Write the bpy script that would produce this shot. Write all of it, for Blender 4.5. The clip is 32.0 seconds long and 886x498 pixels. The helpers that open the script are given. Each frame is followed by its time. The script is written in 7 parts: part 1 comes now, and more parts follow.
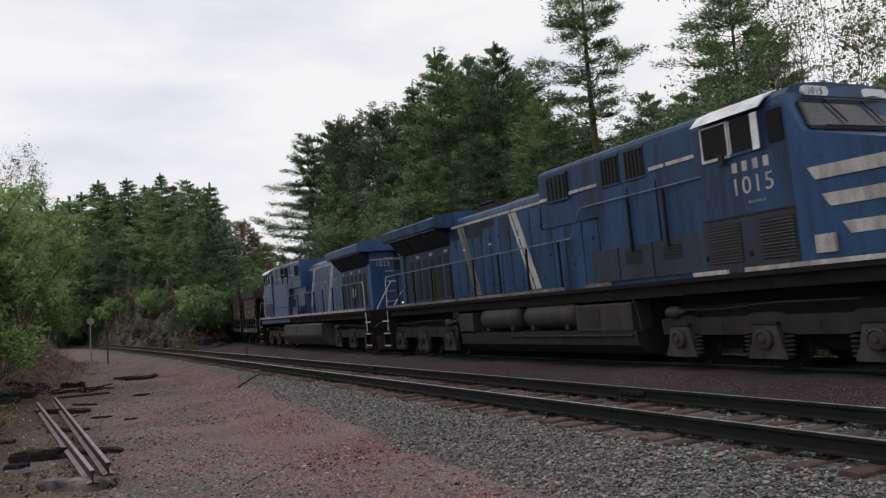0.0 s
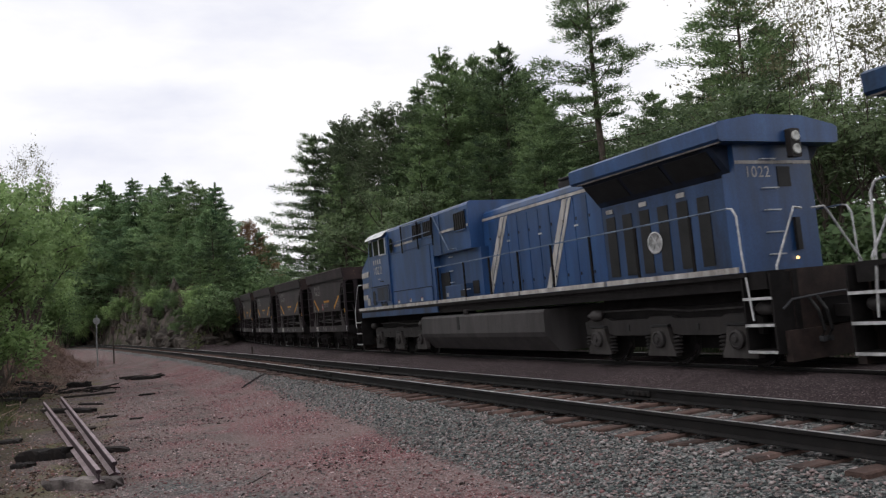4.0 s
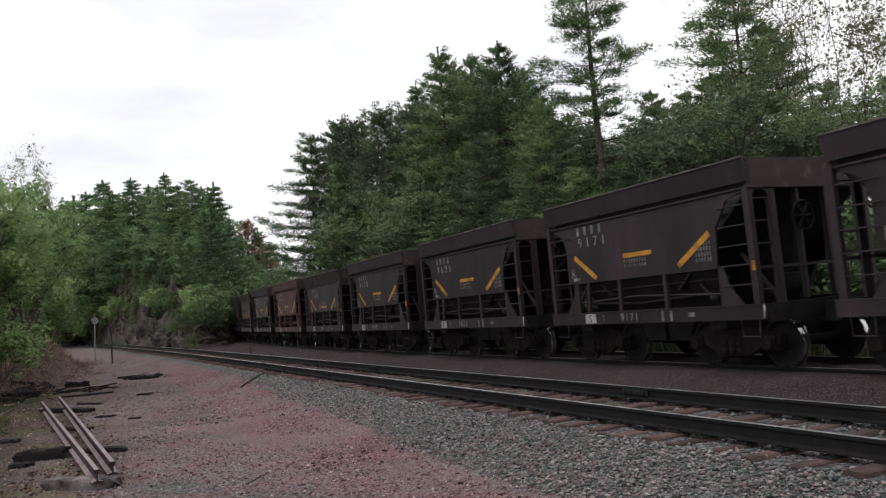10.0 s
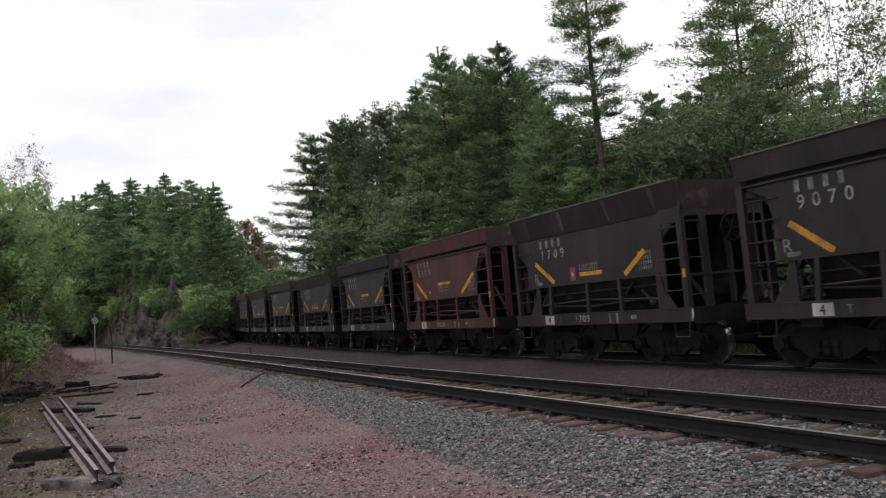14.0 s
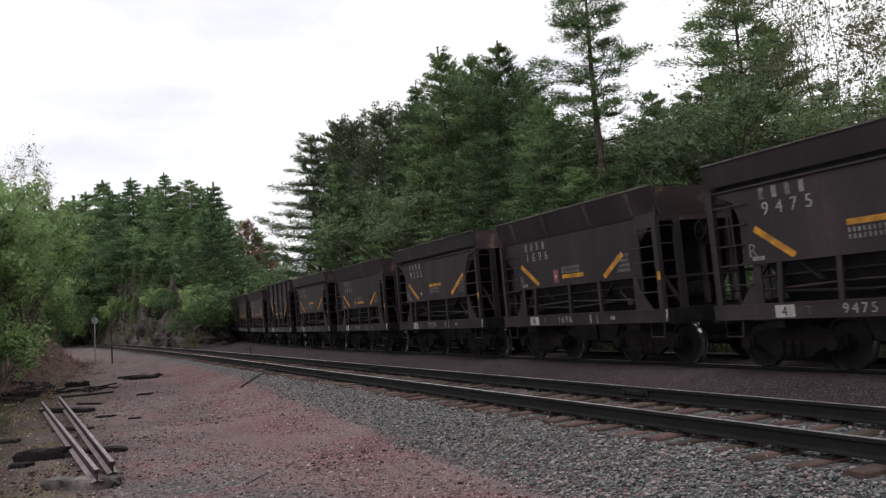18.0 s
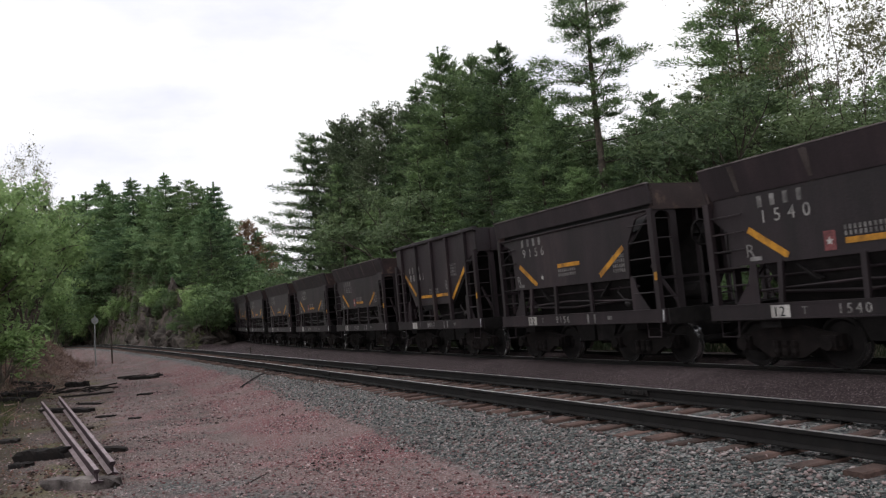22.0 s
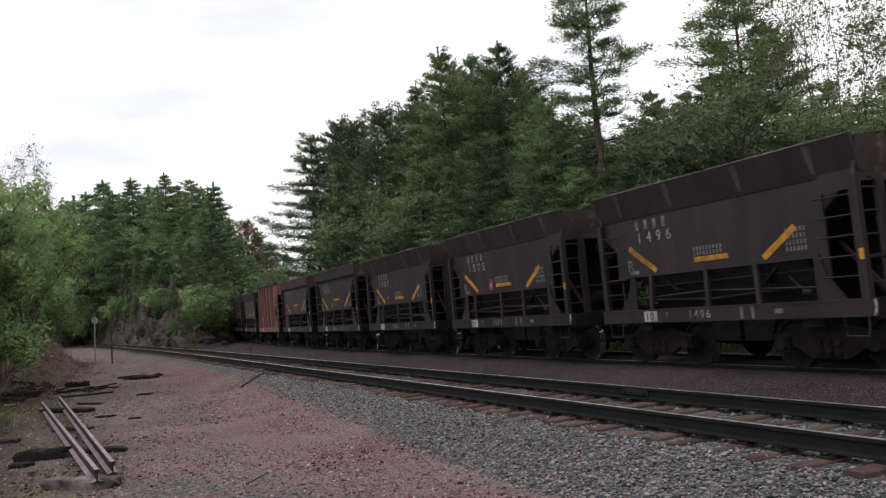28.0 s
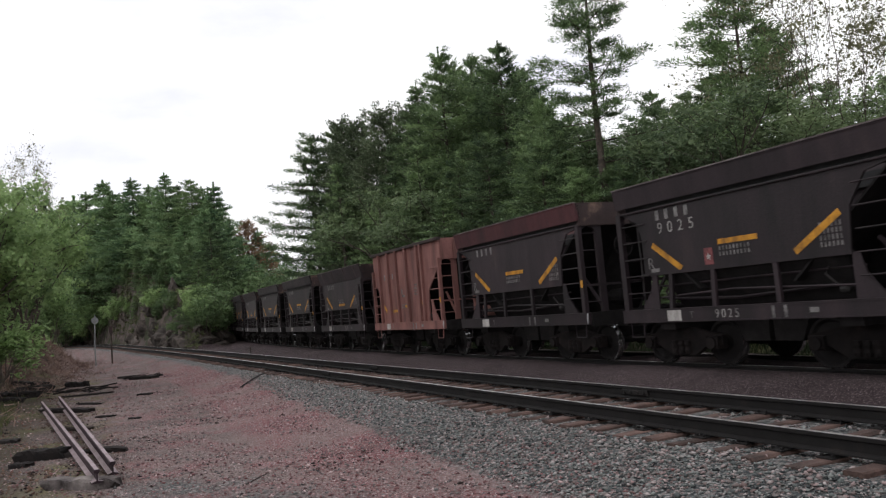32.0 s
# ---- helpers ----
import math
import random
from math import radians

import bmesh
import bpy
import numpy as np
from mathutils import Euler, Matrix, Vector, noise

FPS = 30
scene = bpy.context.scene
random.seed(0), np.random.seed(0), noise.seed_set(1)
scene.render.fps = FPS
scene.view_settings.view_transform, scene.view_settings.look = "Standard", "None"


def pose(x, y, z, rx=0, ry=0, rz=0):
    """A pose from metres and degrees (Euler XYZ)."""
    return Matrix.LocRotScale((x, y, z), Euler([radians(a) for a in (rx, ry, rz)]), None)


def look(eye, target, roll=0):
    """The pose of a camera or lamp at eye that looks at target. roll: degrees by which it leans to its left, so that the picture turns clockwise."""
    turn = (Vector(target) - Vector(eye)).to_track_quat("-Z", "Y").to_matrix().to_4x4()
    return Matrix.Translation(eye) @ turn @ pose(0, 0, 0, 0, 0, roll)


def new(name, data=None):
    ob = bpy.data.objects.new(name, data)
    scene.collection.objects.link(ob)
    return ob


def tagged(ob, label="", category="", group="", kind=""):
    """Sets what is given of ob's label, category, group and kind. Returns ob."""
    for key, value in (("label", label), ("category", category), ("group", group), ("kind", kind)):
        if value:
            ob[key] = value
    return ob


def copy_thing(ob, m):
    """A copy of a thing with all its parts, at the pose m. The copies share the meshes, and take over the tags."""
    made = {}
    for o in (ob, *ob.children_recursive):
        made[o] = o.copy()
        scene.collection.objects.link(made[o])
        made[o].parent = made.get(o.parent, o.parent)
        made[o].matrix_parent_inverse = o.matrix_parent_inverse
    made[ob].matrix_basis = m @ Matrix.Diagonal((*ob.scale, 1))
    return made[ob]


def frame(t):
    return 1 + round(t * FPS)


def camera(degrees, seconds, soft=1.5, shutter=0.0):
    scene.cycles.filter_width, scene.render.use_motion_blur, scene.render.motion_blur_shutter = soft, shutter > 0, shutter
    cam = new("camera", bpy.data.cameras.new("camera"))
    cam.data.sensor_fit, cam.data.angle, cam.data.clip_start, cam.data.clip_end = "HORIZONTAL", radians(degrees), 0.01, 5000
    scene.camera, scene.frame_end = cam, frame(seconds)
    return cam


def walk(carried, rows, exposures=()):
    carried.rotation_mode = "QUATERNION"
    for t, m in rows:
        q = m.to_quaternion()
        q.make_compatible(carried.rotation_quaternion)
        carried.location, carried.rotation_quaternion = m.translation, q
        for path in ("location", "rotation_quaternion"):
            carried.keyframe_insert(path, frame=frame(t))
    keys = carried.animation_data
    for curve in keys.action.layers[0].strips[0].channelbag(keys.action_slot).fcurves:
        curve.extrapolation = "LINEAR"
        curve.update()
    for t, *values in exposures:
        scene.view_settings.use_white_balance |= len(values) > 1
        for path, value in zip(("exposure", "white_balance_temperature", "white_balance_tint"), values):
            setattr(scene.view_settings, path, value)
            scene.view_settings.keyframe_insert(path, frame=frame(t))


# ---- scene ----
# ================= camera =================
cam = camera(59.5, 32.0, soft=1.25, shutter=0.2)
EYE = (0.0, 0.0, 1.555)
HEADING, TILT, ROLL = 25.892, 4.188, 5.2


def aim(right, up):
    """The camera's pose, turned a little to the right and upwards (degrees)."""
    h, e = radians(HEADING + right), radians(TILT + up)
    return look(EYE, (-100 * math.cos(h) * math.cos(e), 100 * math.sin(h) * math.cos(e), EYE[2] + 100 * math.sin(e)), -ROLL)


walk(cam, [(0.0, aim(0.26, 0.02)), (0.5, aim(0.13, 0.05)), (1.0, aim(0.0, 0.11)), (1.5, aim(-0.07, 0.12)), (2.0, aim(-0.12, 0.11)),
           (2.5, aim(-0.13, 0.05)), (3.5, aim(-0.12, 0.04)), (5.5, aim(-0.06, 0.03)), (8.0, aim(-0.03, 0.02)), (9.0, aim(0, 0)), (32.0, aim(0, 0))],
     [(0.0, -0.27), (2.0, -0.14), (3.5, -0.09), (6.0, -0.05), (9.0, 0.0), (26.0, 0.0), (30.0, 0.06), (32.0, 0.06)])

# ================= light =================
world = bpy.data.worlds.new("overcast_sky")
world.use_nodes = True
scene.world = world
scene.view_settings.exposure = 0.0
wn, wl = world.node_tree.nodes, world.node_tree.links
wn.clear()
sky = wn.new("ShaderNodeTexSky")
sky.sky_type, sky.sun_disc, sky.sun_elevation, sky.sun_rotation = "NISHITA", False, radians(38), radians(215)
coord = wn.new("ShaderNodeTexCoord")
stretch = wn.new("ShaderNodeMapping")
stretch.inputs["Scale"].default_value = (1.0, 1.0, 3.2)
wl.new(coord.outputs["Generated"], stretch.inputs["Vector"])
cloud = wn.new("ShaderNodeTexNoise")
cloud.inputs["Scale"].default_value, cloud.inputs["Detail"].default_value, cloud.inputs["Roughness"].default_value = 2.4, 7, 0.55
wl.new(stretch.outputs["Vector"], cloud.inputs["Vector"])
ramp = wn.new("ShaderNodeValToRGB")
ramp.color_ramp.elements[0].position, ramp.color_ramp.elements[0].color = 0.30, (0.76, 0.77, 0.88, 1)
ramp.color_ramp.elements[1].position, ramp.color_ramp.elements[1].color = 0.54, (1.0, 0.99, 1.0, 1)
wl.new(cloud.outputs["Fac"], ramp.inputs["Fac"])
clouds = wn.new("ShaderNodeBackground")
clouds.inputs["Strength"].default_value = 1.16
wl.new(ramp.outputs["Color"], clouds.inputs["Color"])
clear = wn.new("ShaderNodeBackground")
clear.inputs["Strength"].default_value = 0.10
wl.new(sky.outputs["Color"], clear.inputs["Color"])
mixer = wn.new("ShaderNodeMixShader")
mixer.inputs["Fac"].default_value = 0.94
wl.new(clear.outputs["Background"], mixer.inputs[1])
wl.new(clouds.outputs["Background"], mixer.inputs[2])
out = wn.new("ShaderNodeOutputWorld")
wl.new(mixer.outputs["Shader"], out.inputs["Surface"])

sun = new("sun", bpy.data.lights.new("sun", "SUN"))
sun.data.energy, sun.data.angle, sun.data.color = 0.35, radians(25), (1.0, 0.95, 0.88)
sun.matrix_world = look((-20, -40, 60), (-30, 0, 0))


# ================= mesh and material tools =================
class Build:
    """Collects boxes, prisms, tubes and plates into one mesh."""

    def __init__(self):
        self.v, self.f = [], []

    def add(self, verts, faces):
        n = len(self.v)
        self.v.extend(tuple(p) for p in verts)
        self.f.extend(tuple(i + n for i in q) for q in faces)
        return self

    def box(self, x0, x1, y0, y1, z0, z1, c=0.0):
        """A box; c chamfers its four long edges along x."""
        if c <= 0:
            return self.add([(x, y, z) for x in (x0, x1) for y in (y0, y1) for z in (z0, z1)],
                            [(0, 1, 3, 2), (4, 6, 7, 5), (0, 4, 5, 1), (2, 3, 7, 6), (0, 2, 6, 4), (1, 5, 7, 3)])
        ring = [(y0 + c, z0), (y1 - c, z0), (y1, z0 + c), (y1, z1 - c), (y1 - c, z1), (y0 + c, z1), (y0, z1 - c), (y0, z0 + c)]
        return self.prism(ring, x0, x1)

    def prism(self, ring, x0, x1, axis="x"):
        """A closed outline (two coordinates a point) drawn out along an axis."""
        put = {"x": lambda a, p: (a, p[0], p[1]), "y": lambda a, p: (p[0], a, p[1]), "z": lambda a, p: (p[0], p[1], a)}[axis]
        n = len(ring)
        verts = [put(x0, p) for p in ring] + [put(x1, p) for p in ring]
        return self.add(verts, [tuple(range(n))[::-1], tuple(range(n, 2 * n))] + [(i, (i + 1) % n, n + (i + 1) % n, n + i) for i in range(n)])

    def lathe(self, prof, at, axis="y", n=20):
        """A turned shape: prof holds (radius, distance along the axis)."""
        verts, faces = [], []
        for r, d in prof:
            for i in range(n):
                a = 2 * math.pi * i / n
                u, w = r * math.cos(a), r * math.sin(a)
                p = {"x": (d, u, w), "y": (u, d, w), "z": (u, w, d)}[axis]
                verts.append((at[0] + p[0], at[1] + p[1], at[2] + p[2]))
        for k in range(len(prof) - 1):
            for i in range(n):
                faces.append((k * n + i, k * n + (i + 1) % n, (k + 1) * n + (i + 1) % n, (k + 1) * n + i))
        faces += [tuple(range(n))[::-1], tuple((len(prof) - 1) * n + i for i in range(n))]
        return self.add(verts, faces)

    def tube(self, path, r, n=6):
        """A round bar along a path of points."""
        pts = [Vector(p) for p in path]
        verts, faces = [], []
        for k, p in enumerate(pts):
            d = (pts[min(k + 1, len(pts) - 1)] - pts[max(k - 1, 0)]).normalized()
            a = d.orthogonal().normalized() if abs(d.z) > 0.95 or k == 0 else d.cross(Vector((0, 0, 1))).normalized()
            if abs(d.z) <= 0.95:
                a = d.cross(Vector((0, 0, 1))).normalized()
            else:
                a = Vector((1, 0, 0)).cross(d).normalized()
            b = d.cross(a)
            verts += [p + r * (math.cos(2 * math.pi * i / n) * a + math.sin(2 * math.pi * i / n) * b) for i in range(n)]
        for k in range(len(pts) - 1):
            faces += [(k * n + i, k * n + (i + 1) % n, (k + 1) * n + (i + 1) % n, (k + 1) * n + i) for i in range(n)]
        faces += [tuple(range(n))[::-1], tuple((len(pts) - 1) * n + i for i in range(n))]
        return self.add(verts, faces)

    def bar(self, a, b, w, h):
        """A flat bar from a to b; w across, h thick."""
        a, b = Vector(a), Vector(b)
        d = (b - a).normalized()
        s = Vector((0, 1, 0)) if abs(d.y) < 0.9 else Vector((1, 0, 0))
        u = d.cross(s).normalized()
        s = u.cross(d)
        c = [(-1, -1), (1, -1), (1, 1), (-1, 1)]
        verts = [p + u * (w / 2 * i) + s * (h / 2 * j) for p in (a, b) for i, j in c]
        return self.add(verts, [(3, 2, 1, 0), (4, 5, 6, 7), (0, 1, 5, 4), (1, 2, 6, 5), (2, 3, 7, 6), (3, 0, 4, 7)])

    def mesh(self, name, mat, smooth=False):
        me = bpy.data.meshes.new(name)
        me.from_pydata(self.v, [], self.f)
        bm = bmesh.new()
        bm.from_mesh(me)
        bmesh.ops.recalc_face_normals(bm, faces=bm.faces)
        bm.to_mesh(me)
        bm.free()
        if mat:
            me.materials.append(mat)
        if smooth:
            me.polygons.foreach_set("use_smooth", [True] * len(me.polygons))
        return me


def part(name, b, mat, parent, label="", smooth=False, at=None):
    """One mesh object under a thing or a part."""
    ob = new(name, b.mesh(name, mat, smooth) if isinstance(b, Build) else b)
    ob.parent = parent
    if at is not None:
        ob.matrix_basis = at
    if label:
        ob["label"] = label
    return ob


def empty(name):
    ob = new(name)
    ob.empty_display_size = 0.3
    return ob


def raw(name, verts, faces, mat=None, smooth=False):
    """A mesh from arrays."""
    me = bpy.data.meshes.new(name)
    verts, faces = np.asarray(verts, dtype=np.float32), np.asarray(faces, dtype=np.int32)
    n, k = len(faces), faces.shape[1]
    me.vertices.add(len(verts))
    me.vertices.foreach_set("co", verts.ravel())
    me.loops.add(n * k)
    me.loops.foreach_set("vertex_index", faces.ravel())
    me.polygons.add(n)
    me.polygons.foreach_set("loop_start", np.arange(0, n * k, k, dtype=np.int32))
    me.update(calc_edges=True)
    if mat:
        me.materials.append(mat)
    if smooth:
        me.polygons.foreach_set("use_smooth", [True] * n)
    return me


def material(name, base, rough=0.7, metal=0.0, dark=None, light=None, scale=3.0, fine=40.0, bump=0.15, vary=0.0, streak=False, spec=0.3):
    """A weathered surface: a base colour, large stains towards dark, fine grain towards light, relief."""
    m = bpy.data.materials.new(name)
    m.use_nodes = True
    n, l = m.node_tree.nodes, m.node_tree.links
    bsdf = n["Principled BSDF"]
    bsdf.inputs["Roughness"].default_value, bsdf.inputs["Metallic"].default_value = rough, metal
    bsdf.inputs["Specular IOR Level"].default_value = spec
    tc = n.new("ShaderNodeTexCoord")
    mp = n.new("ShaderNodeMapping")
    if streak:
        mp.inputs["Scale"].default_value = (1.0, 1.0, 0.18)
    l.new(tc.outputs["Object"], mp.inputs["Vector"])
    info = n.new("ShaderNodeObjectInfo")
    shift = n.new("ShaderNodeVectorMath")
    shift.operation = "SCALE"
    shift.inputs[0].default_value = (37.0, 19.0, 53.0)
    l.new(info.outputs["Random"], shift.inputs["Scale"])
    l.new(shift.outputs["Vector"], mp.inputs["Location"])
    big, small = n.new("ShaderNodeTexNoise"), n.new("ShaderNodeTexNoise")
    big.inputs["Scale"].default_value, big.inputs["Detail"].default_value, big.inputs["Roughness"].default_value = scale, 6, 0.62
    small.inputs["Scale"].default_value, small.inputs["Detail"].default_value = fine, 4
    l.new(mp.outputs["Vector"], big.inputs["Vector"])
    l.new(tc.outputs["Object"], small.inputs["Vector"])
    dark = dark or tuple(c * 0.55 for c in base)
    light = light or tuple(min(1, c * 1.35) for c in base)
    r = n.new("ShaderNodeValToRGB")
    r.color_ramp.elements[0].position, r.color_ramp.elements[0].color = 0.34, (*dark, 1)
    r.color_ramp.elements[1].position, r.color_ramp.elements[1].color = 0.58, (*base, 1)
    e = r.color_ramp.elements.new(0.78)
    e.color = (*light, 1)
    l.new(big.outputs["Fac"], r.inputs["Fac"])
    mix = n.new("ShaderNodeMix")
    mix.data_type, mix.blend_type = "RGBA", "OVERLAY"
    mix.inputs["Factor"].default_value = 0.35
    l.new(r.outputs["Color"], mix.inputs["A"])
    l.new(small.outputs["Fac"], mix.inputs["B"])
    last = mix.outputs["Result"]
    if vary:
        hsv = n.new("ShaderNodeHueSaturation")
        rng = n.new("ShaderNodeMapRange")
        rng.inputs["To Min"].default_value, rng.inputs["To Max"].default_value = 1 - vary, 1 + vary
        l.new(info.outputs["Random"], rng.inputs["Value"])
        l.new(rng.outputs["Result"], hsv.inputs["Value"])
        l.new(last, hsv.inputs["Color"])
        last = hsv.outputs["Color"]
    l.new(last, bsdf.inputs["Base Color"])
    if bump:
        b = n.new("ShaderNodeBump")
        b.inputs["Strength"].default_value, b.inputs["Distance"].default_value = bump, 0.02
        l.new(small.outputs["Fac"], b.inputs["Height"])
        l.new(b.outputs["Normal"], bsdf.inputs["Normal"])
    return m


def leaf_material(name, low, high, rough=0.6, through_light=0.25):
    """Foliage: each clump its own tint between two greens."""
    m = bpy.data.materials.new(name)
    m.use_nodes = True
    n, l = m.node_tree.nodes, m.node_tree.links
    bsdf = n["Principled BSDF"]
    bsdf.inputs["Roughness"].default_value = rough
    bsdf.inputs["Specular IOR Level"].default_value = 0.2
    geo = n.new("ShaderNodeNewGeometry")
    info = n.new("ShaderNodeObjectInfo")
    tc = n.new("ShaderNodeTexCoord")
    noise_ = n.new("ShaderNodeTexNoise")
    noise_.inputs["Scale"].default_value, noise_.inputs["Detail"].default_value = 0.9, 4
    l.new(tc.outputs["Object"], noise_.inputs["Vector"])
    add = n.new("ShaderNodeMath")
    add.operation = "MULTIPLY_ADD"
    add.inputs[1].default_value = 0.22
    l.new(geo.outputs["Random Per Island"], add.inputs[0])
    l.new(noise_.outputs["Fac"], add.inputs[2])
    more = n.new("ShaderNodeMath")
    more.operation = "MULTIPLY_ADD"
    more.inputs[1].default_value = 0.3
    l.new(info.outputs["Random"], more.inputs[0])
    l.new(add.outputs["Value"], more.inputs[2])
    r = n.new("ShaderNodeValToRGB")
    r.color_ramp.elements[0].position, r.color_ramp.elements[0].color = 0.45, (*low, 1)
    r.color_ramp.elements[1].position, r.color_ramp.elements[1].color = 1.15, (*high, 1)
    l.new(more.outputs["Value"], r.inputs["Fac"])
    l.new(r.outputs["Color"], bsdf.inputs["Base Color"])
    tr = n.new("ShaderNodeBsdfTranslucent")
    l.new(r.outputs["Color"], tr.inputs["Color"])
    mx = n.new("ShaderNodeMixShader")
    mx.inputs["Fac"].default_value = through_light
    l.new(bsdf.outputs["BSDF"], mx.inputs[1])
    l.new(tr.outputs["BSDF"], mx.inputs[2])
    l.new(mx.outputs["Shader"], n["Material Output"].inputs["Surface"])
    return m


# ================= materials =================
ORE_BROWN = material("ore_brown_paint", (0.0250, 0.0168, 0.0202), 0.6, 0.0, (0.0113, 0.0084, 0.0098), (0.0480, 0.0318, 0.0322), 1.6, 30, 0.2, 0.22, True)
ORE_RED = material("oxide_red_paint", (0.0666, 0.0207, 0.0243), 0.6, 0.0, (0.0324, 0.0135, 0.0153), (0.0945, 0.0333, 0.0342), 1.8, 30, 0.2, 0.1, True)
ORE_PINK = material("faded_red_paint", (0.22, 0.10, 0.088), 0.75, 0.0, (0.11, 0.05, 0.045), (0.30, 0.155, 0.135), 2.4, 30, 0.2, 0.05, True)
ORE_WORN = material("worn_brown_steel", (0.075, 0.060, 0.058), 0.6, 0.0, (0.032, 0.023, 0.022), (0.14, 0.115, 0.108), 3, 30, 0.2, 0.15, True)
RIM = material("scuffed_bare_edge", (0.17, 0.145, 0.14), 0.5, 0.2, (0.06, 0.047, 0.045), (0.30, 0.27, 0.26), 2.5, 30, 0.1)
ORE_RUST = material("rust_patched_paint", (0.042, 0.026, 0.025), 0.7, 0.0, (0.024, 0.016, 0.016), (0.19, 0.125, 0.095), 1.9, 30, 0.2, 0.2)
UNDER = material("sooty_steel", (0.016, 0.0142, 0.0145), 0.9, 0.0, (0.010, 0.009, 0.009), (0.026, 0.022, 0.022), 4, 50, 0.25, 0, False, 0.15)
TRUCKSTEEL = material("rust_brown_truck_casting", (0.013, 0.0100, 0.0098), 0.85, 0.0, (0.006, 0.005, 0.005), (0.026, 0.019, 0.018), 5, 50, 0.3, 0.3, False, 0.15)
GREYSTEEL = material("dusty_grey_steel", (0.023, 0.020, 0.020), 0.7, 0.0, (0.010, 0.009, 0.009), (0.040, 0.034, 0.033), 3, 40, 0.2, 0, True)
TANK = material("dusty_grey_tank", (0.066, 0.061, 0.062), 0.65, 0.0, (0.04, 0.037, 0.038), (0.085, 0.078, 0.078), 2, 40, 0.1, 0, True)
BLUE = material("blue_paint", (0.0164, 0.0590, 0.1730), 0.38, 0.0, (0.0090, 0.0290, 0.0760), (0.0279, 0.0880, 0.2170), 1.5, 26, 0.06, 0.0, True, 0.5)
BLUEDULL = material("dusty_blue_paint", (0.0243, 0.0540, 0.1260), 0.5, 0.0, (0.0180, 0.0270, 0.0495), (0.0360, 0.0765, 0.1665), 1.7, 26, 0.08, 0.05, True)
WHITE = material("dirty_white_paint", (0.42, 0.40, 0.385), 0.6, 0.0, (0.22, 0.205, 0.19), (0.56, 0.54, 0.52), 4, 30, 0.08, 0, True)
YELLOW = material("yellow_stripe_paint", (0.50, 0.23, 0.02), 0.6, 0.0, (0.20, 0.095, 0.02), (0.60, 0.30, 0.04), 4, 40, 0.05)
SILVER = material("galvanised_rail_paint", (0.55, 0.55, 0.56), 0.4, 0.3, None, None, 6, 40, 0.05)
BLACK = material("black_louvre", (0.015, 0.015, 0.016), 0.6)
POLISH = material("polished_wheel_steel", (0.66, 0.66, 0.67), 0.16, 0.95, (0.5, 0.5, 0.5), None, 5, 60, 0.05)
RAILTOP = material("worn_rail_head", (0.85, 0.83, 0.83), 0.33, 0.8, (0.42, 0.38, 0.37), None, 3, 60, 0.1)
RAILSIDE = material("rusty_rail_side", (0.011, 0.010, 0.010), 0.85, 0.1, (0.007, 0.006, 0.006), (0.022, 0.017, 0.015), 3, 60, 0.25)
TIE = material("weathered_tie_wood", (0.112, 0.070, 0.059), 0.9, 0.0, (0.042, 0.030, 0.027), (0.185, 0.120, 0.100), 2.5, 30, 0.6, 0.3)
DARKTIE = material("dust_black_tie_wood", (0.038, 0.028, 0.028), 0.9, 0.0, (0.02, 0.016, 0.016), (0.062, 0.046, 0.044), 2.5, 30, 0.5, 0.2)
CHARWOOD = material("black_rotten_timber", (0.020, 0.016, 0.015), 0.95, 0.0, (0.008, 0.007, 0.007), (0.036, 0.029, 0.026), 3.0, 30, 0.8, 0.3)
RUSTDARK = material("dark_rusty_steel", (0.040, 0.026, 0.023), 0.8, 0.0, (0.018, 0.013, 0.012), (0.07, 0.045, 0.037), 3, 40, 0.2)
OLDWOOD = material("rotten_timber", (0.055, 0.041, 0.035), 0.9, 0.0, (0.018, 0.014, 0.013), (0.14, 0.115, 0.10), 3.0, 30, 0.6, 0.2)
GREYWOOD = material("grey_plank_wood", (0.16, 0.138, 0.132), 0.9, 0.0, (0.025, 0.020, 0.020), (0.30, 0.265, 0.25), 2.6, 30, 0.8)
GLASS = material("dark_cab_glass", (0.006, 0.007, 0.008), 0.12, 0.0, (0.004, 0.004, 0.005), (0.01, 0.01, 0.01), 2, 30, 0.0, 0, False, 0.08)
BARK = material("grey_bark", (0.105, 0.085, 0.07), 0.9, 0.0, (0.05, 0.04, 0.034), None, 4, 20, 0.6)
BIRCHBARK = material("white_birch_bark", (0.45, 0.43, 0.40), 0.8, 0.0, (0.12, 0.11, 0.10), None, 3, 20, 0.3)
PINE = leaf_material("pine_needles", (0.030, 0.058, 0.034), (0.285, 0.405, 0.185), 0.6, 0.28)
# weed greens darkened in the colour itself, for the shade behind the train
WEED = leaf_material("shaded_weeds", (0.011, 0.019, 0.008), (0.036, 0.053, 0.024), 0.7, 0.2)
SPRUCE = leaf_material("spruce_needles", (0.070, 0.138, 0.076), (0.345, 0.495, 0.240), 0.6, 0.4)
LEAF = leaf_material("shrub_leaves", (0.066, 0.117, 0.053), (0.206, 0.299, 0.132), 0.55, 0.35)
BUSHLEAF = leaf_material("bright_bush_leaves", (0.106, 0.180, 0.074), (0.382, 0.529, 0.223), 0.55, 0.5)
BIRCHLEAF = leaf_material("pale_birch_leaves", (0.055, 0.080, 0.047), (0.157, 0.201, 0.113), 0.55, 0.35)
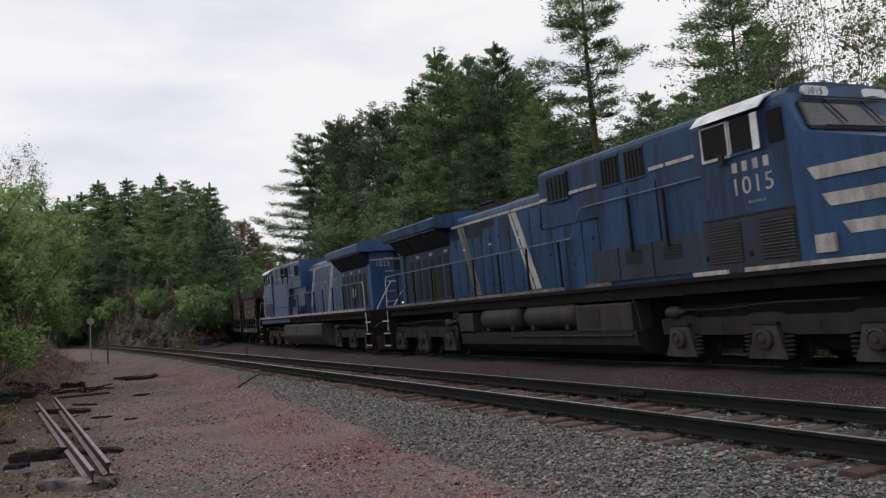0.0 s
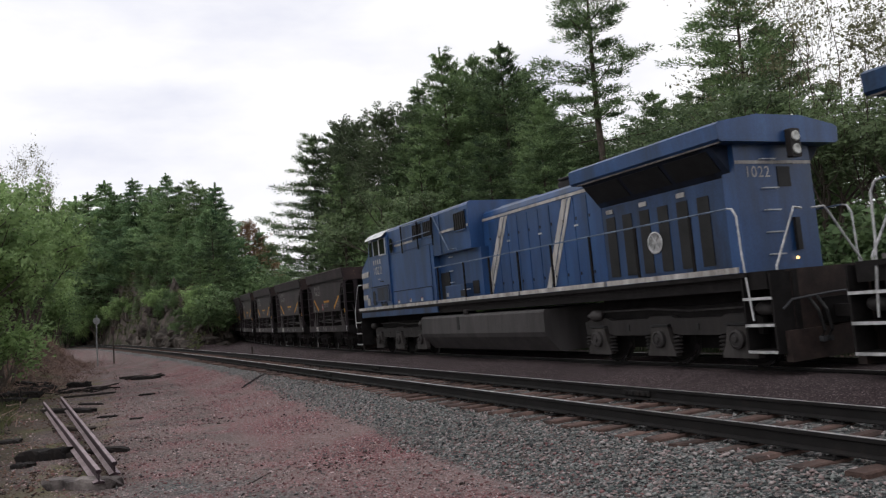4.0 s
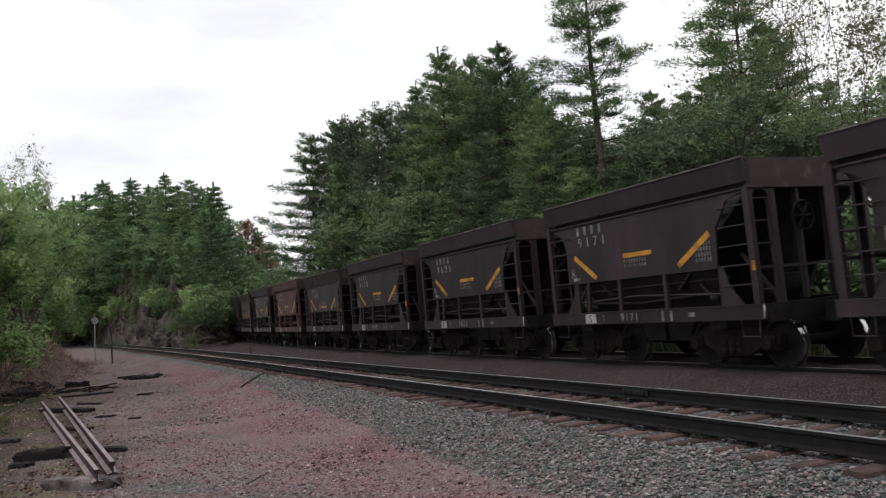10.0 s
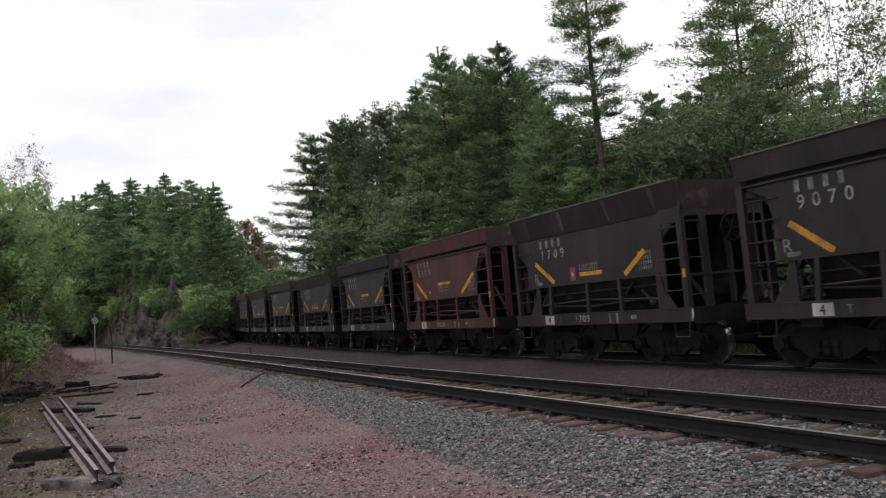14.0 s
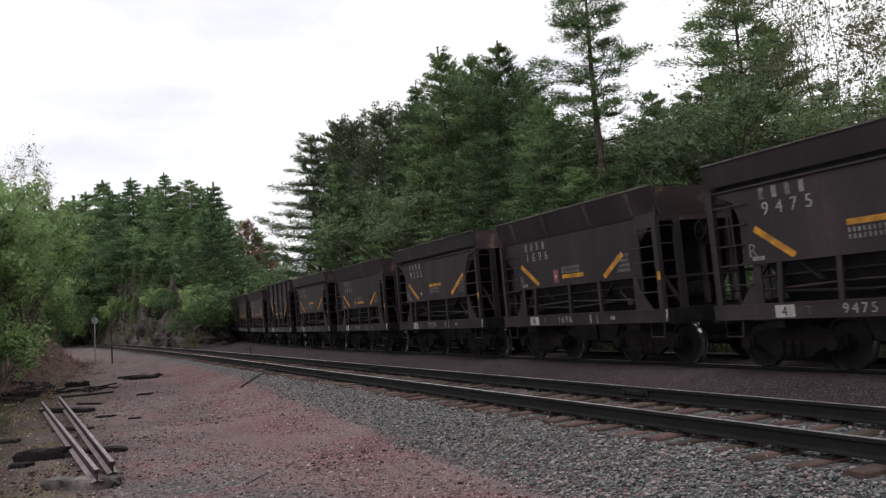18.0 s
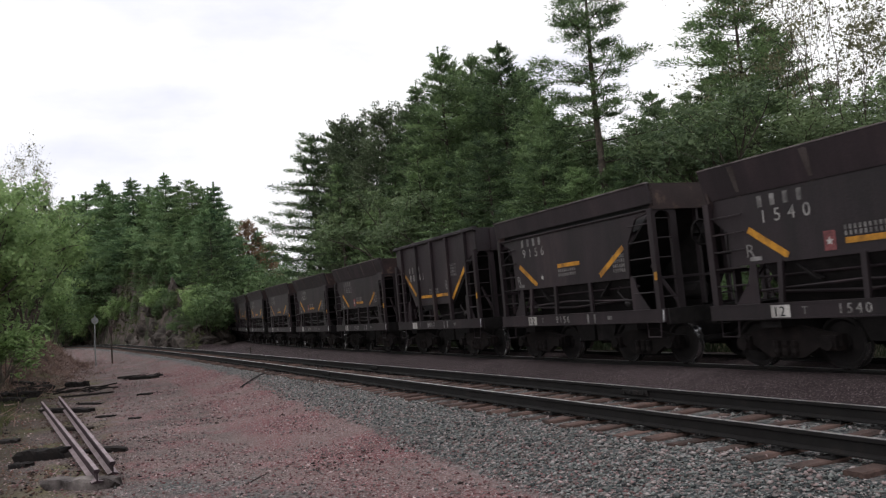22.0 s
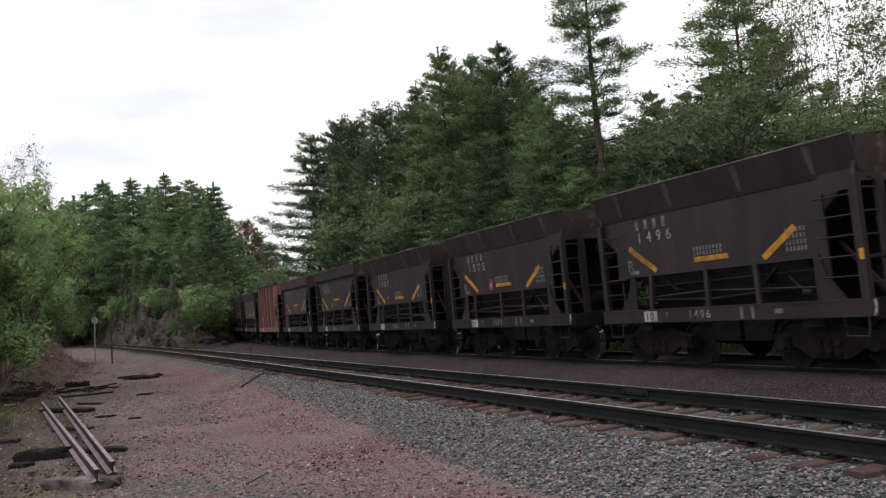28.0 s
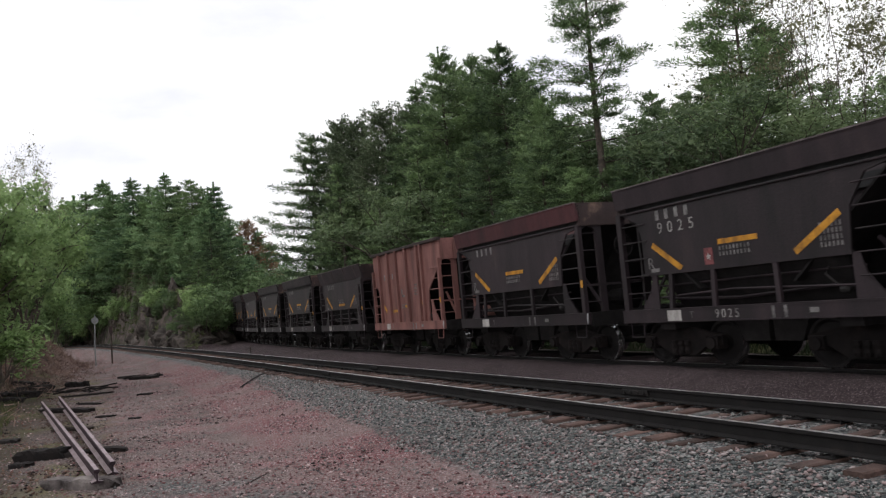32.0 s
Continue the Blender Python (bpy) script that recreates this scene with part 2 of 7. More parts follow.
MAPLELEAF = leaf_material("maple_leaves", (0.082, 0.124, 0.068), (0.262, 0.345, 0.175), 0.55, 0.35)
REDLEAF = leaf_material("rust_brown_leaves", (0.19, 0.115, 0.068), (0.44, 0.29, 0.18), 0.6, 0.35)
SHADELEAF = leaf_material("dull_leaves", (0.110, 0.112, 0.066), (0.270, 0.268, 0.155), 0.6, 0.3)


# ================= the lie of the land =================
def rise(x):
    """Height of both tracks' rail tops along the line."""
    u = min(x, -20.0) + 20.0
    return 0.00011 * u * u if u > -75 else 0.61875 + 0.0165 * (-75 - u) * 0.35


def near_y(x):
    """Centre line of the empty track."""
    u = min(x, -28.0) + 28.0
    return 7.29 - 0.00083 * u * u if u > -110 else 7.29 - 10.04 + 0.1826 * (u + 110)


def train_y(x):
    """Centre line of the train's track."""
    x = min(max(x, -300.0), 40.0)
    c = max(x, -80.0)
    y = 11.68 + 0.000416 * (c + 10) ** 2 + (0.0016 * (c + 45) ** 2 if c < -45 else 0)
    return y + (x + 80.0) * -0.1703 if x < -80 else y


def smooth(a, b, x):
    t = min(1, max(0, (x - a) / (b - a)))
    return t * t * (3 - 2 * t)


def toe(x):
    """How far from the empty track the ballast reaches."""
    return min(-1.9, max(-3.2, -2.95 + (-8.0 - x) * 0.05))


def ground_z(x, y):
    """Height of the ground."""
    z0, dn, dt = rise(x), y - near_y(x), y - train_y(x)
    rough = noise.noise((x * 0.35, y * 0.35, 3.1)) * 0.05 + noise.noise((x * 1.3, y * 1.3, 7.7)) * 0.022
    z = z0 - 0.250 + rough * 0.5
    if dn < -1.25:
        low = -0.52 + z0 * 0.85 + rough
        z += (low - z) * smooth(-1.25, -3.4, dn)
        z += smooth(-6.5, -12, dn) * (0.5 + noise.noise((x * 0.09, y * 0.09, 1.0)) * 0.6) * smooth(-16, -30, x)
        z += smooth(-14, -40, dn) * 2.5
    if dn > 1.3 and -2.6 < dt < 2.2:
        z += 0.165 * smooth(-2.6, -1.5, dt) * smooth(2.2, 1.5, dt) * (1 + rough * 2)
    if dt > 1.9:
        z += -0.25 * smooth(1.9, 2.8, dt) + smooth(3.2, 9, dt) * 1.2 + smooth(9, 40, dt) * 3.0 + rough * 4 * smooth(2, 4, dt)
    if -64 < x < -36 and y < 1.5:
        z += 1.85 * math.exp(-((x + 51.0) / 6.5) ** 2 - ((y + 1.8) / 1.6) ** 2) * (1 + rough * 4)
    bumps = noise.noise((x * 0.16, y * 0.16, 9.0)) * 1.6 + (1 - 2 * abs(noise.noise((x * 0.42, y * 0.42, 2.0)))) * 0.9 + noise.noise((x * 1.1, y * 1.1, 5.0)) * 0.7 + abs(noise.noise((x * 0.7, y * 0.7, 12.0))) * 1.0 - 0.7
    if x < -58 and dt > 2.2:
        z += smooth(-58, -72, x) * smooth(3.0, 5.6, dt) * (4.2 + bumps)
    if x < -60 and dn > 1.7 and dt < -1.9:
        crest = smooth(-62.5, -67, x) * (3.6 + smooth(-70, -100, x) * 4.0 + bumps + (0.5 - abs(noise.noise((x * 2.1, y * 2.1, 21.0)))) * 0.9)
        z += max(0, crest) * smooth(1.7, 4.0, dn) * smooth(-1.9, -3.3, dt)
    return z


def axis(*spans):
    out_ = []
    for a, b, step in spans:
        out_ += list(np.arange(a, b, step))
    return np.array(out_ + [spans[-1][1]])


gx = axis((-2500, -400, 300), (-400, -150, 12), (-150, -85, 2.0), (-85, -58, 0.45), (-58, -30, 0.7), (-30, 8, 0.3), (8, 60, 3), (60, 300, 40), (300, 2500, 400))
gy = axis((-2500, -200, 400), (-200, -40, 16), (-40, -8, 1.5), (-8, 17, 0.28), (17, 50, 1.2), (50, 200, 15), (200, 2500, 400))
GX, GY = np.meshgrid(gx, gy, indexing="ij")
GZ = np.array([[ground_z(float(x), float(y)) for y in gy] for x in gx])
ii, jj = np.meshgrid(np.arange(len(gx) - 1), np.arange(len(gy) - 1), indexing="ij")
a0 = (ii * len(gy) + jj).ravel()
ground_mesh = raw("ground", np.stack([GX.ravel(), GY.ravel(), GZ.ravel()], 1), np.stack([a0, a0 + len(gy), a0 + len(gy) + 1, a0 + 1], 1), None, True)
NY = np.array([near_y(float(x)) for x in gx])[:, None]
TY = np.array([train_y(float(x)) for x in gx])[:, None]
DN, DT = GY - NY, GY - TY
zone = ground_mesh.attributes.new("ballast", "FLOAT", "POINT")
mixed = 0.52 * np.clip((GX + 9.6 + (3.15 - GY) * 1.3) / 2.0 + 0.5, 0, 1) * np.clip((3.3 - GY) / 1.0, 0, 1)
TOE = np.array([toe(float(x)) for x in gx])[:, None]
zone.data.foreach_set("value", np.maximum(np.clip((DN - TOE) / 0.8 + 0.5, 0, 1) * np.clip((2.0 - DN) / 0.6, 0, 1), mixed).astype(np.float32).ravel())
zone = ground_mesh.attributes.new("red_gravel", "FLOAT", "POINT")
zone.data.foreach_set("value", (np.clip((DN - TOE + 2.3) / 0.9, 0, 1) * np.clip((GX + 50) / 15, 0, 1)).astype(np.float32).ravel())
zone = ground_mesh.attributes.new("moss", "FLOAT", "POINT")
zone.data.foreach_set("value", (np.clip((1.5 - GY - 0.03 * (GX + 15)) / 1.6, 0, 1) * np.clip((GX + 46) / 6, 0, 1) * np.clip((-9.5 - GX) / 2.5, 0, 0.95)).astype(np.float32).ravel())
zone = ground_mesh.attributes.new("litter", "FLOAT", "POINT")
zone.data.foreach_set("value", (np.exp(-((GX + 50) / 9.0) ** 2 - ((GY + 1.9) / 1.8) ** 2) * 1.3).astype(np.float32).ravel())
zone = ground_mesh.attributes.new("cinder", "FLOAT", "POINT")
zone.data.foreach_set("value", (np.clip((DN - 1.3) / 0.8, 0, 1) * np.clip((3.0 - DT) / 0.8, 0, 1)).astype(np.float32).ravel())
zone = ground_mesh.attributes.new("wild", "FLOAT", "POINT")
wild = np.maximum(np.clip((-DN - 7.0) / 2.0, 0, 1), np.clip((DT - 3.0) / 1.5, 0, 1))
zone.data.foreach_set("value", wild.astype(np.float32).ravel())
zone = ground_mesh.attributes.new("rock", "FLOAT", "POINT")
slope = np.hypot(np.gradient(GZ, gx, axis=0), np.gradient(GZ, gy, axis=1))
zone.data.foreach_set("value", (np.clip((slope - 0.45) / 0.4, 0, 1) * (GX < -55)).astype(np.float32).ravel())


def ground_material():
    m = bpy.data.materials.new("gravel_ground")
    m.use_nodes = True
    n, l = m.node_tree.nodes, m.node_tree.links
    bsdf = n["Principled BSDF"]
    bsdf.inputs["Roughness"].default_value = 0.92
    bsdf.inputs["Specular IOR Level"].default_value = 0.2
    tc = n.new("ShaderNodeTexCoord")

    def tex(kind, scale, detail=3.0):
        t = n.new(kind)
        t.inputs["Scale"].default_value = scale
        if kind == "ShaderNodeTexNoise":
            t.inputs["Detail"].default_value = detail
        l.new(tc.outputs["Object"], t.inputs["Vector"])
        return t

    def ramp_(src, stops):
        r = n.new("ShaderNodeValToRGB")
        while len(r.color_ramp.elements) < len(stops):
            r.color_ramp.elements.new(0.5)
        for e, (p, c) in zip(r.color_ramp.elements, stops):
            e.position, e.color = p, (*c, 1)
        l.new(src, r.inputs["Fac"])
        return r.outputs["Color"]

    def blend(fac, a, b):
        x = n.new("ShaderNodeMix")
        x.data_type = "RGBA"
        l.new(fac, x.inputs["Factor"])
        l.new(a, x.inputs["A"])
        l.new(b, x.inputs["B"])
        return x.outputs["Result"]

    def zone_(name, noisy, amount=0.5):
        """A zone with a ragged edge."""
        a = n.new("ShaderNodeAttribute")
        a.attribute_name = name
        k = n.new("ShaderNodeMath")
        k.operation = "MULTIPLY_ADD"
        k.inputs[1].default_value = amount * 2
        l.new(noisy, k.inputs[0])
        s = n.new("ShaderNodeMath")
        s.operation = "SUBTRACT"
        s.inputs[1].default_value = amount
        l.new(a.outputs["Fac"], k.inputs[2])
        l.new(k.outputs["Value"], s.inputs[0])
        r = n.new("ShaderNodeMapRange")
        r.inputs["From Min"].default_value, r.inputs["From Max"].default_value = 0.3, 0.7
        l.new(s.outputs["Value"], r.inputs["Value"])
        return r.outputs["Result"]

    stones = tex("ShaderNodeTexVoronoi", 27.0)
    stones.distance = "MANHATTAN"
    pebbles = tex("ShaderNodeTexVoronoi", 55.0)
    patch, wide, speck = tex("ShaderNodeTexNoise", 1.1, 5), tex("ShaderNodeTexNoise", 0.35, 4), tex("ShaderNodeTexNoise", 60.0, 3)
    sep = n.new("ShaderNodeSeparateColor")
    l.new(stones.outputs["Color"], sep.inputs["Color"])
    sep2 = n.new("ShaderNodeSeparateColor")
    l.new(pebbles.outputs["Color"], sep2.inputs["Color"])
    grey = ramp_(sep.outputs["Red"], [(0.0, (0.018, 0.020, 0.022)), (0.3, (0.070, 0.078, 0.080)), (0.55, (0.130, 0.142, 0.138)), (0.70, (0.165, 0.118, 0.114)), (0.85, (0.19, 0.198, 0.19)), (1.0, (0.36, 0.33, 0.325))])
    rust = ramp_(sep2.outputs["Red"], [(0.0, (0.040, 0.022, 0.024)), (0.35, (0.225, 0.092, 0.095)), (0.62, (0.30, 0.140, 0.143)), (0.74, (0.14, 0.122, 0.125)), (0.88, (0.24, 0.21, 0.208)), (1.0, (0.58, 0.44, 0.43))])
    dirt = ramp_(sep2.outputs["Green"], [(0.0, (0.085, 0.062, 0.060)), (0.5, (0.165, 0.124, 0.118)), (0.9, (0.25, 0.20, 0.19)), (1.0, (0.40, 0.33, 0.32))])
    pw = ramp_(patch.outputs["Fac"], [(0.36, (0.1, 0.1, 0.1)), (0.52, (1, 1, 1))])
    red = blend(zone_("red_gravel", patch.outputs["Fac"], 0.75), blend(pw, rust, dirt), blend(ramp_(wide.outputs["Fac"], [(0.50, (0, 0, 0)), (0.62, (0.7, 0.7, 0.7))]), rust, dirt))
    mossy = ramp_(speck.outputs["Fac"], [(0.3, (0.05, 0.055, 0.022)), (0.7, (0.12, 0.12, 0.055))])
    soil = ramp_(speck.outputs["Fac"], [(0.3, (0.045, 0.034, 0.026)), (0.7, (0.095, 0.078, 0.055))])
    cinder = ramp_(sep2.outputs["Blue"], [(0.0, (0.024, 0.017, 0.019)), (0.6, (0.058, 0.041, 0.044)), (0.88, (0.085, 0.062, 0.064)), (1.0, (0.24, 0.20, 0.20))])
    rock = ramp_(patch.outputs["Fac"], [(0.32, (0.020, 0.017, 0.015)), (0.44, (0.075, 0.060, 0.055)), (0.55, (0.125, 0.098, 0.090)), (0.62, (0.055, 0.044, 0.040)), (0.75, (0.20, 0.165, 0.155))])
    col = blend(zone_("ballast", patch.outputs["Fac"], 0.55), red, grey)
    col = blend(zone_("moss", patch.outputs["Fac"], 0.5), col, blend(pw, ramp_(sep2.outputs["Red"], [(0.15, (0.085, 0.080, 0.036)), (0.9, (0.200, 0.185, 0.092))]), dirt))
    col = blend(zone_("litter", patch.outputs["Fac"], 0.3), col, ramp_(sep2.outputs["Blue"], [(0.0, (0.070, 0.046, 0.043)), (0.6, (0.180, 0.122, 0.112)), (1.0, (0.34, 0.25, 0.23))]))
    col = blend(zone_("cinder", patch.outputs["Fac"], 0.2), col, cinder)
    mw = ramp_(wide.outputs["Fac"], [(0.45, (0, 0, 0)), (0.6, (1, 1, 1))])
    col = blend(zone_("wild", wide.outputs["Fac"], 0.5), col, blend(mw, soil, mossy))
    lichen = ramp_(tex("ShaderNodeTexNoise", 0.8, 6).outputs["Fac"], [(0.50, (0, 0, 0)), (0.60, (1, 1, 1))])
    rock = blend(lichen, rock, ramp_(speck.outputs["Fac"], [(0.3, (0.020, 0.026, 0.012)), (0.7, (0.060, 0.066, 0.034))]))
    col = blend(zone_("rock", patch.outputs["Fac"], 0.3), col, rock)
    tint = n.new("ShaderNodeMix")
    tint.data_type, tint.blend_type = "RGBA", "OVERLAY"
    tint.inputs["Factor"].default_value = 0.5
    l.new(col, tint.inputs["A"])
    l.new(wide.outputs["Fac"], tint.inputs["B"])
    l.new(tint.outputs["Result"], bsdf.inputs["Base Color"])
    b = n.new("ShaderNodeBump")
    b.inputs["Strength"].default_value, b.inputs["Distance"].default_value = 0.8, 0.03
    l.new(stones.outputs["Distance"], b.inputs["Height"])
    l.new(b.outputs["Normal"], bsdf.inputs["Normal"])
    return m


ground_mesh.materials.append(ground_material())
tagged(new("ground", ground_mesh), "gravelly ground, reddish cinders and grey ballast beside the rails", "ground", kind="structure")


# ================= railway tracks =================
def rail_profile(z):
    """Head, web and foot of a rail whose top is at z."""
    half = [(0.037, z - 0.006), (0.037, z - 0.038), (0.010, z - 0.055), (0.009, z - 0.150), (0.076, z - 0.170), (0.076, z - 0.185)]
    return [(-0.028, z), (0.028, z)] + half + [(-a, b) for a, b in reversed(half)]


def sweep(line, ring):
    """A mesh that carries a closed outline (sideways, up) along a line of (x, y, z)."""
    b, n = Build(), len(ring)
    pts = [Vector(p) for p in line]
    verts, faces = [], []
    for k, p in enumerate(pts):
        d = pts[min(k + 1, len(pts) - 1)] - pts[max(k - 1, 0)]
        side = Vector((-d.y, d.x, 0)).normalized()
        verts += [p + side * s + Vector((0, 0, u)) for s, u in ring]
    for k in range(len(pts) - 1):
        faces += [(k * n + i, k * n + (i + 1) % n, (k + 1) * n + (i + 1) % n, (k + 1) * n + i) for i in range(n)]
    faces += [tuple(range(n))[::-1], tuple((len(pts) - 1) * n + i for i in range(n))]
    return b.add(verts, faces)


def rail_mesh(line):
    me = sweep(line, rail_profile(0.0)).mesh("rail", RAILSIDE)
    me.materials.append(RAILTOP)
    for p in me.polygons:
        if p.normal.z > 0.75 and {i % 14 for i in p.vertices} <= {0, 1}:
            p.material_index = 1
    return me


def track(name, centre, x0, x1, label, tie_from, tie_to, seed, wood, low, joints=()):
    """Two rails on wooden ties; the ties that the camera passes nearest are parts, the rest one mesh."""
    t = tagged(empty(name), label, "railway track", kind="structure")
    xs = [x0 + (x1 - x0) * i / 140 for i in range(141)]
    for k, off in enumerate((-0.7525, 0.7525)):
        line = []
        for x in xs:
            s = (centre(x + 0.5) - centre(x - 0.5))
            line.append((x - s * off, centre(x) + off, rise(x)))
        part("rail", rail_mesh(line), None, t, "rusty steel rail with a bright worn head")
    rng = random.Random(seed)
    shapes = []
    for k in range(5):
        b = Build()
        w, c = 0.104 + rng.uniform(-0.018, 0.012), rng.uniform(0.012, 0.03)
        b.prism([(-w, -0.17), (w, -0.17), (w, -c), (w - c, 0.0), (-w + c * 0.8, rng.uniform(-0.01, 0.0)), (-w, -c)], -1.28 + rng.uniform(-0.05, 0.03), 1.28 + rng.uniform(-0.03, 0.05), "y")
        shapes.append(b)
    meshes = [b.mesh("tie", wood) for b in shapes]
    plate = Build()
    plate.box(-0.09, 0.09, -0.15, 0.15, 0.0, 0.014)
    for sx in (-0.06, 0.06):
        for sy in (-0.1, 0.1):
            plate.box(sx - 0.012, sx + 0.012, sy - 0.016, sy + 0.016, 0.014, 0.04)
    plate_mesh = plate.mesh("tie_plate", RAILSIDE)
    far = Build()
    x = x0
    while x < x1:
        x += 0.53 + rng.uniform(-0.035, 0.035)
        ang = math.atan(centre(x + 0.5) - centre(x - 0.5)) + rng.uniform(-0.05, 0.05)
        m = Matrix.Translation((x, centre(x) + rng.uniform(-0.06, 0.06), rise(x) - 0.200 - low + rng.uniform(-0.026, 0.004))) @ Matrix.Rotation(ang, 4, "Z")
        k = rng.randrange(5)
        if tie_from < x < tie_to:
            tie = part("tie", meshes[k], None, t, at=m)
            for off in (-0.7525, 0.7525):
                part("tie_plate", plate_mesh, None, tie, at=Matrix.Translation((0, off, low)))
        else:
            far.add([m @ Vector(p) for p in shapes[k].v], shapes[k].f)
    if joints:
        b = Build()
        b.box(-0.31, 0.31, -0.052, -0.012, -0.135, -0.045, 0.012)
        for q in (-0.23, -0.08, 0.08, 0.23):
            b.lathe([(0.024, -0.052), (0.024, -0.075)], (q, 0, -0.09), "y", 6)
        bar = b.mesh("joint_bar", RAILSIDE)
        for x, off in joints:
            part("joint_bar", bar, None, t, "bolted steel joint bar", at=Matrix.Translation((x, centre(x) + off, rise(x))) @ Matrix.Rotation(math.atan(centre(x + 0.5) - centre(x - 0.5)), 4, "Z"))
    tagged(part("distant_ties", far, wood, t, "weathered wooden ties further down the line"), kind="stuff")
    return t


track("empty_track", near_y, -190, 40, "empty railway track, rusty rails on weathered wooden ties", -45, 1, 11, TIE, 0.0, ((-10.0, 0.7525), (-21.8, -0.7525), (-21.9, 0.7525), (-33.8, -0.7525)))
track("train_track", train_y, -290, 90, "railway track under the ore train, dark with dust", -24, -2, 12, DARKTIE, 0.035)


# ================= the ore train =================
CARS = "ore cars of the train"
_type = {}
STENCIL = material("faded_stencil_paint", (0.19, 0.18, 0.178), 0.7, 0.0, (0.06, 0.056, 0.056), (0.31, 0.30, 0.295), 5, 30, 0.05)
NUMBERS = material("worn_number_paint", (0.30, 0.288, 0.28), 0.7, 0.0, (0.11, 0.103, 0.10), (0.42, 0.405, 0.39), 5, 30, 0.05)


def lettering(text, height, space=1.12, mat=None):
    """Flat lettering as a mesh, its lower left corner at the origin, standing in the xz plane."""
    key = (text, height, space)
    if key not in _type:
        cu = bpy.data.curves.new("lettering", "FONT")
        cu.body, cu.size, cu.extrude, cu.space_character = text, height / 0.7, 0.002, space
        ob = new("lettering", cu)
        me = bpy.data.meshes.new_from_object(ob.evaluated_get(bpy.context.evaluated_depsgraph_get()))
        bpy.data.objects.remove(ob)
        me.transform(Matrix.Rotation(radians(90), 4, "X"))
        me.materials.clear()
        me.materials.append(mat or WHITE)
        _type[key] = me
    return _type[key]


def stencil_bars(b, x, z, n, w, h, gap, y):
    """A row of upright bars in place of small writing."""
    for i in range(n):
        x0 = x + i * (w + gap)
        b.box(x0, x0 + w * 0.62, y - 0.004, y, z, z + h)


def slab(b, ring, y0, y1):
    """An upright plate: an outline in x and z between two depths."""
    b.prism(ring, y0, y1, "y")


def wheelset_mesh(r):
    b = Build()
    for s in (-1, 1):
        prof = [(0.09, s * 0.60), (0.16, s * 0.70), (r - 0.09, s * 0.735), (r - 0.06, s * 0.69), (r + 0.025, s * 0.69), (r + 0.022, s * 0.715), (r, s * 0.735), (r - 0.004, s * 0.825),
                (r - 0.05, s * 0.825), (r - 0.09, s * 0.775), (0.15, s * 0.79), (0.14, s * 0.86), (0.07, s * 0.86), (0.07, s * 1.0)]
        b.lathe(prof if s > 0 else prof, (0, 0, 0), "y", 22)
    b.lathe([(0.075, -0.62), (0.075, 0.62)], (0, 0, 0), "y", 10)
    me = b.mesh("wheelset", UNDER)
    me.materials.append(POLISH)
    for p in me.polygons:
        c = p.center
        rad = math.hypot(c.x, c.z)
        if rad > r - 0.03 and abs(c.y) > 0.70 and abs(p.normal.y) < 0.5:
            p.material_index = 1
    return me


CAR_WHEEL, LOCO_WHEEL = wheelset_mesh(0.42), wheelset_mesh(0.53)


def truck_frame(b, x, half, sgn):
    """The side frame of a freight truck, with its journal boxes and springs."""
    y0, y1 = (-1.10, -0.98) if sgn < 0 else (0.98, 1.10)
    slab(b, [(x - half - 0.2, 0.40), (x - half - 0.2, 0.58), (x - half + 0.12, 0.62), (x - 0.28, 0.72), (x + 0.28, 0.72), (x + half - 0.12, 0.62),
             (x + half + 0.2, 0.58), (x + half + 0.2, 0.40), (x + half - 0.16, 0.40), (x + 0.32, 0.20), (x - 0.32, 0.20), (x - half + 0.16, 0.40)], y0, y1)
    for k in (-1, 1):
        b.box(x + k * half - 0.14, x + k * half + 0.14, y0 - 0.07, y1 + 0.07, 0.32, 0.56, 0.03)
        b.lathe([(0.11, -1.21 if sgn < 0 else 1.17), (0.11, -1.17 if sgn < 0 else 1.21)], (x + k * half, 0, 0.44), "y", 10)
    for k in (-0.17, 0, 0.17):
        b.lathe([(0.06, 0.24), (0.075, 0.3), (0.06, 0.36), (0.075, 0.42), (0.06, 0.48)], (x + k, (y0 + y1) / 2 + sgn * 0.07, 0), "z", 8)


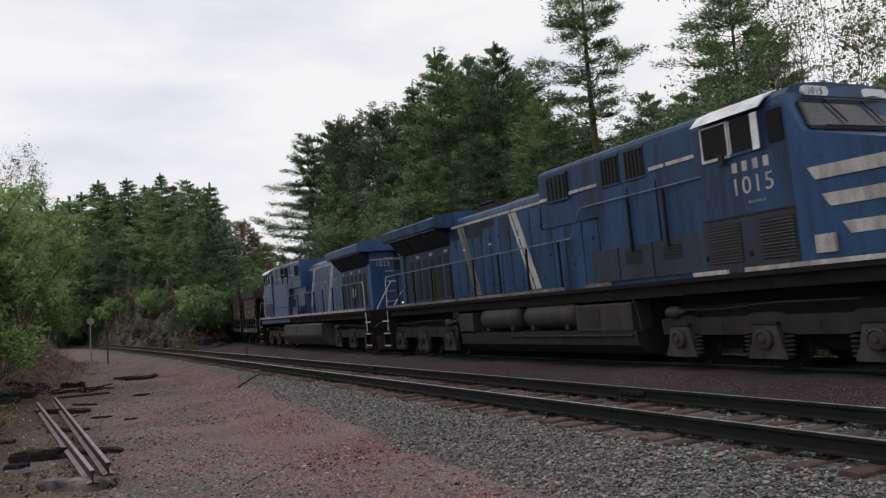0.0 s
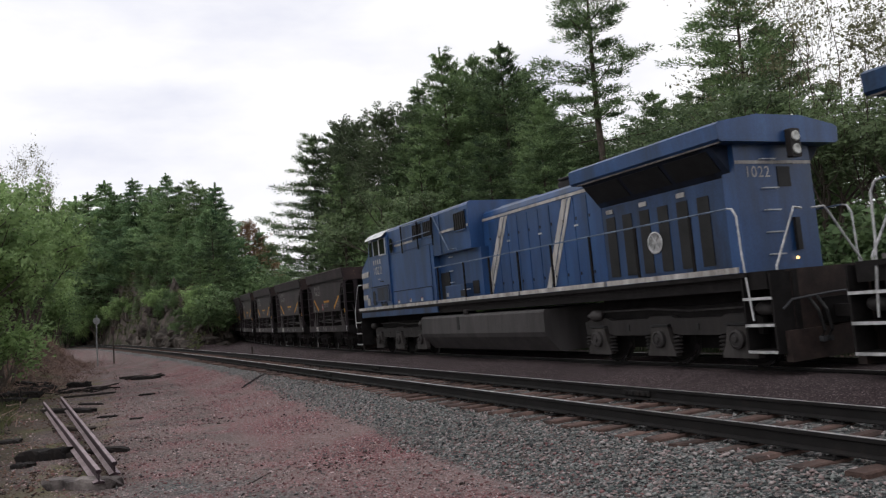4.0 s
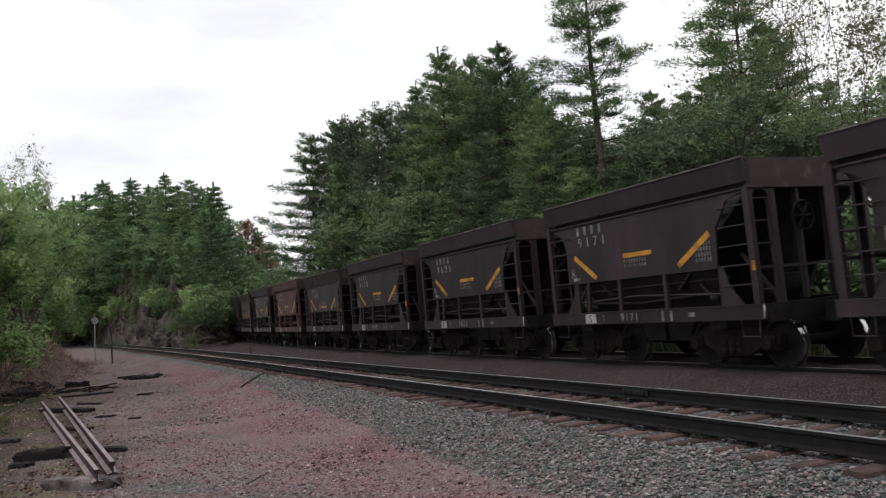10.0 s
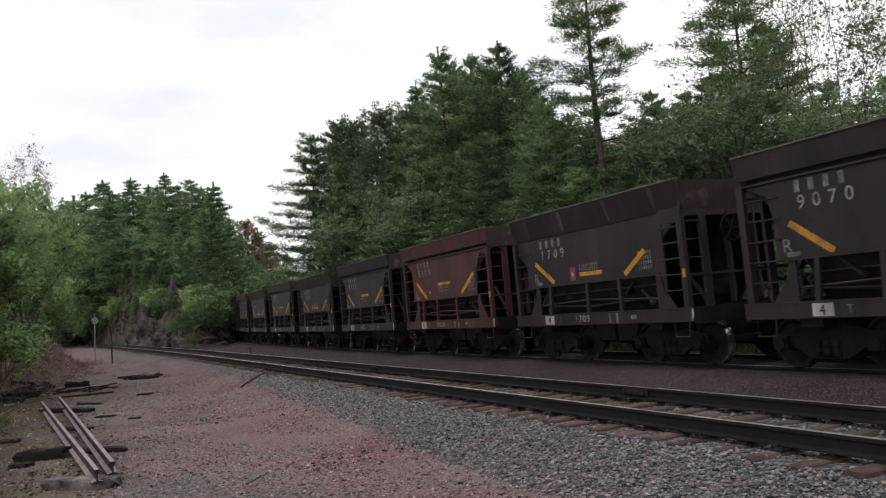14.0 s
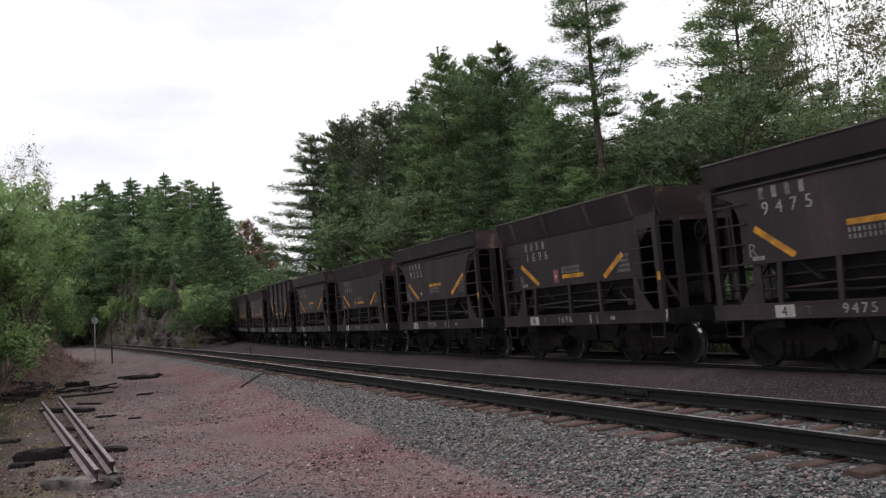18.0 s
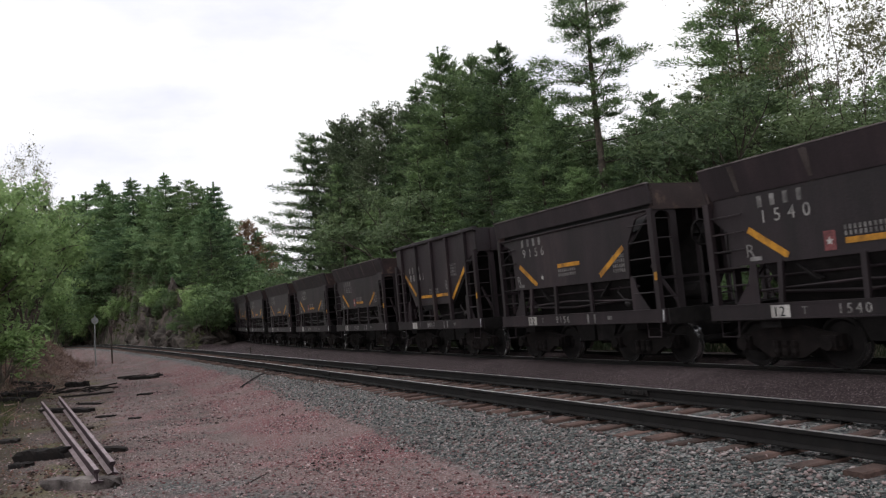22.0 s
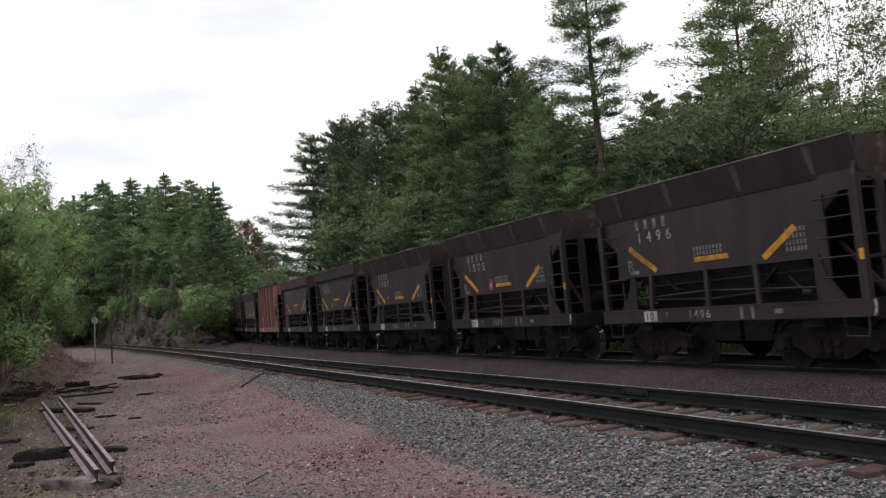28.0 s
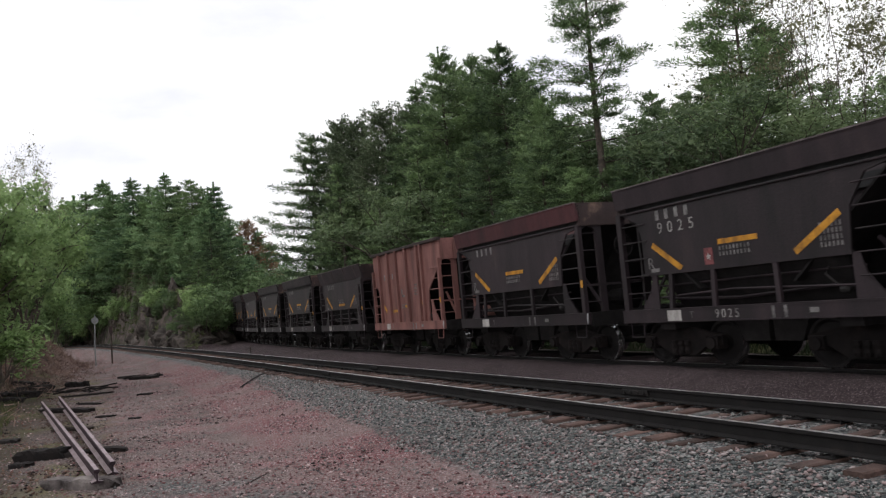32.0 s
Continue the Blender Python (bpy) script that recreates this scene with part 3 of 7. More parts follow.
def car_common(car, paint, sill_paint):
    """Underframe, trucks, wheels, ends: what every ore car has."""
    for s in (-1, 1):
        b = Build()
        b.box(-3.14, 3.14, s * 1.465 - 0.025, s * 1.465 + 0.025, 0.86, 1.12)
        b.box(-3.14, 3.14, s * 1.49 - s * 0.05 - 0.06, s * 1.49 - s * 0.05 + 0.06, 1.085, 1.12)
        b.box(-3.14, 3.14, s * 1.49 - s * 0.05 - 0.06, s * 1.49 - s * 0.05 + 0.06, 0.86, 0.885)
        part("side_sill", b, sill_paint, car)
    b = Build()
    b.box(-3.45, 3.45, -0.2, 0.2, 0.72, 1.06)
    for s in (-1, 1):
        b.box(s * 3.14 - 0.06, s * 3.14 + 0.06, -1.44, 1.44, 0.82, 1.12)
        b.box(s * 1.95 - 0.2, s * 1.95 + 0.2, -1.40, 1.40, 0.72, 0.98)
    part("underframe", b, UNDER, car)
    for s in (-1, 1):
        b = Build()
        b.box(s * 3.45 - 0.26, s * 3.45 + 0.26, -0.09, 0.09, 0.80, 0.98)
        b.box(s * 3.70 - 0.10, s * 3.70 + 0.10, -0.16, 0.12, 0.76, 1.02, 0.04)
        part("coupler", b, UNDER, car)
    for x in (-1.95, 1.95):
        for s in (-1, 1):
            b = Build()
            truck_frame(b, x, 0.84, s)
            part("truck_side_frame", b, TRUCKSTEEL, car)
        b = Build()
        b.box(x - 0.2, x + 0.2, -1.0, 1.0, 0.42, 0.72)
        part("bolster", b, UNDER, car)
        for dx in (-0.84, 0.84):
            part("wheelset", CAR_WHEEL, None, car, "dark wheelset with bright worn treads", at=Matrix.Translation((x + dx, 0, 0.42)))
    # hopper bottoms between the trucks
    for k in (-1, 1):
        b = Build()
        slab(b, [(k * 0.06, 0.45), (k * 0.62, 0.45), (k * 1.05, 1.5), (k * 0.02, 1.5)], -0.85, 0.85)
        part("hopper_chute", b, UNDER, car)
    b = Build()
    b.box(-1.1, 1.1, -0.9, 0.9, 1.502, 1.8)
    part("hopper_bottom", b, UNDER, car)


def ladder(car, x, y0, y1, z0, z1, n, mat, along):
    """Rungs between two posts, along x or y."""
    for i in range(n):
        z = z0 + (z1 - z0) * i / (n - 1)
        b = Build()
        if along == "x":
            b.tube([(y0, x, z), (y1, x, z)], 0.014, 5)
        else:
            b.tube([(x, y0, z), (x, y1, z)], 0.014, 5)
        part("rung", b, mat, car)


def end_gear(car, paint, top):
    """End posts, ladders, steps, brake gear and grab rails."""
    for s in (-1, 1):
        for t in (-1, 1):
            b = Build()
            b.box(s * 2.98 - 0.045, s * 2.98 + 0.045, t * 1.44 - 0.05, t * 1.44 + 0.05, 1.12, top)
            part("corner_post", b, paint, car)
            if t < 0:
                b = Build()
                b.box(s * 2.98 - 0.03, s * 2.98 + 0.03, -1.02, -0.96, 1.12, top)
                part("end_post", b, paint, car)
                ladder(car, s * 2.985, -1.40, -1.0, 1.35, top - 0.2, 5, paint, "y")
                ladder(car, -1.46, s * 2.25, s * 2.95, 1.45, top - 0.28, 5, paint, "x")
        b = Build()
        b.bar((s * 2.96, -0.3, 1.15), (s * 2.96, -0.3, top), 0.10, 0.06)
        b.bar((s * 2.96, 0.4, 1.15), (s * 2.96, 0.4, top), 0.10, 0.06)
        b.bar((s * 2.9, -0.9, 1.2), (s * 2.2, -0.9, 2.0), 0.06, 0.05)
        b.bar((s * 3.0, -1.45, 1.72), (s * 3.0, 1.4, 1.72), 0.05, 0.04)
        part("end_brace", b, paint, car)
        # stirrup step
        b = Build()
        b.tube([(s * 2.55, -1.46, 0.88), (s * 2.57, -1.47, 0.58), (s * 2.93, -1.47, 0.58), (s * 2.95, -1.46, 0.88)], 0.016, 5)
        part("stirrup_step", b, paint, car)
    # brake wheel and cylinder on the leading end
    b = Build()
    b.lathe([(0.25, -0.02), (0.27, 0.0), (0.25, 0.02), (0.235, 0.0), (0.25, -0.02)], (3.12, -0.35, 2.55), "x", 18)
    for k in range(3):
        a = k * math.pi / 3
        b.bar((3.12, -0.35 - 0.24 * math.cos(a), 2.55 - 0.24 * math.sin(a)), (3.12, -0.35 + 0.24 * math.cos(a), 2.55 + 0.24 * math.sin(a)), 0.03, 0.03)
    b.bar((2.98, -0.35, 2.55), (3.12, -0.35, 2.55), 0.05, 0.05)
    part("brake_wheel", b, UNDER, car)
    b = Build()
    b.lathe([(0.16, 2.3), (0.18, 2.34), (0.18, 2.78), (0.12, 2.84)], (0, -0.15, 1.42), "x", 12)
    part("air_cylinder", b, UNDER, car)
    b = Build()
    b.tube([(3.10, -1.50, 1.10), (3.13, -1.53, 1.02), (3.12, -1.53, 0.94), (3.07, -1.50, 0.88)], 0.014, 5)
    part("grab_iron", b, SILVER, car, "bare metal grab iron")
    end_plates(car, paint, top)


def end_plates(car, paint, top):
    """Broad corner webs, arched heads over the ladders, foot gussets and the brake valve."""
    for s in (-1, 1):
        b = Build()
        slab(b, [(s * 2.10, 1.80), (s * 2.22, 1.80), (s * 2.30, 1.50), (s * 2.60, 1.12), (s * 2.10, 1.12)], -1.41, -1.38)
        part("foot_gusset", b, paint, car)
        b = Build()
        x = s * 2.985
        b.prism([(-1.44, top), (-1.44, top - 0.32), (-1.40, top - 0.16), (-1.32, top - 0.07), (-1.20, top - 0.04), (-1.08, top - 0.07), (-1.01, top - 0.16), (-0.98, top - 0.32), (-0.92, top - 0.3), (-0.92, top)], x - 0.03, x + 0.03)
        part("arched_head", b, paint, car)
        b = Build()
        b.box(x - 0.02, x + 0.02, -0.98, -0.84, 1.12, top)
        part("end_web", b, paint, car)
        b = Build()
        b.box(s * 2.98 - 0.10, s * 2.98 + 0.05, -1.475, -1.455, 1.12, top)
        part("corner_web", b, paint, car)
    b = Build()
    b.lathe([(0.03, 0.0), (0.07, 0.02), (0.075, 0.11), (0.05, 0.16), (0.02, 0.18)], (1.78, -1.30, 1.27), "x", 12)
    b.tube([(1.75, -1.3, 1.32), (1.55, -1.32, 1.52), (1.62, -1.3, 1.62)], 0.02, 5)
    part("brake_valve", b, GREYSTEEL, car, "sooty brake valve")
    b = Build()
    b.tube([(-1.9, -1.30, 1.22), (-1.95, -1.34, 1.45), (-1.86, -1.36, 1.52)], 0.022, 5)
    b.tube([(-2.2, -1.1, 1.3), (-0.4, -1.1, 1.24), (1.6, -1.1, 1.34)], 0.03, 6)
    part("brake_lever", b, paint, car)


def hopper_inside(car, top, paint, w):
    """Sloping end sheets of the hopper, and the cross bars under its sides."""
    for s in (-1, 1):
        b = Build()
        slab(b, [(s * 2.9, top), (s * 2.96, top), (s * 1.05, 1.45), (s * 0.99, 1.45)], -w, w)
        part("slope_sheet", b, UNDER, car)
        b = Build()
        slab(b, [(s * 1.0, 1.06), (s * 2.6, 1.06), (s * 2.6, 1.40 + 0.80 * (top - 1.45)), (s * 1.0, 1.45)], -0.03, 0.03)
        part("centre_web", b, UNDER, car)


def lower_frame(car, paint, posts):
    for x in posts:
        for s in (-1, 1):
            b = Build()
            b.bar((x, s * 1.42, 1.12), (x * 0.97, s * 1.40, 1.80), 0.09, 0.06)
            part("side_stake", b, paint, car)
    b = Build()
    b.tube([(-2.4, -1.36, 1.32), (-0.3, -1.30, 1.40), (2.1, -1.36, 1.32)], 0.022, 5)
    b.tube([(-2.4, -1.25, 1.55), (2.2, -1.25, 1.60)], 0.02, 5)
    part("brake_rod", b, paint, car)
    # curved hopper belly behind the stakes
    b = Build()
    for s in (-1, 1):
        b.prism([(s * 1.38, 1.80), (s * 1.30, 1.80), (s * 0.80, 1.0), (s * 0.88, 1.0)], -1.95, 1.95)
    part("belly_sheet", b, UNDER, car)


def signs(car, number, tag, zn, diag_l, diag_r, flat, y, star=False, placard=False, grid=(1.62, 1.92), big=(-2.30, 1.90), split=False):
    """Painted marks on the near side: stripes, numbers and small stencils."""
    for (xa, za), (xb, zb) in (diag_l, diag_r):
        b = Build()
        if xa != xb:
            d = math.hypot(xb - xa, zb - za)
            ux, uz = -(zb - za) / d * 0.055, (xb - xa) / d * 0.055
            slab(b, [(xa + ux, za + uz), (xb + ux, zb + uz), (xb - ux, zb - uz), (xa - ux, za - uz)], y - 0.006, y - 0.001)
            part("warning_stripe", b, YELLOW, car, "worn yellow warning stripe")
    for xa, xb, z in flat:
        b = Build()
        slab(b, [(xa, z - 0.045), (xb, z - 0.045), (xb, z + 0.045), (xa, z + 0.045)], y - 0.006, y - 0.001)
        part("warning_stripe", b, YELLOW, car, "worn yellow warning stripe")
    b = Build()
    stencil_bars(b, -1.95, zn + 0.26, 4, 0.15, 0.19, 0.11, y - 0.001)
    stencil_bars(b, -0.42, flat[0][2] - 0.15 if zn > 2.55 else flat[0][2] + 0.16, 9, 0.055, 0.07, 0.025, y - 0.001)
    stencil_bars(b, -0.42, flat[0][2] - 0.25 if zn > 2.55 else flat[0][2] + 0.07, 9, 0.055, 0.07, 0.025, y - 0.001)
    for k in range(4):
        stencil_bars(b, grid[0], grid[1] + 0.1 * k, 6, 0.045, 0.075, 0.025, y - 0.001)
    b.box(big[0] + 0.08, big[0] + 0.32, y - 0.006, y - 0.001, big[1] - 0.07, big[1])
    ys = -1.492
    b.box(0.62, 0.68, ys - 0.004, ys, 0.885, 1.085)
    b.box(0.86, 0.92, ys - 0.004, ys, 0.885, 1.085)
    b.box(1.34, 1.50, ys - 0.004, ys, 0.95, 1.03)
    tagged(part("stencil_mark", b, STENCIL, car, "faded white stencil marks"), kind="stuff")
    part("stencil_letter", lettering("R", 0.22, 1.12, STENCIL), None, car, "faded white stencil letter", at=Matrix.Translation((big[0], y - 0.003, big[1])))
    part("stencil_letter", lettering("T", 0.12, 1.12, STENCIL), None, car, "faded white stencil letter", at=Matrix.Translation((-1.24, ys - 0.002, 0.93)))
    if number:
        tagged(part("number", lettering(number[:2] + " " + number[2:] if split else number, 0.21, 1.85, NUMBERS), None, car, "faded white road number", at=Matrix.Translation((-1.93, y - 0.003, zn))), kind="stuff")
        tagged(part("number", lettering(number, 0.15, 1.4, NUMBERS), None, car, "faded white road number", at=Matrix.Translation((-0.62, ys - 0.002, 0.92))), kind="stuff")
    b = Build()
    b.box(-1.83, -1.46, ys - 0.005, ys - 0.001, 0.875, 1.095)
    plate = part("tally_square", b, WHITE, car, "white painted square")
    if tag:
        tagged(part("tally_number", dark_lettering(tag, 0.16), None, plate, at=Matrix.Translation((-1.76 + (0.05 if len(tag) < 2 else -0.03), ys - 0.009, 0.905))), kind="stuff")
    b = Build()
    b.box(2.95, 3.02, -1.505, -1.492, 1.68, 1.84)
    part("reflector", b, YELLOW, car, "small amber reflector")
    if placard:
        b = Build()
        b.box(-0.78, -0.58, y - 0.006, y - 0.001, 1.86, 2.16)
        part("placard_patch", b, PLACARD, car, "faded pink painted patch with a star")
        star_mark(car, -0.68, 2.0, 0.07, y - 0.008)
    if star:
        star_mark(car, -1.12, 2.02, 0.07, y - 0.004)


def star_mark(car, x, z, r, y):
    ring = [(x + (r if i % 2 == 0 else r * 0.42) * math.sin(i * math.pi / 5), z + (r if i % 2 == 0 else r * 0.42) * math.cos(i * math.pi / 5)) for i in range(10)]
    b = Build()
    slab(b, ring, y - 0.003, y)
    part("star_mark", b, WHITE, car, "small white star")


def dark_lettering(text, height):
    me = lettering(text, height).copy()
    me.materials.clear()
    me.materials.append(BLACK)
    return me


PLACARD = material("faded_pink_patch", (0.22, 0.068, 0.07), 0.7, 0, (0.11, 0.04, 0.042), None, 8, 40, 0.05)


def lipped_car(paint, lip_paint, sill_paint):
    """An ore car with a raised box collar round its top."""
    car = empty("ore_car")
    car_common(car, paint, sill_paint)
    for s in (-1, 1):
        b = Build()
        slab(b, [(-2.42, 1.80), (2.10, 1.80), (2.16, 2.48), (2.46, 2.93), (2.95, 3.04), (2.95, 3.08), (-2.95, 3.08), (-2.95, 3.04), (-2.52, 2.85), (-2.42, 2.5)], s * 1.40 - 0.02, s * 1.40 + 0.02)
        b.box(-2.45, 2.12, s * 1.40 - 0.035, s * 1.40 + 0.035, 1.77, 1.83)
        part("side_sheet", b, paint, car)
        b = Build()
        w0, w1 = s * 1.47, s * 1.53
        b.prism([(w0 - s * 0.03, 3.185), (w0 + s * 0.03, 3.165), (w1 + s * 0.02, 3.52), (w1 + s * 0.035, 3.56), (w1 - s * 0.03, 3.57), (w0 - s * 0.035, 3.24)], -3.03, 3.03)
        part("side_collar", b, lip_paint, car)
        # black filler strip that paints the shadow line under the collar
        b = Build()
        b.box(-2.95, 2.95, s * 1.27 - 0.03, s * 1.27 + 0.03, 3.0, 3.26)
        part("collar_joint", b, BLACK, car)
        b = Build()
        b.box(-2.97, 2.97, s * 1.43 - 0.03, s * 1.43 + 0.03, 3.045, 3.085, 0.01)
        part("top_angle", b, paint, car)
        b = Build()
        b.box(-3.035, 3.035, s * 1.53 - 0.035, s * 1.53 + 0.04, 3.565, 3.585)
        part("worn_rim", b, RIM, car, "scuffed bare edge of the collar")
        b = Build()
        b.box(s * 3.0 - 0.025, s * 3.0 + 0.025, -1.46, 1.46, 3.10, 3.55)
        b.box(s * 3.0 - 0.05, s * 3.0 + 0.05, -1.46, 1.46, 3.05, 3.12)
        b.box(s * 3.0 - 0.03, s * 3.0 + 0.03, -1.50, 1.50, 3.55, 3.57)
        for k in range(6):
            b.box(s * 3.0 + s * 0.02, s * 3.0 + s * 0.045, -1.43, -1.39, 3.14 + k * 0.07, 3.17 + k * 0.07)
        part("end_collar", b, ORE_RUST, car, "rust-patched collar end with a row of rivets")
    hopper_inside(car, 3.08, paint, 1.37)
    lower_frame(car, paint, (-1.75, -0.65, 0.75))
    end_gear(car, paint, 3.08)
    return car


def flared_car(paint):
    """An ore car whose sides flare out at the top, with gussets."""
    car = empty("ore_car")
    car_common(car, paint, paint)
    for s in (-1, 1):
        b = Build()
        slab(b, [(-2.62, 1.80), (2.16, 1.80), (2.20, 1.46), (2.36, 1.46), (2.36, 3.0), (-2.95, 3.0), (-2.95, 2.6), (-2.62, 2.35)], s * 1.36 - 0.02, s * 1.36 + 0.02)
        b.box(-2.62, 2.2, s * 1.37 - 0.035, s * 1.37 + 0.035, 1.77, 1.83)
        b.box(2.36, 2.98, s * 1.40 - 0.03, s * 1.40 + 0.03, 2.72, 3.0)
        part("side_sheet", b, paint, car)
        b = Build()
        b.prism([(s * 1.34, 2.96), (s * 1.40, 2.96), (s * 1.53, 3.44), (s * 1.545, 3.50), (s * 1.47, 3.51), (s * 1.46, 3.44)], -3.05, 3.05)
        part("flared_top", b, paint, car)
        b = Build()
        b.box(-3.06, 3.06, s * 1.51 - 0.045, s * 1.51 + 0.045, 3.505, 3.525)
        part("worn_rim", b, RIM, car, "scuffed bare top edge")
        for x in (-2.3, -0.85, 0.85, 2.3):
            b = Build()
            b.add([(x - 0.03, s * 1.39, 2.94), (x + 0.03, s * 1.39, 2.94), (x + 0.06, s * 1.56, 3.46), (x - 0.06, s * 1.56, 3.46), (x + 0.10, s * 1.46, 3.40), (x - 0.10, s * 1.46, 3.40)],
                  [(0, 1, 2, 3), (1, 4, 2), (0, 3, 5), (3, 2, 4, 5), (0, 5, 4, 1)])
            part("gusset", b, ORE_WORN if paint is ORE_BROWN else paint, car)
        b = Build()
        slab(b, [(s * 2.98, 2.9), (s * 2.92, 2.9), (s * 3.03, 3.48), (s * 3.09, 3.48)], -1.44, 1.44)
        b.box(s * 2.96 - 0.04, s * 2.96 + 0.04, -1.40, 1.40, 2.82, 2.92)
        part("flared_end", b, ORE_RUST if paint is ORE_BROWN else paint, car)
    hopper_inside(car, 2.95, paint, 1.33)
    lower_frame(car, paint, (-1.65, -0.15, 1.0))
    end_gear(car, paint, 2.92)
    return car


def ribbed_car(paint, full=False):
    """A taller ore car with upright ribs along its sides; full: its side sheets reach down to the sill."""
    car = empty("ore_car")
    car_common(car, paint, paint)
    for s in (-1, 1):
        b = Build()
        outline = [(-3.02, 2.55), (-2.38, 2.15), (-2.32, 1.10), (1.86, 1.10), (1.95, 2.10), (2.80, 2.76), (3.02, 2.85), (3.02, 3.64), (-3.02, 3.64)]
        slab(b, outline if full else [(-2.45, 2.72), (-1.62, 1.62), (1.18, 1.62), (2.42, 2.78), (3.02, 3.05), (3.02, 3.64), (-3.02, 3.64), (-3.02, 3.05)], s * 1.38 - 0.02, s * 1.38 + 0.02)
        part("side_sheet", b, paint, car)
        b = Build()
        b.box(-3.08, 3.08, s * 1.42 - 0.06, s * 1.42 + 0.06, 3.60, 3.70, 0.015)
        part("top_rail", b, RUSTDARK if full else paint, car)
        for x in (-2.32, -1.42, -0.62, 0.30, 1.30, 1.62) if full else (-2.45, -1.2, 0.0, 1.17, 2.40):
            b = Build()
            lo = 1.12
            b.box(x - 0.055, x + 0.055, s * 1.44 - 0.05, s * 1.44 + 0.05, lo, 3.62)
            part("rib", b, paint, car)
        b = Build()
        b.box(s * 3.02 - 0.03, s * 3.02 + 0.03, -1.38, 1.38, 3.0, 3.66)
        for y in (-0.9, -0.45, 0, 0.45, 0.9):
            b.box(s * 3.06 - 0.04, s * 3.06 + 0.04, y - 0.05, y + 0.05, 3.0, 3.62)
        part("end_sheet", b, paint, car)
    hopper_inside(car, 3.08, paint, 1.35)
    end_gear(car, paint, 3.05)
    return car



def locomotive(number, near, paint, low, leading, label):
    """A six-axle road locomotive; x points to its cab end. near (-1 or 1) is the side that the clearing sees: leading locomotives show air
    reservoirs and grilles there, the other one a full fuel tank."""
    loco = tagged(empty("locomotive"), label, "locomotive", "locomotives of the train")
    C = 8.15 if leading else 8.96   # where the nose meets the cab
    spin = Matrix.Rotation(math.pi, 4, "Z") if near > 0 else Matrix.Identity(4)
    S = near

    def box(name, mat, parent, x0, x1, y, half, z0, z1, text="", c=0.0):
        """A plate or box on the near side: its middle at y from the centre line."""
        bb = Build()
        bb.box(x0, x1, S * y - half, S * y + half, z0, z1, c)
        return part(name, bb, mat, parent, text)

    # ---- frame, deck and tank ----
    b = Build()
    b.box(-10.1, C + 1.36, -1.38, 1.38, 1.36, 1.66)
    part("frame", b, UNDER, loco)
    for s in (-1, 1):
        b = Build()
        b.box(-9.75, C + 1.3, s * 1.45 - 0.03, s * 1.45 + 0.03, 1.58, 1.66)
        part("deck_edge", b, UNDER, loco)
    if leading:
        runs = [(-9.6, -4.1), (-3.9, 1.5), (2.3, 3.2), (5.6, 6.4), (6.8, C + 1.3)]
    else:
        runs = [(-9.6, -6.0), (-5.9, -2.4), (-2.3, 0.6), (0.7, 2.6), (2.75, 4.4), (4.45, 6.4), (6.5, C + 1.3)]
    for i, (x0, x1) in enumerate(runs):
        box("deck_stripe", WHITE if (not leading or i > 2) else DUSTWHITE, loco, x0, x1, 1.458, 0.03, 1.665, 1.765 if not leading else 1.74, "dirty white stripe along the deck edge")
    if leading:
        b = Build()
        b.prism([(-1.05, 0.20), (1.05, 0.20), (1.40, 0.42), (1.42, 0.72), (1.0, 0.76), (1.0, 1.3), (-1.0, 1.3), (-1.0, 0.76), (-1.42, 0.72), (-1.40, 0.42)], -4.05, 3.78)
        part("fuel_tank", b, GREYSTEEL, loco, "sooty fuel tank")
        for x0, x1 in ((-2.80, -0.78), (-0.50, 1.68)):
            b = Build()
            b.lathe([(0.02, x0), (0.14, x0 + 0.015), (0.22, x0 + 0.04), (0.27, x0 + 0.085), (0.29, x0 + 0.15), (0.29, x1 - 0.15), (0.27, x1 - 0.085), (0.22, x1 - 0.04), (0.14, x1 - 0.015), (0.02, x1)], (0, S * 1.18, 1.09), "x", 24)
            tank = part("air_reservoir", b, TANKDARK, loco, "dusty cylindrical air reservoir", True)
            for xx in (x0 + 0.35, x1 - 0.35):
                bb = Build()
                bb.box(xx - 0.07, xx + 0.07, S * 1.30 - 0.10, S * 1.30 + 0.10, 0.755, 0.87, 0.02)
                part("saddle", bb, GREYSTEEL, tank)
        box("side_box", TANKDARK, loco, -4.07, -3.20, 1.22, 0.22, 0.765, 1.28, "dusty equipment box", 0.03)
        stack = box("sand_valve", UNDER, loco, -4.58, -4.16, 1.22, 0.16, 1.02, 1.36, "dark stacked valve with pale plates", 0.02)
        for x, z, w in ((-4.54, 1.20, 0.12), (-4.54, 1.06, 0.16), (-4.30, 1.10, 0.08), (-4.36, 1.28, 0.16)):
            box("pale_plate", GREYPANEL, stack, x, x + w, 1.385, 0.012, z, z + 0.045)
        box("side_box", TANKDARK, loco, 1.78, 3.72, 1.22, 0.22, 0.70, 1.29, "dusty equipment box", 0.03)
        box("access_door", GREYSTEEL, loco, 2.1, 2.65, 1.445, 0.012, 0.82, 1.2)
        b = Build()
        b.tube([(-1.1, S * 1.44, 0.62), (3.7, S * 1.44, 0.62)], 0.025, 6)
        b.tube([(3.7, S * 1.35, 1.34), (3.86, S * 1.38, 1.0), (3.9, S * 1.36, 0.7)], 0.03, 6)
        part("pipe", b, GREYSTEEL, loco)
    else:
        b = Build()
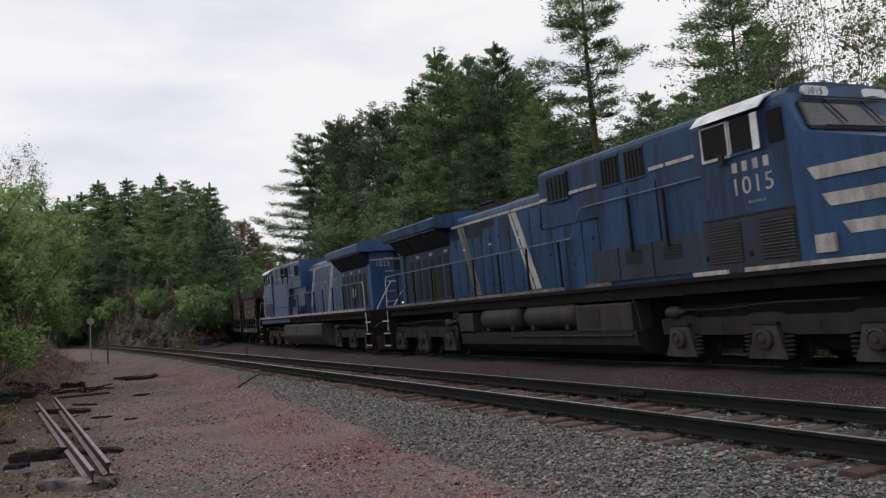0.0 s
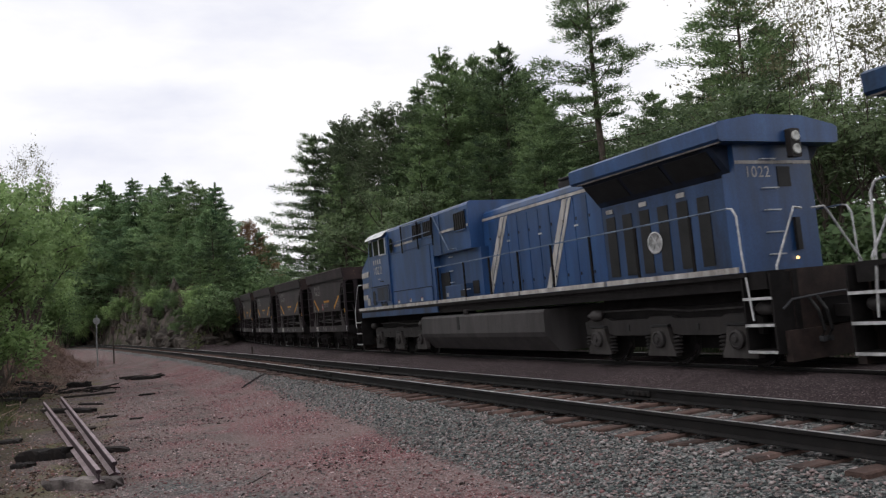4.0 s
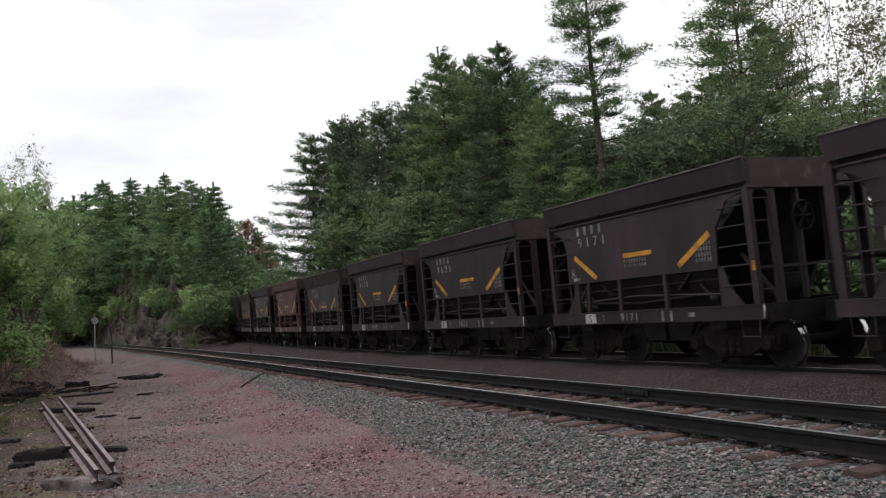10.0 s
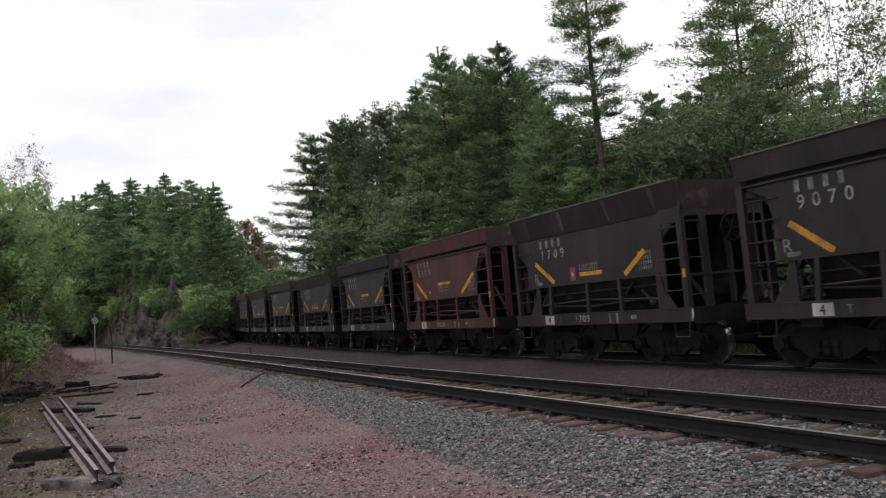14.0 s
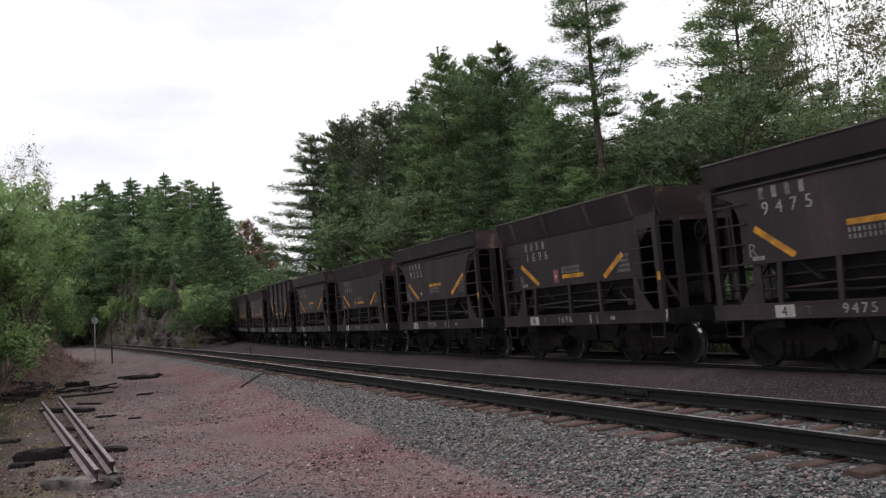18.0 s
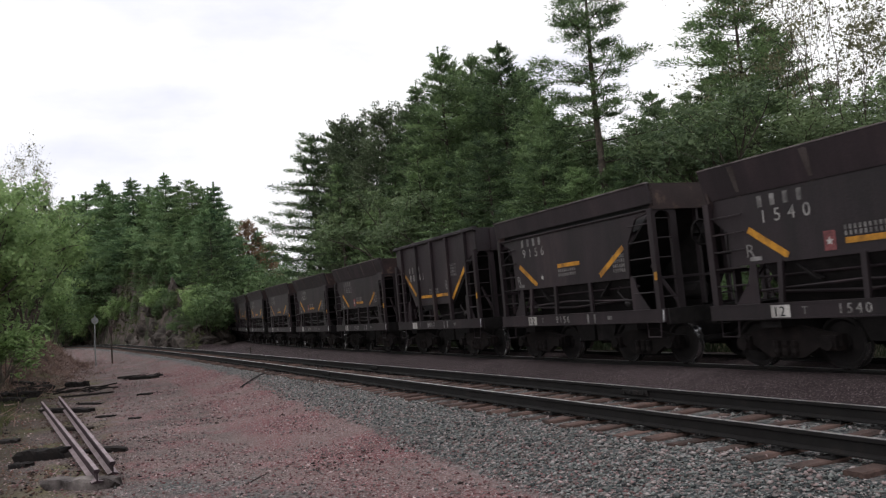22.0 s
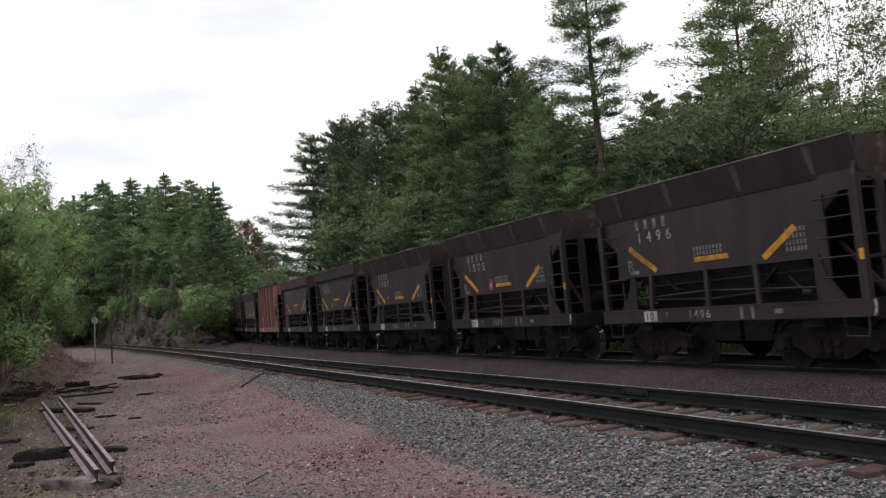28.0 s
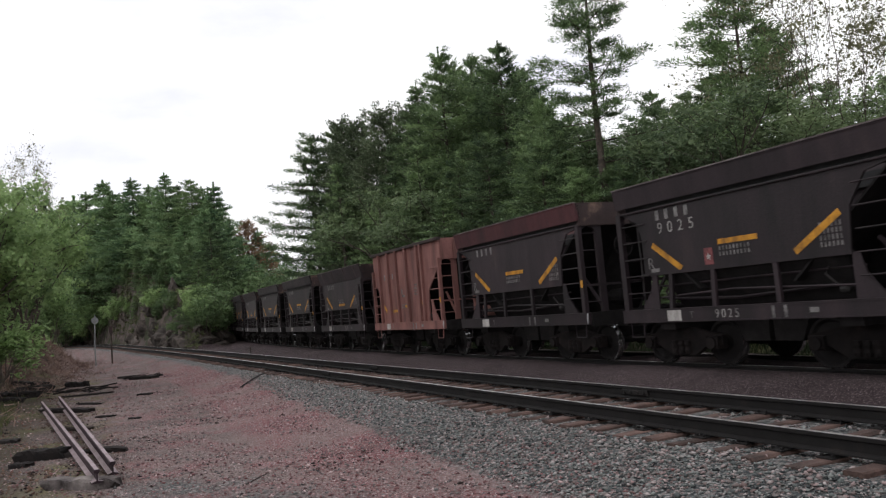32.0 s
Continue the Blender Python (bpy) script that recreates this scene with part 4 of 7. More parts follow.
        b.prism([(-1.05, 0.22), (1.05, 0.22), (1.40, 0.60), (1.46, 0.72), (1.46, 1.2), (1.40, 1.27), (-1.40, 1.27), (-1.46, 1.2), (-1.46, 0.72), (-1.40, 0.60)], -3.35, 4.1)
        tank = part("fuel_tank", b, TANK, loco, "dusty grey fuel tank")
        box("gauge_slot", BLACK, tank, 1.3, 1.45, 1.462, 0.01, 0.82, 1.22)
        b = Build()
        b.lathe([(0.07, 0.0), (0.09, 0.02), (0.09, 0.12), (0.05, 0.14)], (0.9, S * 1.40, 1.27), "z", 10)
        part("filler_cap", b, GREYSTEEL, tank)
        box("side_skirt", low, loco, 2.75, C + 1.0, 1.445, 0.02, 1.39, 1.60, "dusty blue skirt below the cab")
    # ---- trucks ----
    for cx in (6.85 if leading else 6.72, -7.22):
        for s in (-1, 1):
            y0, y1 = (s * 1.14 - 0.06, s * 1.14 + 0.06)
            b = Build()
            top, low_ = [], []
            for k in (-2.02, 0.0, 2.02):
                top += [(cx + k - 0.42, 0.92), (cx + k - 0.30, 0.97), (cx + k + 0.30, 0.97), (cx + k + 0.42, 0.92)]
                low_ += [(cx + k - 0.50, 0.60), (cx + k - 0.31, 0.64), (cx + k - 0.29, 0.78), (cx + k + 0.29, 0.78), (cx + k + 0.31, 0.64), (cx + k + 0.50, 0.60)]
            slab(b, [(cx - 2.52, 0.64), (cx - 2.55, 0.90)] + top + [(cx + 2.55, 0.90), (cx + 2.52, 0.64)] + low_[::-1], y0, y1)
            frame_ = part("truck_side_frame", b, GREYSTEEL, loco, "cast truck frame, dark with soot")
            for k in (-2.02, 0, 2.02):
                b = Build()
                slab(b, [(cx + k - 0.24, 0.76), (cx + k + 0.24, 0.76), (cx + k + 0.31, 0.44), (cx + k + 0.40, 0.27), (cx + k + 0.40, 0.20), (cx + k - 0.40, 0.20), (cx + k - 0.40, 0.27), (cx + k - 0.31, 0.44)], s * 1.19 - 0.07, s * 1.19 + 0.07)
                part("pedestal", b, TRUCKDUST, frame_)
                b = Build()
                b.box(cx + k - 0.27, cx + k + 0.27, s * 1.19 - 0.09, s * 1.19 + 0.09, 0.775, 0.815)
                part("pedestal_cap", b, BLACK, frame_)
                b = Build()
                b.box(cx + k + 0.98, cx + k + 1.05, s * 1.205 - 0.01, s * 1.205 + 0.01, 0.70, 0.82)
                if k < 2:
                    part("frame_slot", b, BLACK, frame_)
                b = Build()
                ring = [(0.17, 0.0), (0.17, 0.07), (0.13, 0.09), (0.12, 0.07), (0.06, 0.075), (0.055, 0.11), (0.01, 0.115)]
                b.lathe([(r, s * d) for r, d in ring], (cx + k, s * 1.26, 0.53), "y", 16)
                part("axle_box", b, TANKDARK, frame_)
            for k in ((2.62, -2.10) if cx > 0 else (-2.62, 2.10)):
                b = Build()
                b.lathe([(0.02, -0.24), (0.08, -0.22), (0.115, -0.14), (0.12, 0.04), (0.09, 0.11), (0.05, 0.13), (0.04, 0.26)], (cx + k, s * 1.22, 1.04), "x", 16)
                part("brake_cylinder", b, TANKDARK, frame_, "", True)
            for k in (-1.60, -0.42, 0.42, 1.60, 2.44):
                b = Build()
                for q in range(5):
                    b.lathe([(0.05, 0.24 + q * 0.072), (0.095, 0.27 + q * 0.072), (0.05, 0.30 + q * 0.072)], (cx + k, s * 1.18, 0), "z", 9)
                part("spring", b, GREYSTEEL, frame_)
            b = Build()
            b.tube([(cx - 2.3, s * 1.24, 1.08), (cx - 0.9, s * 1.27, 1.06), (cx + 0.2, s * 1.27, 1.13), (cx + 1.8, s * 1.24, 1.12)], 0.016, 5)
            part("brake_pipe", b, GREYSTEEL, frame_)
        b = Build()
        b.box(cx - 2.5, cx + 2.5, -0.66, 0.66, 0.30, 1.365)
        b.box(cx - 2.4, cx + 2.4, -0.95, 0.95, 0.62, 1.14)
        part("truck_bolster", b, UNDER, loco)
        for k in (-2.02, 0, 2.02):
            part("wheelset", LOCO_WHEEL, None, loco, "dark steel wheelset", at=Matrix.Translation((cx + k, 0, 0.53)))
    # ---- engine hood ----
    b = Build()
    b.prism([(0.90, 1.66), (0.90, 4.00), (0.86, 4.11), (0.76, 4.18), (0.58, 4.21), (-0.58, 4.21), (-0.76, 4.18), (-0.86, 4.11), (-0.90, 4.00), (-0.90, 1.66)], -9.1, 0.52)
    hood = part("engine_hood", b, paint, loco, "blue engine hood streaked with soot")
    for k in range(10):
        x = -0.30 - k * 0.53
        d = box("hood_door", paint, hood, x - 0.25, x + 0.25, 0.908, 0.012, 1.78, 3.82)
        for z in (2.0, 3.3):
            box("door_latch", GREYSTEEL, d, x + 0.18, x + 0.22, 0.925, 0.01, z, z + 0.07)
    box("hood_stripe", WHITE, hood, -5.1, 0.5, 0.908, 0.01, 3.89, 3.96, "thin white stripe")
    if leading:
        for x0, x1, z0 in ((-5.05, -4.02, 3.52), (-4.0, -3.1, 3.46), (-3.08, -2.4, 3.66)):
            box("sooty_panel", SHADEBLUE, hood, x0, x1, 0.918, 0.006, z0, 3.86, "blue panel black with exhaust soot")
    for k in range(3):
        box("hood_handle", SILVER, hood, -1.2 - k * 1.6, -1.05 - k * 1.6, 0.93, 0.012, 3.15, 3.19)
    b = Build()
    b.box(-4.05, -3.05, -0.45, 0.45, 4.19, 4.44, 0.05)
    b.box(-4.0, -3.1, -0.48, 0.48, 4.44, 4.50, 0.02)
    part("exhaust_housing", b, GREYSTEEL, loco, "rusty dark exhaust housing on the hood")
    b = Build()
    b.box(-2.2, -0.2, -0.55, 0.55, 4.19, 4.26, 0.03)
    part("roof_hatch", b, paint, hood)
    # ---- equipment hood behind the cab ----
    b = Build()
    b.prism([(1.34, 3.16), (1.36, 4.42), (1.33, 4.48), (1.24, 4.53), (-1.24, 4.53), (-1.33, 4.48), (-1.36, 4.42), (-1.34, 3.16)], 0.66 if leading else 0.31, 2.3)
    part("air_intake_hood", b, paint, loco, "blue overhanging air intake hood")
    b = Build()
    b.prism([(1.36, 1.66), (1.38, 4.40), (1.34, 4.48), (1.22, 4.54), (-1.22, 4.54), (-1.34, 4.48), (-1.38, 4.40), (-1.36, 1.66)], 2.9, C - 2.15)
    equip = part("equipment_hood", b, paint, loco, "blue equipment hood behind the cab")
    b = Build()
    b.prism([(1.36, 3.155), (1.38, 4.40), (1.34, 4.48), (1.22, 4.54), (-1.22, 4.54), (-1.34, 4.48), (-1.38, 4.40), (-1.36, 3.155)], 2.3, 2.9)
    part("hood_overhang", b, paint, loco)
    b = Build()
    w_in = 1.31 if leading else 1.16
    b.box(0.5 if leading else 0.09, 2.9, -w_in, w_in, 1.66, 3.16)
    part("inner_hood", b, paint, loco)
    for x0, x1, z0, z1 in ((1.05, 1.86, 3.76, 4.31), (3.14, 3.72, 3.76, 4.31), (3.92, 4.50, 3.76, 4.31)) if leading else ((0.49, 1.21, 3.75, 4.26), (2.80, 3.50, 3.84, 4.32), (3.69, 4.40, 3.84, 4.32)):
        vent = box("intake_grille", BLACK, equip, x0, x1, 1.385, 0.012, z0, z1, "black intake grille")
        box("grille_frame", paint, vent, x0 - 0.03, x1 + 0.03, 1.385, 0.02, z1, z1 + 0.04)
        box("grille_frame", paint, vent, x0 - 0.03, x1 + 0.03, 1.385, 0.02, z0 - 0.04, z0)
        for q in range(5):
            xx = x0 + (x1 - x0) * (q + 0.5) / 5
            box("grille_bar", UNDER, vent, xx - 0.015, xx + 0.015, 1.40, 0.012, z0, z1)
    for x0, x1 in ((0.68, 1.0), (1.92, 2.28), (2.32, 2.94), (4.62, 5.04), (5.1, 5.85)) if leading else ((0.33, 0.42), (1.26, 2.28), (4.48, 5.35), (5.42, 6.1)):
        box("white_band", WHITE, equip, x0, x1, 1.388, 0.008, 3.80, 3.87, "thin white stripe")
    for k, x in enumerate((3.9, 4.75) if leading else ()):
        box("panel_seam", UNDER, equip, x, x + 0.015, 1.378, 0.012, 1.75, 3.6)
    if leading:
        for x in (0.95, 1.5, 2.15, 2.75):
            box("panel_seam", SHADEBLUE, equip, x, x + 0.014, 1.312, 0.006, 1.72, 3.12)
        for x, z in ((0.8, 2.5), (1.75, 2.2), (2.5, 2.7)):
            box("door_latch", GREYSTEEL, equip, x, x + 0.07, 1.318, 0.012, z, z + 0.06)
        panel = box("lower_panel", GRIMEBLUE, equip, 2.55, 5.9, 1.392, 0.014, 1.75, 2.42, "grimy blue-grey lower panel")
        for x0 in (3.68, 4.80):
            for q in range(5):
                box("louvre", BLACK, panel, x0, x0 + 0.50, 1.412, 0.008, 2.06 + q * 0.056, 2.09 + q * 0.056)
        for x in (3.45, 4.5):
            box("panel_seam", UNDER, panel, x, x + 0.015, 1.41, 0.006, 1.75, 2.42)
    else:
        box("step_cabinet", low, equip, 0.78, 2.20, 1.26, 0.12, 1.68, 2.17, "low blue cabinet", 0.02)
        box("grime_panel", GREYSTEEL, equip, 0.36, 0.73, 1.17, 0.012, 1.84, 2.22)
        box("side_tray", BLACK, equip, 0.82, 1.16, 1.385, 0.012, 1.80, 1.98)
        box("tray_lip", SILVER, equip, 0.52, 0.92, 1.39, 0.02, 1.98, 2.0)
        box("step_recess", BLACK, equip, 2.24, 2.88, 1.17, 0.012, 1.68, 2.6)
        box("pale_plate", WHITE, equip, 2.0, 2.14, 1.385, 0.008, 1.84, 1.95)
        for z in (2.25, 2.60, 3.03):
            box("rung", SILVER, equip, 1.95, 2.15, 1.20, 0.03, z, z + 0.025)
        box("panel_ledge", paint, equip, 3.15, 6.5, 1.385, 0.02, 1.78, 2.22, "raised blue lower panel", 0.01)
        box("panel_seam", SHADEBLUE, equip, 3.2, 6.5, 1.40, 0.018, 2.215, 2.245)
        box("panel_seam", low, equip, 2.95, 6.7, 1.378, 0.014, 3.56, 3.585)
        box("panel_seam", low, equip, 3.12, 3.14, 1.378, 0.012, 1.75, 3.56)
        for x in (3.9, 4.9, 5.95):
            plate_ = box("pale_plate", WHITE, equip, x, x + 0.16, 1.41, 0.008, 1.80, 1.92)
            box("plate_mark", PLACARD, plate_, x + 0.01, x + 0.15, 1.42, 0.004, 1.885, 1.915)
    # ---- radiator section ----
    b = Build()
    b.prism([(-1.50, 4.00), (-1.52, 4.26), (-1.44, 4.31), (-0.55, 4.46), (0.55, 4.46), (1.44, 4.31), (1.52, 4.26), (1.50, 4.00), (1.44, 3.96), (-1.44, 3.96)], -9.55, -5.05)
    wing = part("radiator_wing", b, paint, loco, "blue overhanging radiator wing")
    b = Build()
    b.prism([(-1.40, 3.97), (-0.92, 3.42), (0.92, 3.42), (1.40, 3.97)], -9.2, -5.3)
    # intake coloured near black to stand for the shade below the wing
    part("radiator_intake", b, SHADEBLUE, loco, "sloping radiator intake, its blue darkened as shade under the wing")
    for k in range(3):
        bb = Build()
        x0, x1 = -9.05 + k * 1.28, -7.9 + k * 1.28
        bb.add([(x0, S * 1.03, 3.51), (x1, S * 1.03, 3.51), (x1, S * 1.34, 3.87), (x0, S * 1.34, 3.87), (x0, S * 1.0, 3.53), (x1, S * 1.0, 3.53), (x1, S * 1.31, 3.89), (x0, S * 1.31, 3.89)],
               [(0, 1, 2, 3), (7, 6, 5, 4), (0, 4, 5, 1), (1, 5, 6, 2), (2, 6, 7, 3), (3, 7, 4, 0)])
        part("radiator_screen", bb, BLACK, wing, "black radiator screen")
    box("wing_trim", DUSTWHITE, wing, -9.5, -5.2, 1.42, 0.02, 3.93, 3.965, "pale trim below the wing")
    # plate in the darker blue, behind the louvred doors
    box("radiator_side", low, loco, -8.98, -5.25, 0.903, 0.01, 1.78, 3.40, "darker blue panel below the radiator wing")
    for k in range(6):
        x = -5.62 - k * 0.56
        d = box("louvre_door", BLACK, loco, x - 0.15, x + 0.15, 0.915, 0.014, 1.85, 3.16, "black louvred door")
        if k % 2 == 0:
            box("pale_plate", WHITE, d, x - 0.1, x + 0.12, 0.925, 0.012, 3.24, 3.33)
    if not leading:
        b = Build()
        b.lathe([(0.20, 0.0), (0.23, S * 0.012), (0.20, S * 0.024), (0.18, S * 0.012), (0.20, 0.0)], (-7.0, S * 0.93, 2.45), "y", 18)
        for q in range(3):
            a = q * math.pi / 3
            b.bar((-7.0 - 0.19 * math.cos(a), S * 0.94, 2.45 - 0.19 * math.sin(a)), (-7.0 + 0.19 * math.cos(a), S * 0.94, 2.45 + 0.19 * math.sin(a)), 0.025, 0.02)
        part("hand_brake_wheel", b, SILVER, loco, "pale hand brake wheel")
    # ---- rear wall ----
    b = Build()
    b.box(-9.32, -9.0, -0.96, 0.96, 1.66, 4.0)
    rear = part("hood_end", b, paint, loco, "blue hood end wall")
    b = Build()
    b.box(-9.335, -9.315, -0.95, 0.95, 3.60, 3.66)
    part("end_stripe", b, WHITE, rear, "thin white stripe")
    for z in (1.95, 2.35, 2.75, 3.15, 3.68):
        b = Build()
        b.tube([(-9.3, S * 0.02, z), (-9.39, S * 0.02, z), (-9.39, S * 0.36, z), (-9.3, S * 0.36, z)], 0.014, 5)
        part("end_rung", b, SILVER, rear, "bare metal rung")
    b = Build()
    b.box(-9.68, -9.56, -S * 0.22 - 0.12, -S * 0.22 + 0.12, 3.66, 4.18, 0.02)
    lamp = part("headlight_case", b, GREYSTEEL, rear)
    for z in (3.8, 4.04):
        b = Build()
        b.lathe([(0.095, 0.0), (0.095, -0.02), (0.08, -0.028), (0.02, -0.012)], (-9.68, -S * 0.22, z), "x", 16)
        part("headlight", b, LENS, lamp, "round headlight, switched off")
    b = Build()
    b.box(-9.335, -9.315, -S * 0.22 - 0.16, -S * 0.22 + 0.16, 3.18, 3.55)
    part("end_grille", b, BLACK, rear, "black grille")
    if not leading:
        part("number", lettering(number, 0.2), None, rear, "white road number", at=Matrix.Translation((-9.325, 0, 0)) @ Matrix.Rotation(radians(-90), 4, "Z") @ Matrix.Translation((-0.74, 0, 3.36)))
    b = Build()
    b.box(-9.40, -9.34, -S * 0.42, -S * 0.30, 2.0, 2.6)
    part("hose_bracket", b, BLACK, rear)
    # ---- cab and nose ----
    b = Build()
    ring = [(1.42, 1.62), (1.42, 4.26), (1.36, 4.40), (1.22, 4.52), (0.95, 4.59), (0.5, 4.62), (-0.5, 4.62), (-0.95, 4.59), (-1.22, 4.52), (-1.36, 4.40), (-1.42, 4.26), (-1.42, 1.62)]
    b.prism(ring, C - 2.28, C - 0.26)
    cab = part("cab", b, paint, loco, "blue cab with white nose stripes")
    b = Build()
    # the cab's front leans back to the roof; the short nose slopes down before it
    b.add([(C - 0.26, y, z) for y, z in ring] + [(C, -1.40, 1.62), (C, 1.40, 1.62), (C, 1.38, 3.74), (C, -1.38, 3.74), (C + 1.4, -1.20, 1.62), (C + 1.4, 1.20, 1.62), (C + 1.4, 1.18, 3.30), (C + 1.4, -1.18, 3.30)],
          [(0, 13, 14, 1), (10, 15, 12, 11), (1, 14, 2), (2, 14, 15, 9, 8, 7, 6, 5, 4, 3), (9, 15, 10), (0, 11, 12, 13), (13, 17, 18, 14), (15, 19, 16, 12), (14, 18, 19, 15), (17, 16, 19, 18), (12, 16, 17, 13)])
    nose = part("nose", b, paint, loco, "blue sloping nose")
    wins = ((C - 2.02, C - 1.46), (C - 1.37, C - 0.83))
    for i, (x0, x1) in enumerate(wins):
        win = box("side_window", GLASS, cab, x0, x1, 1.428, 0.012, 3.67, 4.22, "dark cab side window")
        for a0, a1, c0, c1 in ((x0 - 0.035, x1 + 0.035, 3.62, 3.67), (x0 - 0.035, x1 + 0.035, 4.22, 4.25), (x0 - 0.035, x0, 3.67, 4.22), (x1, x1 + 0.035, 3.67, 4.22)):
            box("window_frame", SILVER if i == 0 or a1 - a0 < 0.1 else paint, win, a0, a1, 1.437, 0.018, c0, c1)
    box("front_side_window", GLASS, cab, C - 0.60, C - 0.32, 1.428, 0.012, 3.68, 4.20, "dark cab window")
    if leading:
        box("wind_deflector", AWNING, cab, C - 0.83, C - 0.70, 1.54, 0.012, 3.62, 4.22, "white wind deflector")
        box("rear_mirror", GREYSTEEL, cab, C - 1.62, C - 1.52, 1.5, 0.03, 3.50, 3.70)
    else:
        bb = Build()
        ring = [(6.35 + 0.14 * math.cos(i * math.pi / 4 + 0.39), 3.88 + 0.27 * math.sin(i * math.pi / 4 + 0.39)) for i in range(8)]
        slab(bb, ring, S * 1.43 - 0.012, S * 1.43 + 0.012)
        part("rear_window", bb, GLASS, cab, "small eight-sided cab window")
    b = Build()
    b.prism([(S * 1.10, 4.555), (S * 1.40, 4.43), (S * 1.58, 4.27), (S * 1.60, 4.275), (S * 1.42, 4.455), (S * 1.11, 4.58)], wins[0][0] - 0.1, C - (0.62 if leading else 0.30))
    part("awning", b, AWNING, cab, "white sunshade over the cab windows")
    for za, zb, xa, xb in ((2.95, 3.15, C + 0.12, C + 1.38), (2.52, 2.72, C + 0.30, C + 1.38), (2.08, 2.27, C + 0.56, C + 1.38)):
        ya, yb = 1.40 - 0.20 * (xa - C) / 1.4, 1.40 - 0.20 * (xb - C) / 1.4
        q = 0.012
        b = Build()
        b.add([(xa, S * (ya + q), za), (xb, S * (yb + q), za), (xb, S * (yb + q), zb), (xa - 0.11, S * (ya + 0.016 + q), zb),
               (xa, S * (ya - q), za), (xb, S * (yb - q), za), (xb, S * (yb - q), zb), (xa - 0.11, S * (ya + 0.016 - q), zb)],
              [(0, 1, 2, 3), (7, 6, 5, 4), (0, 4, 5, 1), (1, 5, 6, 2), (2, 6, 7, 3), (3, 7, 4, 0)])
        part("nose_stripe", b, WHITE, nose, "broad white nose stripe")
    box("pale_panel", WHITE, cab, C + 0.0 if leading else C + 0.08, C + 0.34 if leading else C + 0.38, 1.385 if leading else 1.375, 0.03, 1.84, 2.12, "pale square panel")
    if leading:
        box("lower_cab_panel", GRIMEBLUE, cab, C - 2.26, C - 0.27, 1.421, 0.006, 1.67, 2.59, "grimy lower cab panel")
        for x0, x1 in ((6.02, 6.76), (7.16, 7.84)):
            grille = box("side_grille", BLACK, cab, x0, x1, 1.428, 0.008, 1.84, 2.5, "dark louvred grille below the cab")
            for q in range(12):
                z = 1.86 + q * 0.053
                box("louvre", GREYPANEL, grille, x0, x1, 1.44, 0.012, z, z + 0.02)
        box("panel_seam", RUSTDARK, cab, 5.95, 7.87, 1.43, 0.012, 2.60, 2.63)
        for x in (5.92, 6.9, 7.6):
            box("panel_bolt", UNDER, cab, x, x + 0.06, 1.43, 0.014, 1.92, 2.0)
    else:
        d = box("cab_hatch", low, cab, 6.86, 8.68, 1.43, 0.012, 1.92, 2.48, "dusty panel below the cab window")
        box("hatch_vent", BLACK, d, 8.30, 8.56, 1.43, 0.02, 1.84, 2.36)
        box("hatch_patch", GRIMEBLUE, d, 7.0, 8.05, 1.44, 0.008, 1.98, 2.46)
        box("hatch_lip", SHADEBLUE, d, 6.84, 8.69, 1.44, 0.02, 2.49, 2.525)
        box("step_recess", BLACK, cab, 7.15, 7.75, 1.43, 0.014, 1.64, 1.86)
        for x in (7.2, 7.6):
            box("panel_bolt", UNDER, cab, x, x + 0.2, 1.43, 0.02, 1.88, 1.92)
        box("number_slot", BLACK, cab, 7.35, 7.7, 1.43, 0.012, 2.66, 2.70)
        box("cab_seam", low, cab, C - 2.265, C - 2.25, 1.42, 0.012, 1.7, 4.2)
    # windshield, wipers and number boards
    b = Build()
    lean = 0.26 / 0.70
    def front(z, y, out=0.0):
        return (C + out - max(0.0, z - 3.74) * lean, y, z)
    ring = [front(3.80, -1.22), front(3.80, 1.22), front(4.22, 1.20), front(4.28, 1.10), front(4.28, -1.10), front(4.22, -1.20)]
    b.add([(x + 0.012, y, z) for x, y, z in ring] + [(x - 0.06, y, z) for x, y, z in ring], [(0, 1, 2, 3, 4, 5), (11, 10, 9, 8, 7, 6)] + [(i, (i + 1) % 6, 6 + (i + 1) % 6, 6 + i) for i in range(6)])
    shield = part("windshield", b, SHIELD, cab, "wide cab windshield")
    b = Build()
    for i in range(6):
        b.bar(ring[i], ring[(i + 1) % 6], 0.06, 0.07)
    part("windshield_gasket", b, BLACK, shield, "black rubber windshield frame")
    for y in (-0.6, 0.3):
        b = Build()
        b.bar(front(4.30, y, 0.05), front(3.90, y + 0.3, 0.05), 0.02, 0.02)
        part("wiper", b, BLACK, shield)
    b = Build()
    b.tube([front(4.34, -1.1, 0.08), front(4.34, 1.1, 0.08)], 0.014, 5)
    b.tube([front(3.82, -0.9, 0.10), front(3.82, 0.9, 0.10)], 0.014, 5)
    part("front_grab_rail", b, GREYSTEEL, cab)
    for s in (-1, 1):
        b = Build()
        b.box(C - 0.36, C - 0.20, s * 0.72 - 0.30, s * 0.72 + 0.30, 4.37, 4.53, 0.05)
        board = part("number_board", b, AWNING, cab, "white number board")
        if s == S:
            part("board_number", dark_lettering(number, 0.115), None, board, at=Matrix.Translation((C - 0.195, 0, 0)) @ Matrix.Rotation(radians(90), 4, "Z") @ Matrix.Translation((s * 0.72 - 0.2, 0, 4.392)))
    # ---- handrails, steps, couplers ----
    for s in (-1, 1):
        b = Build()
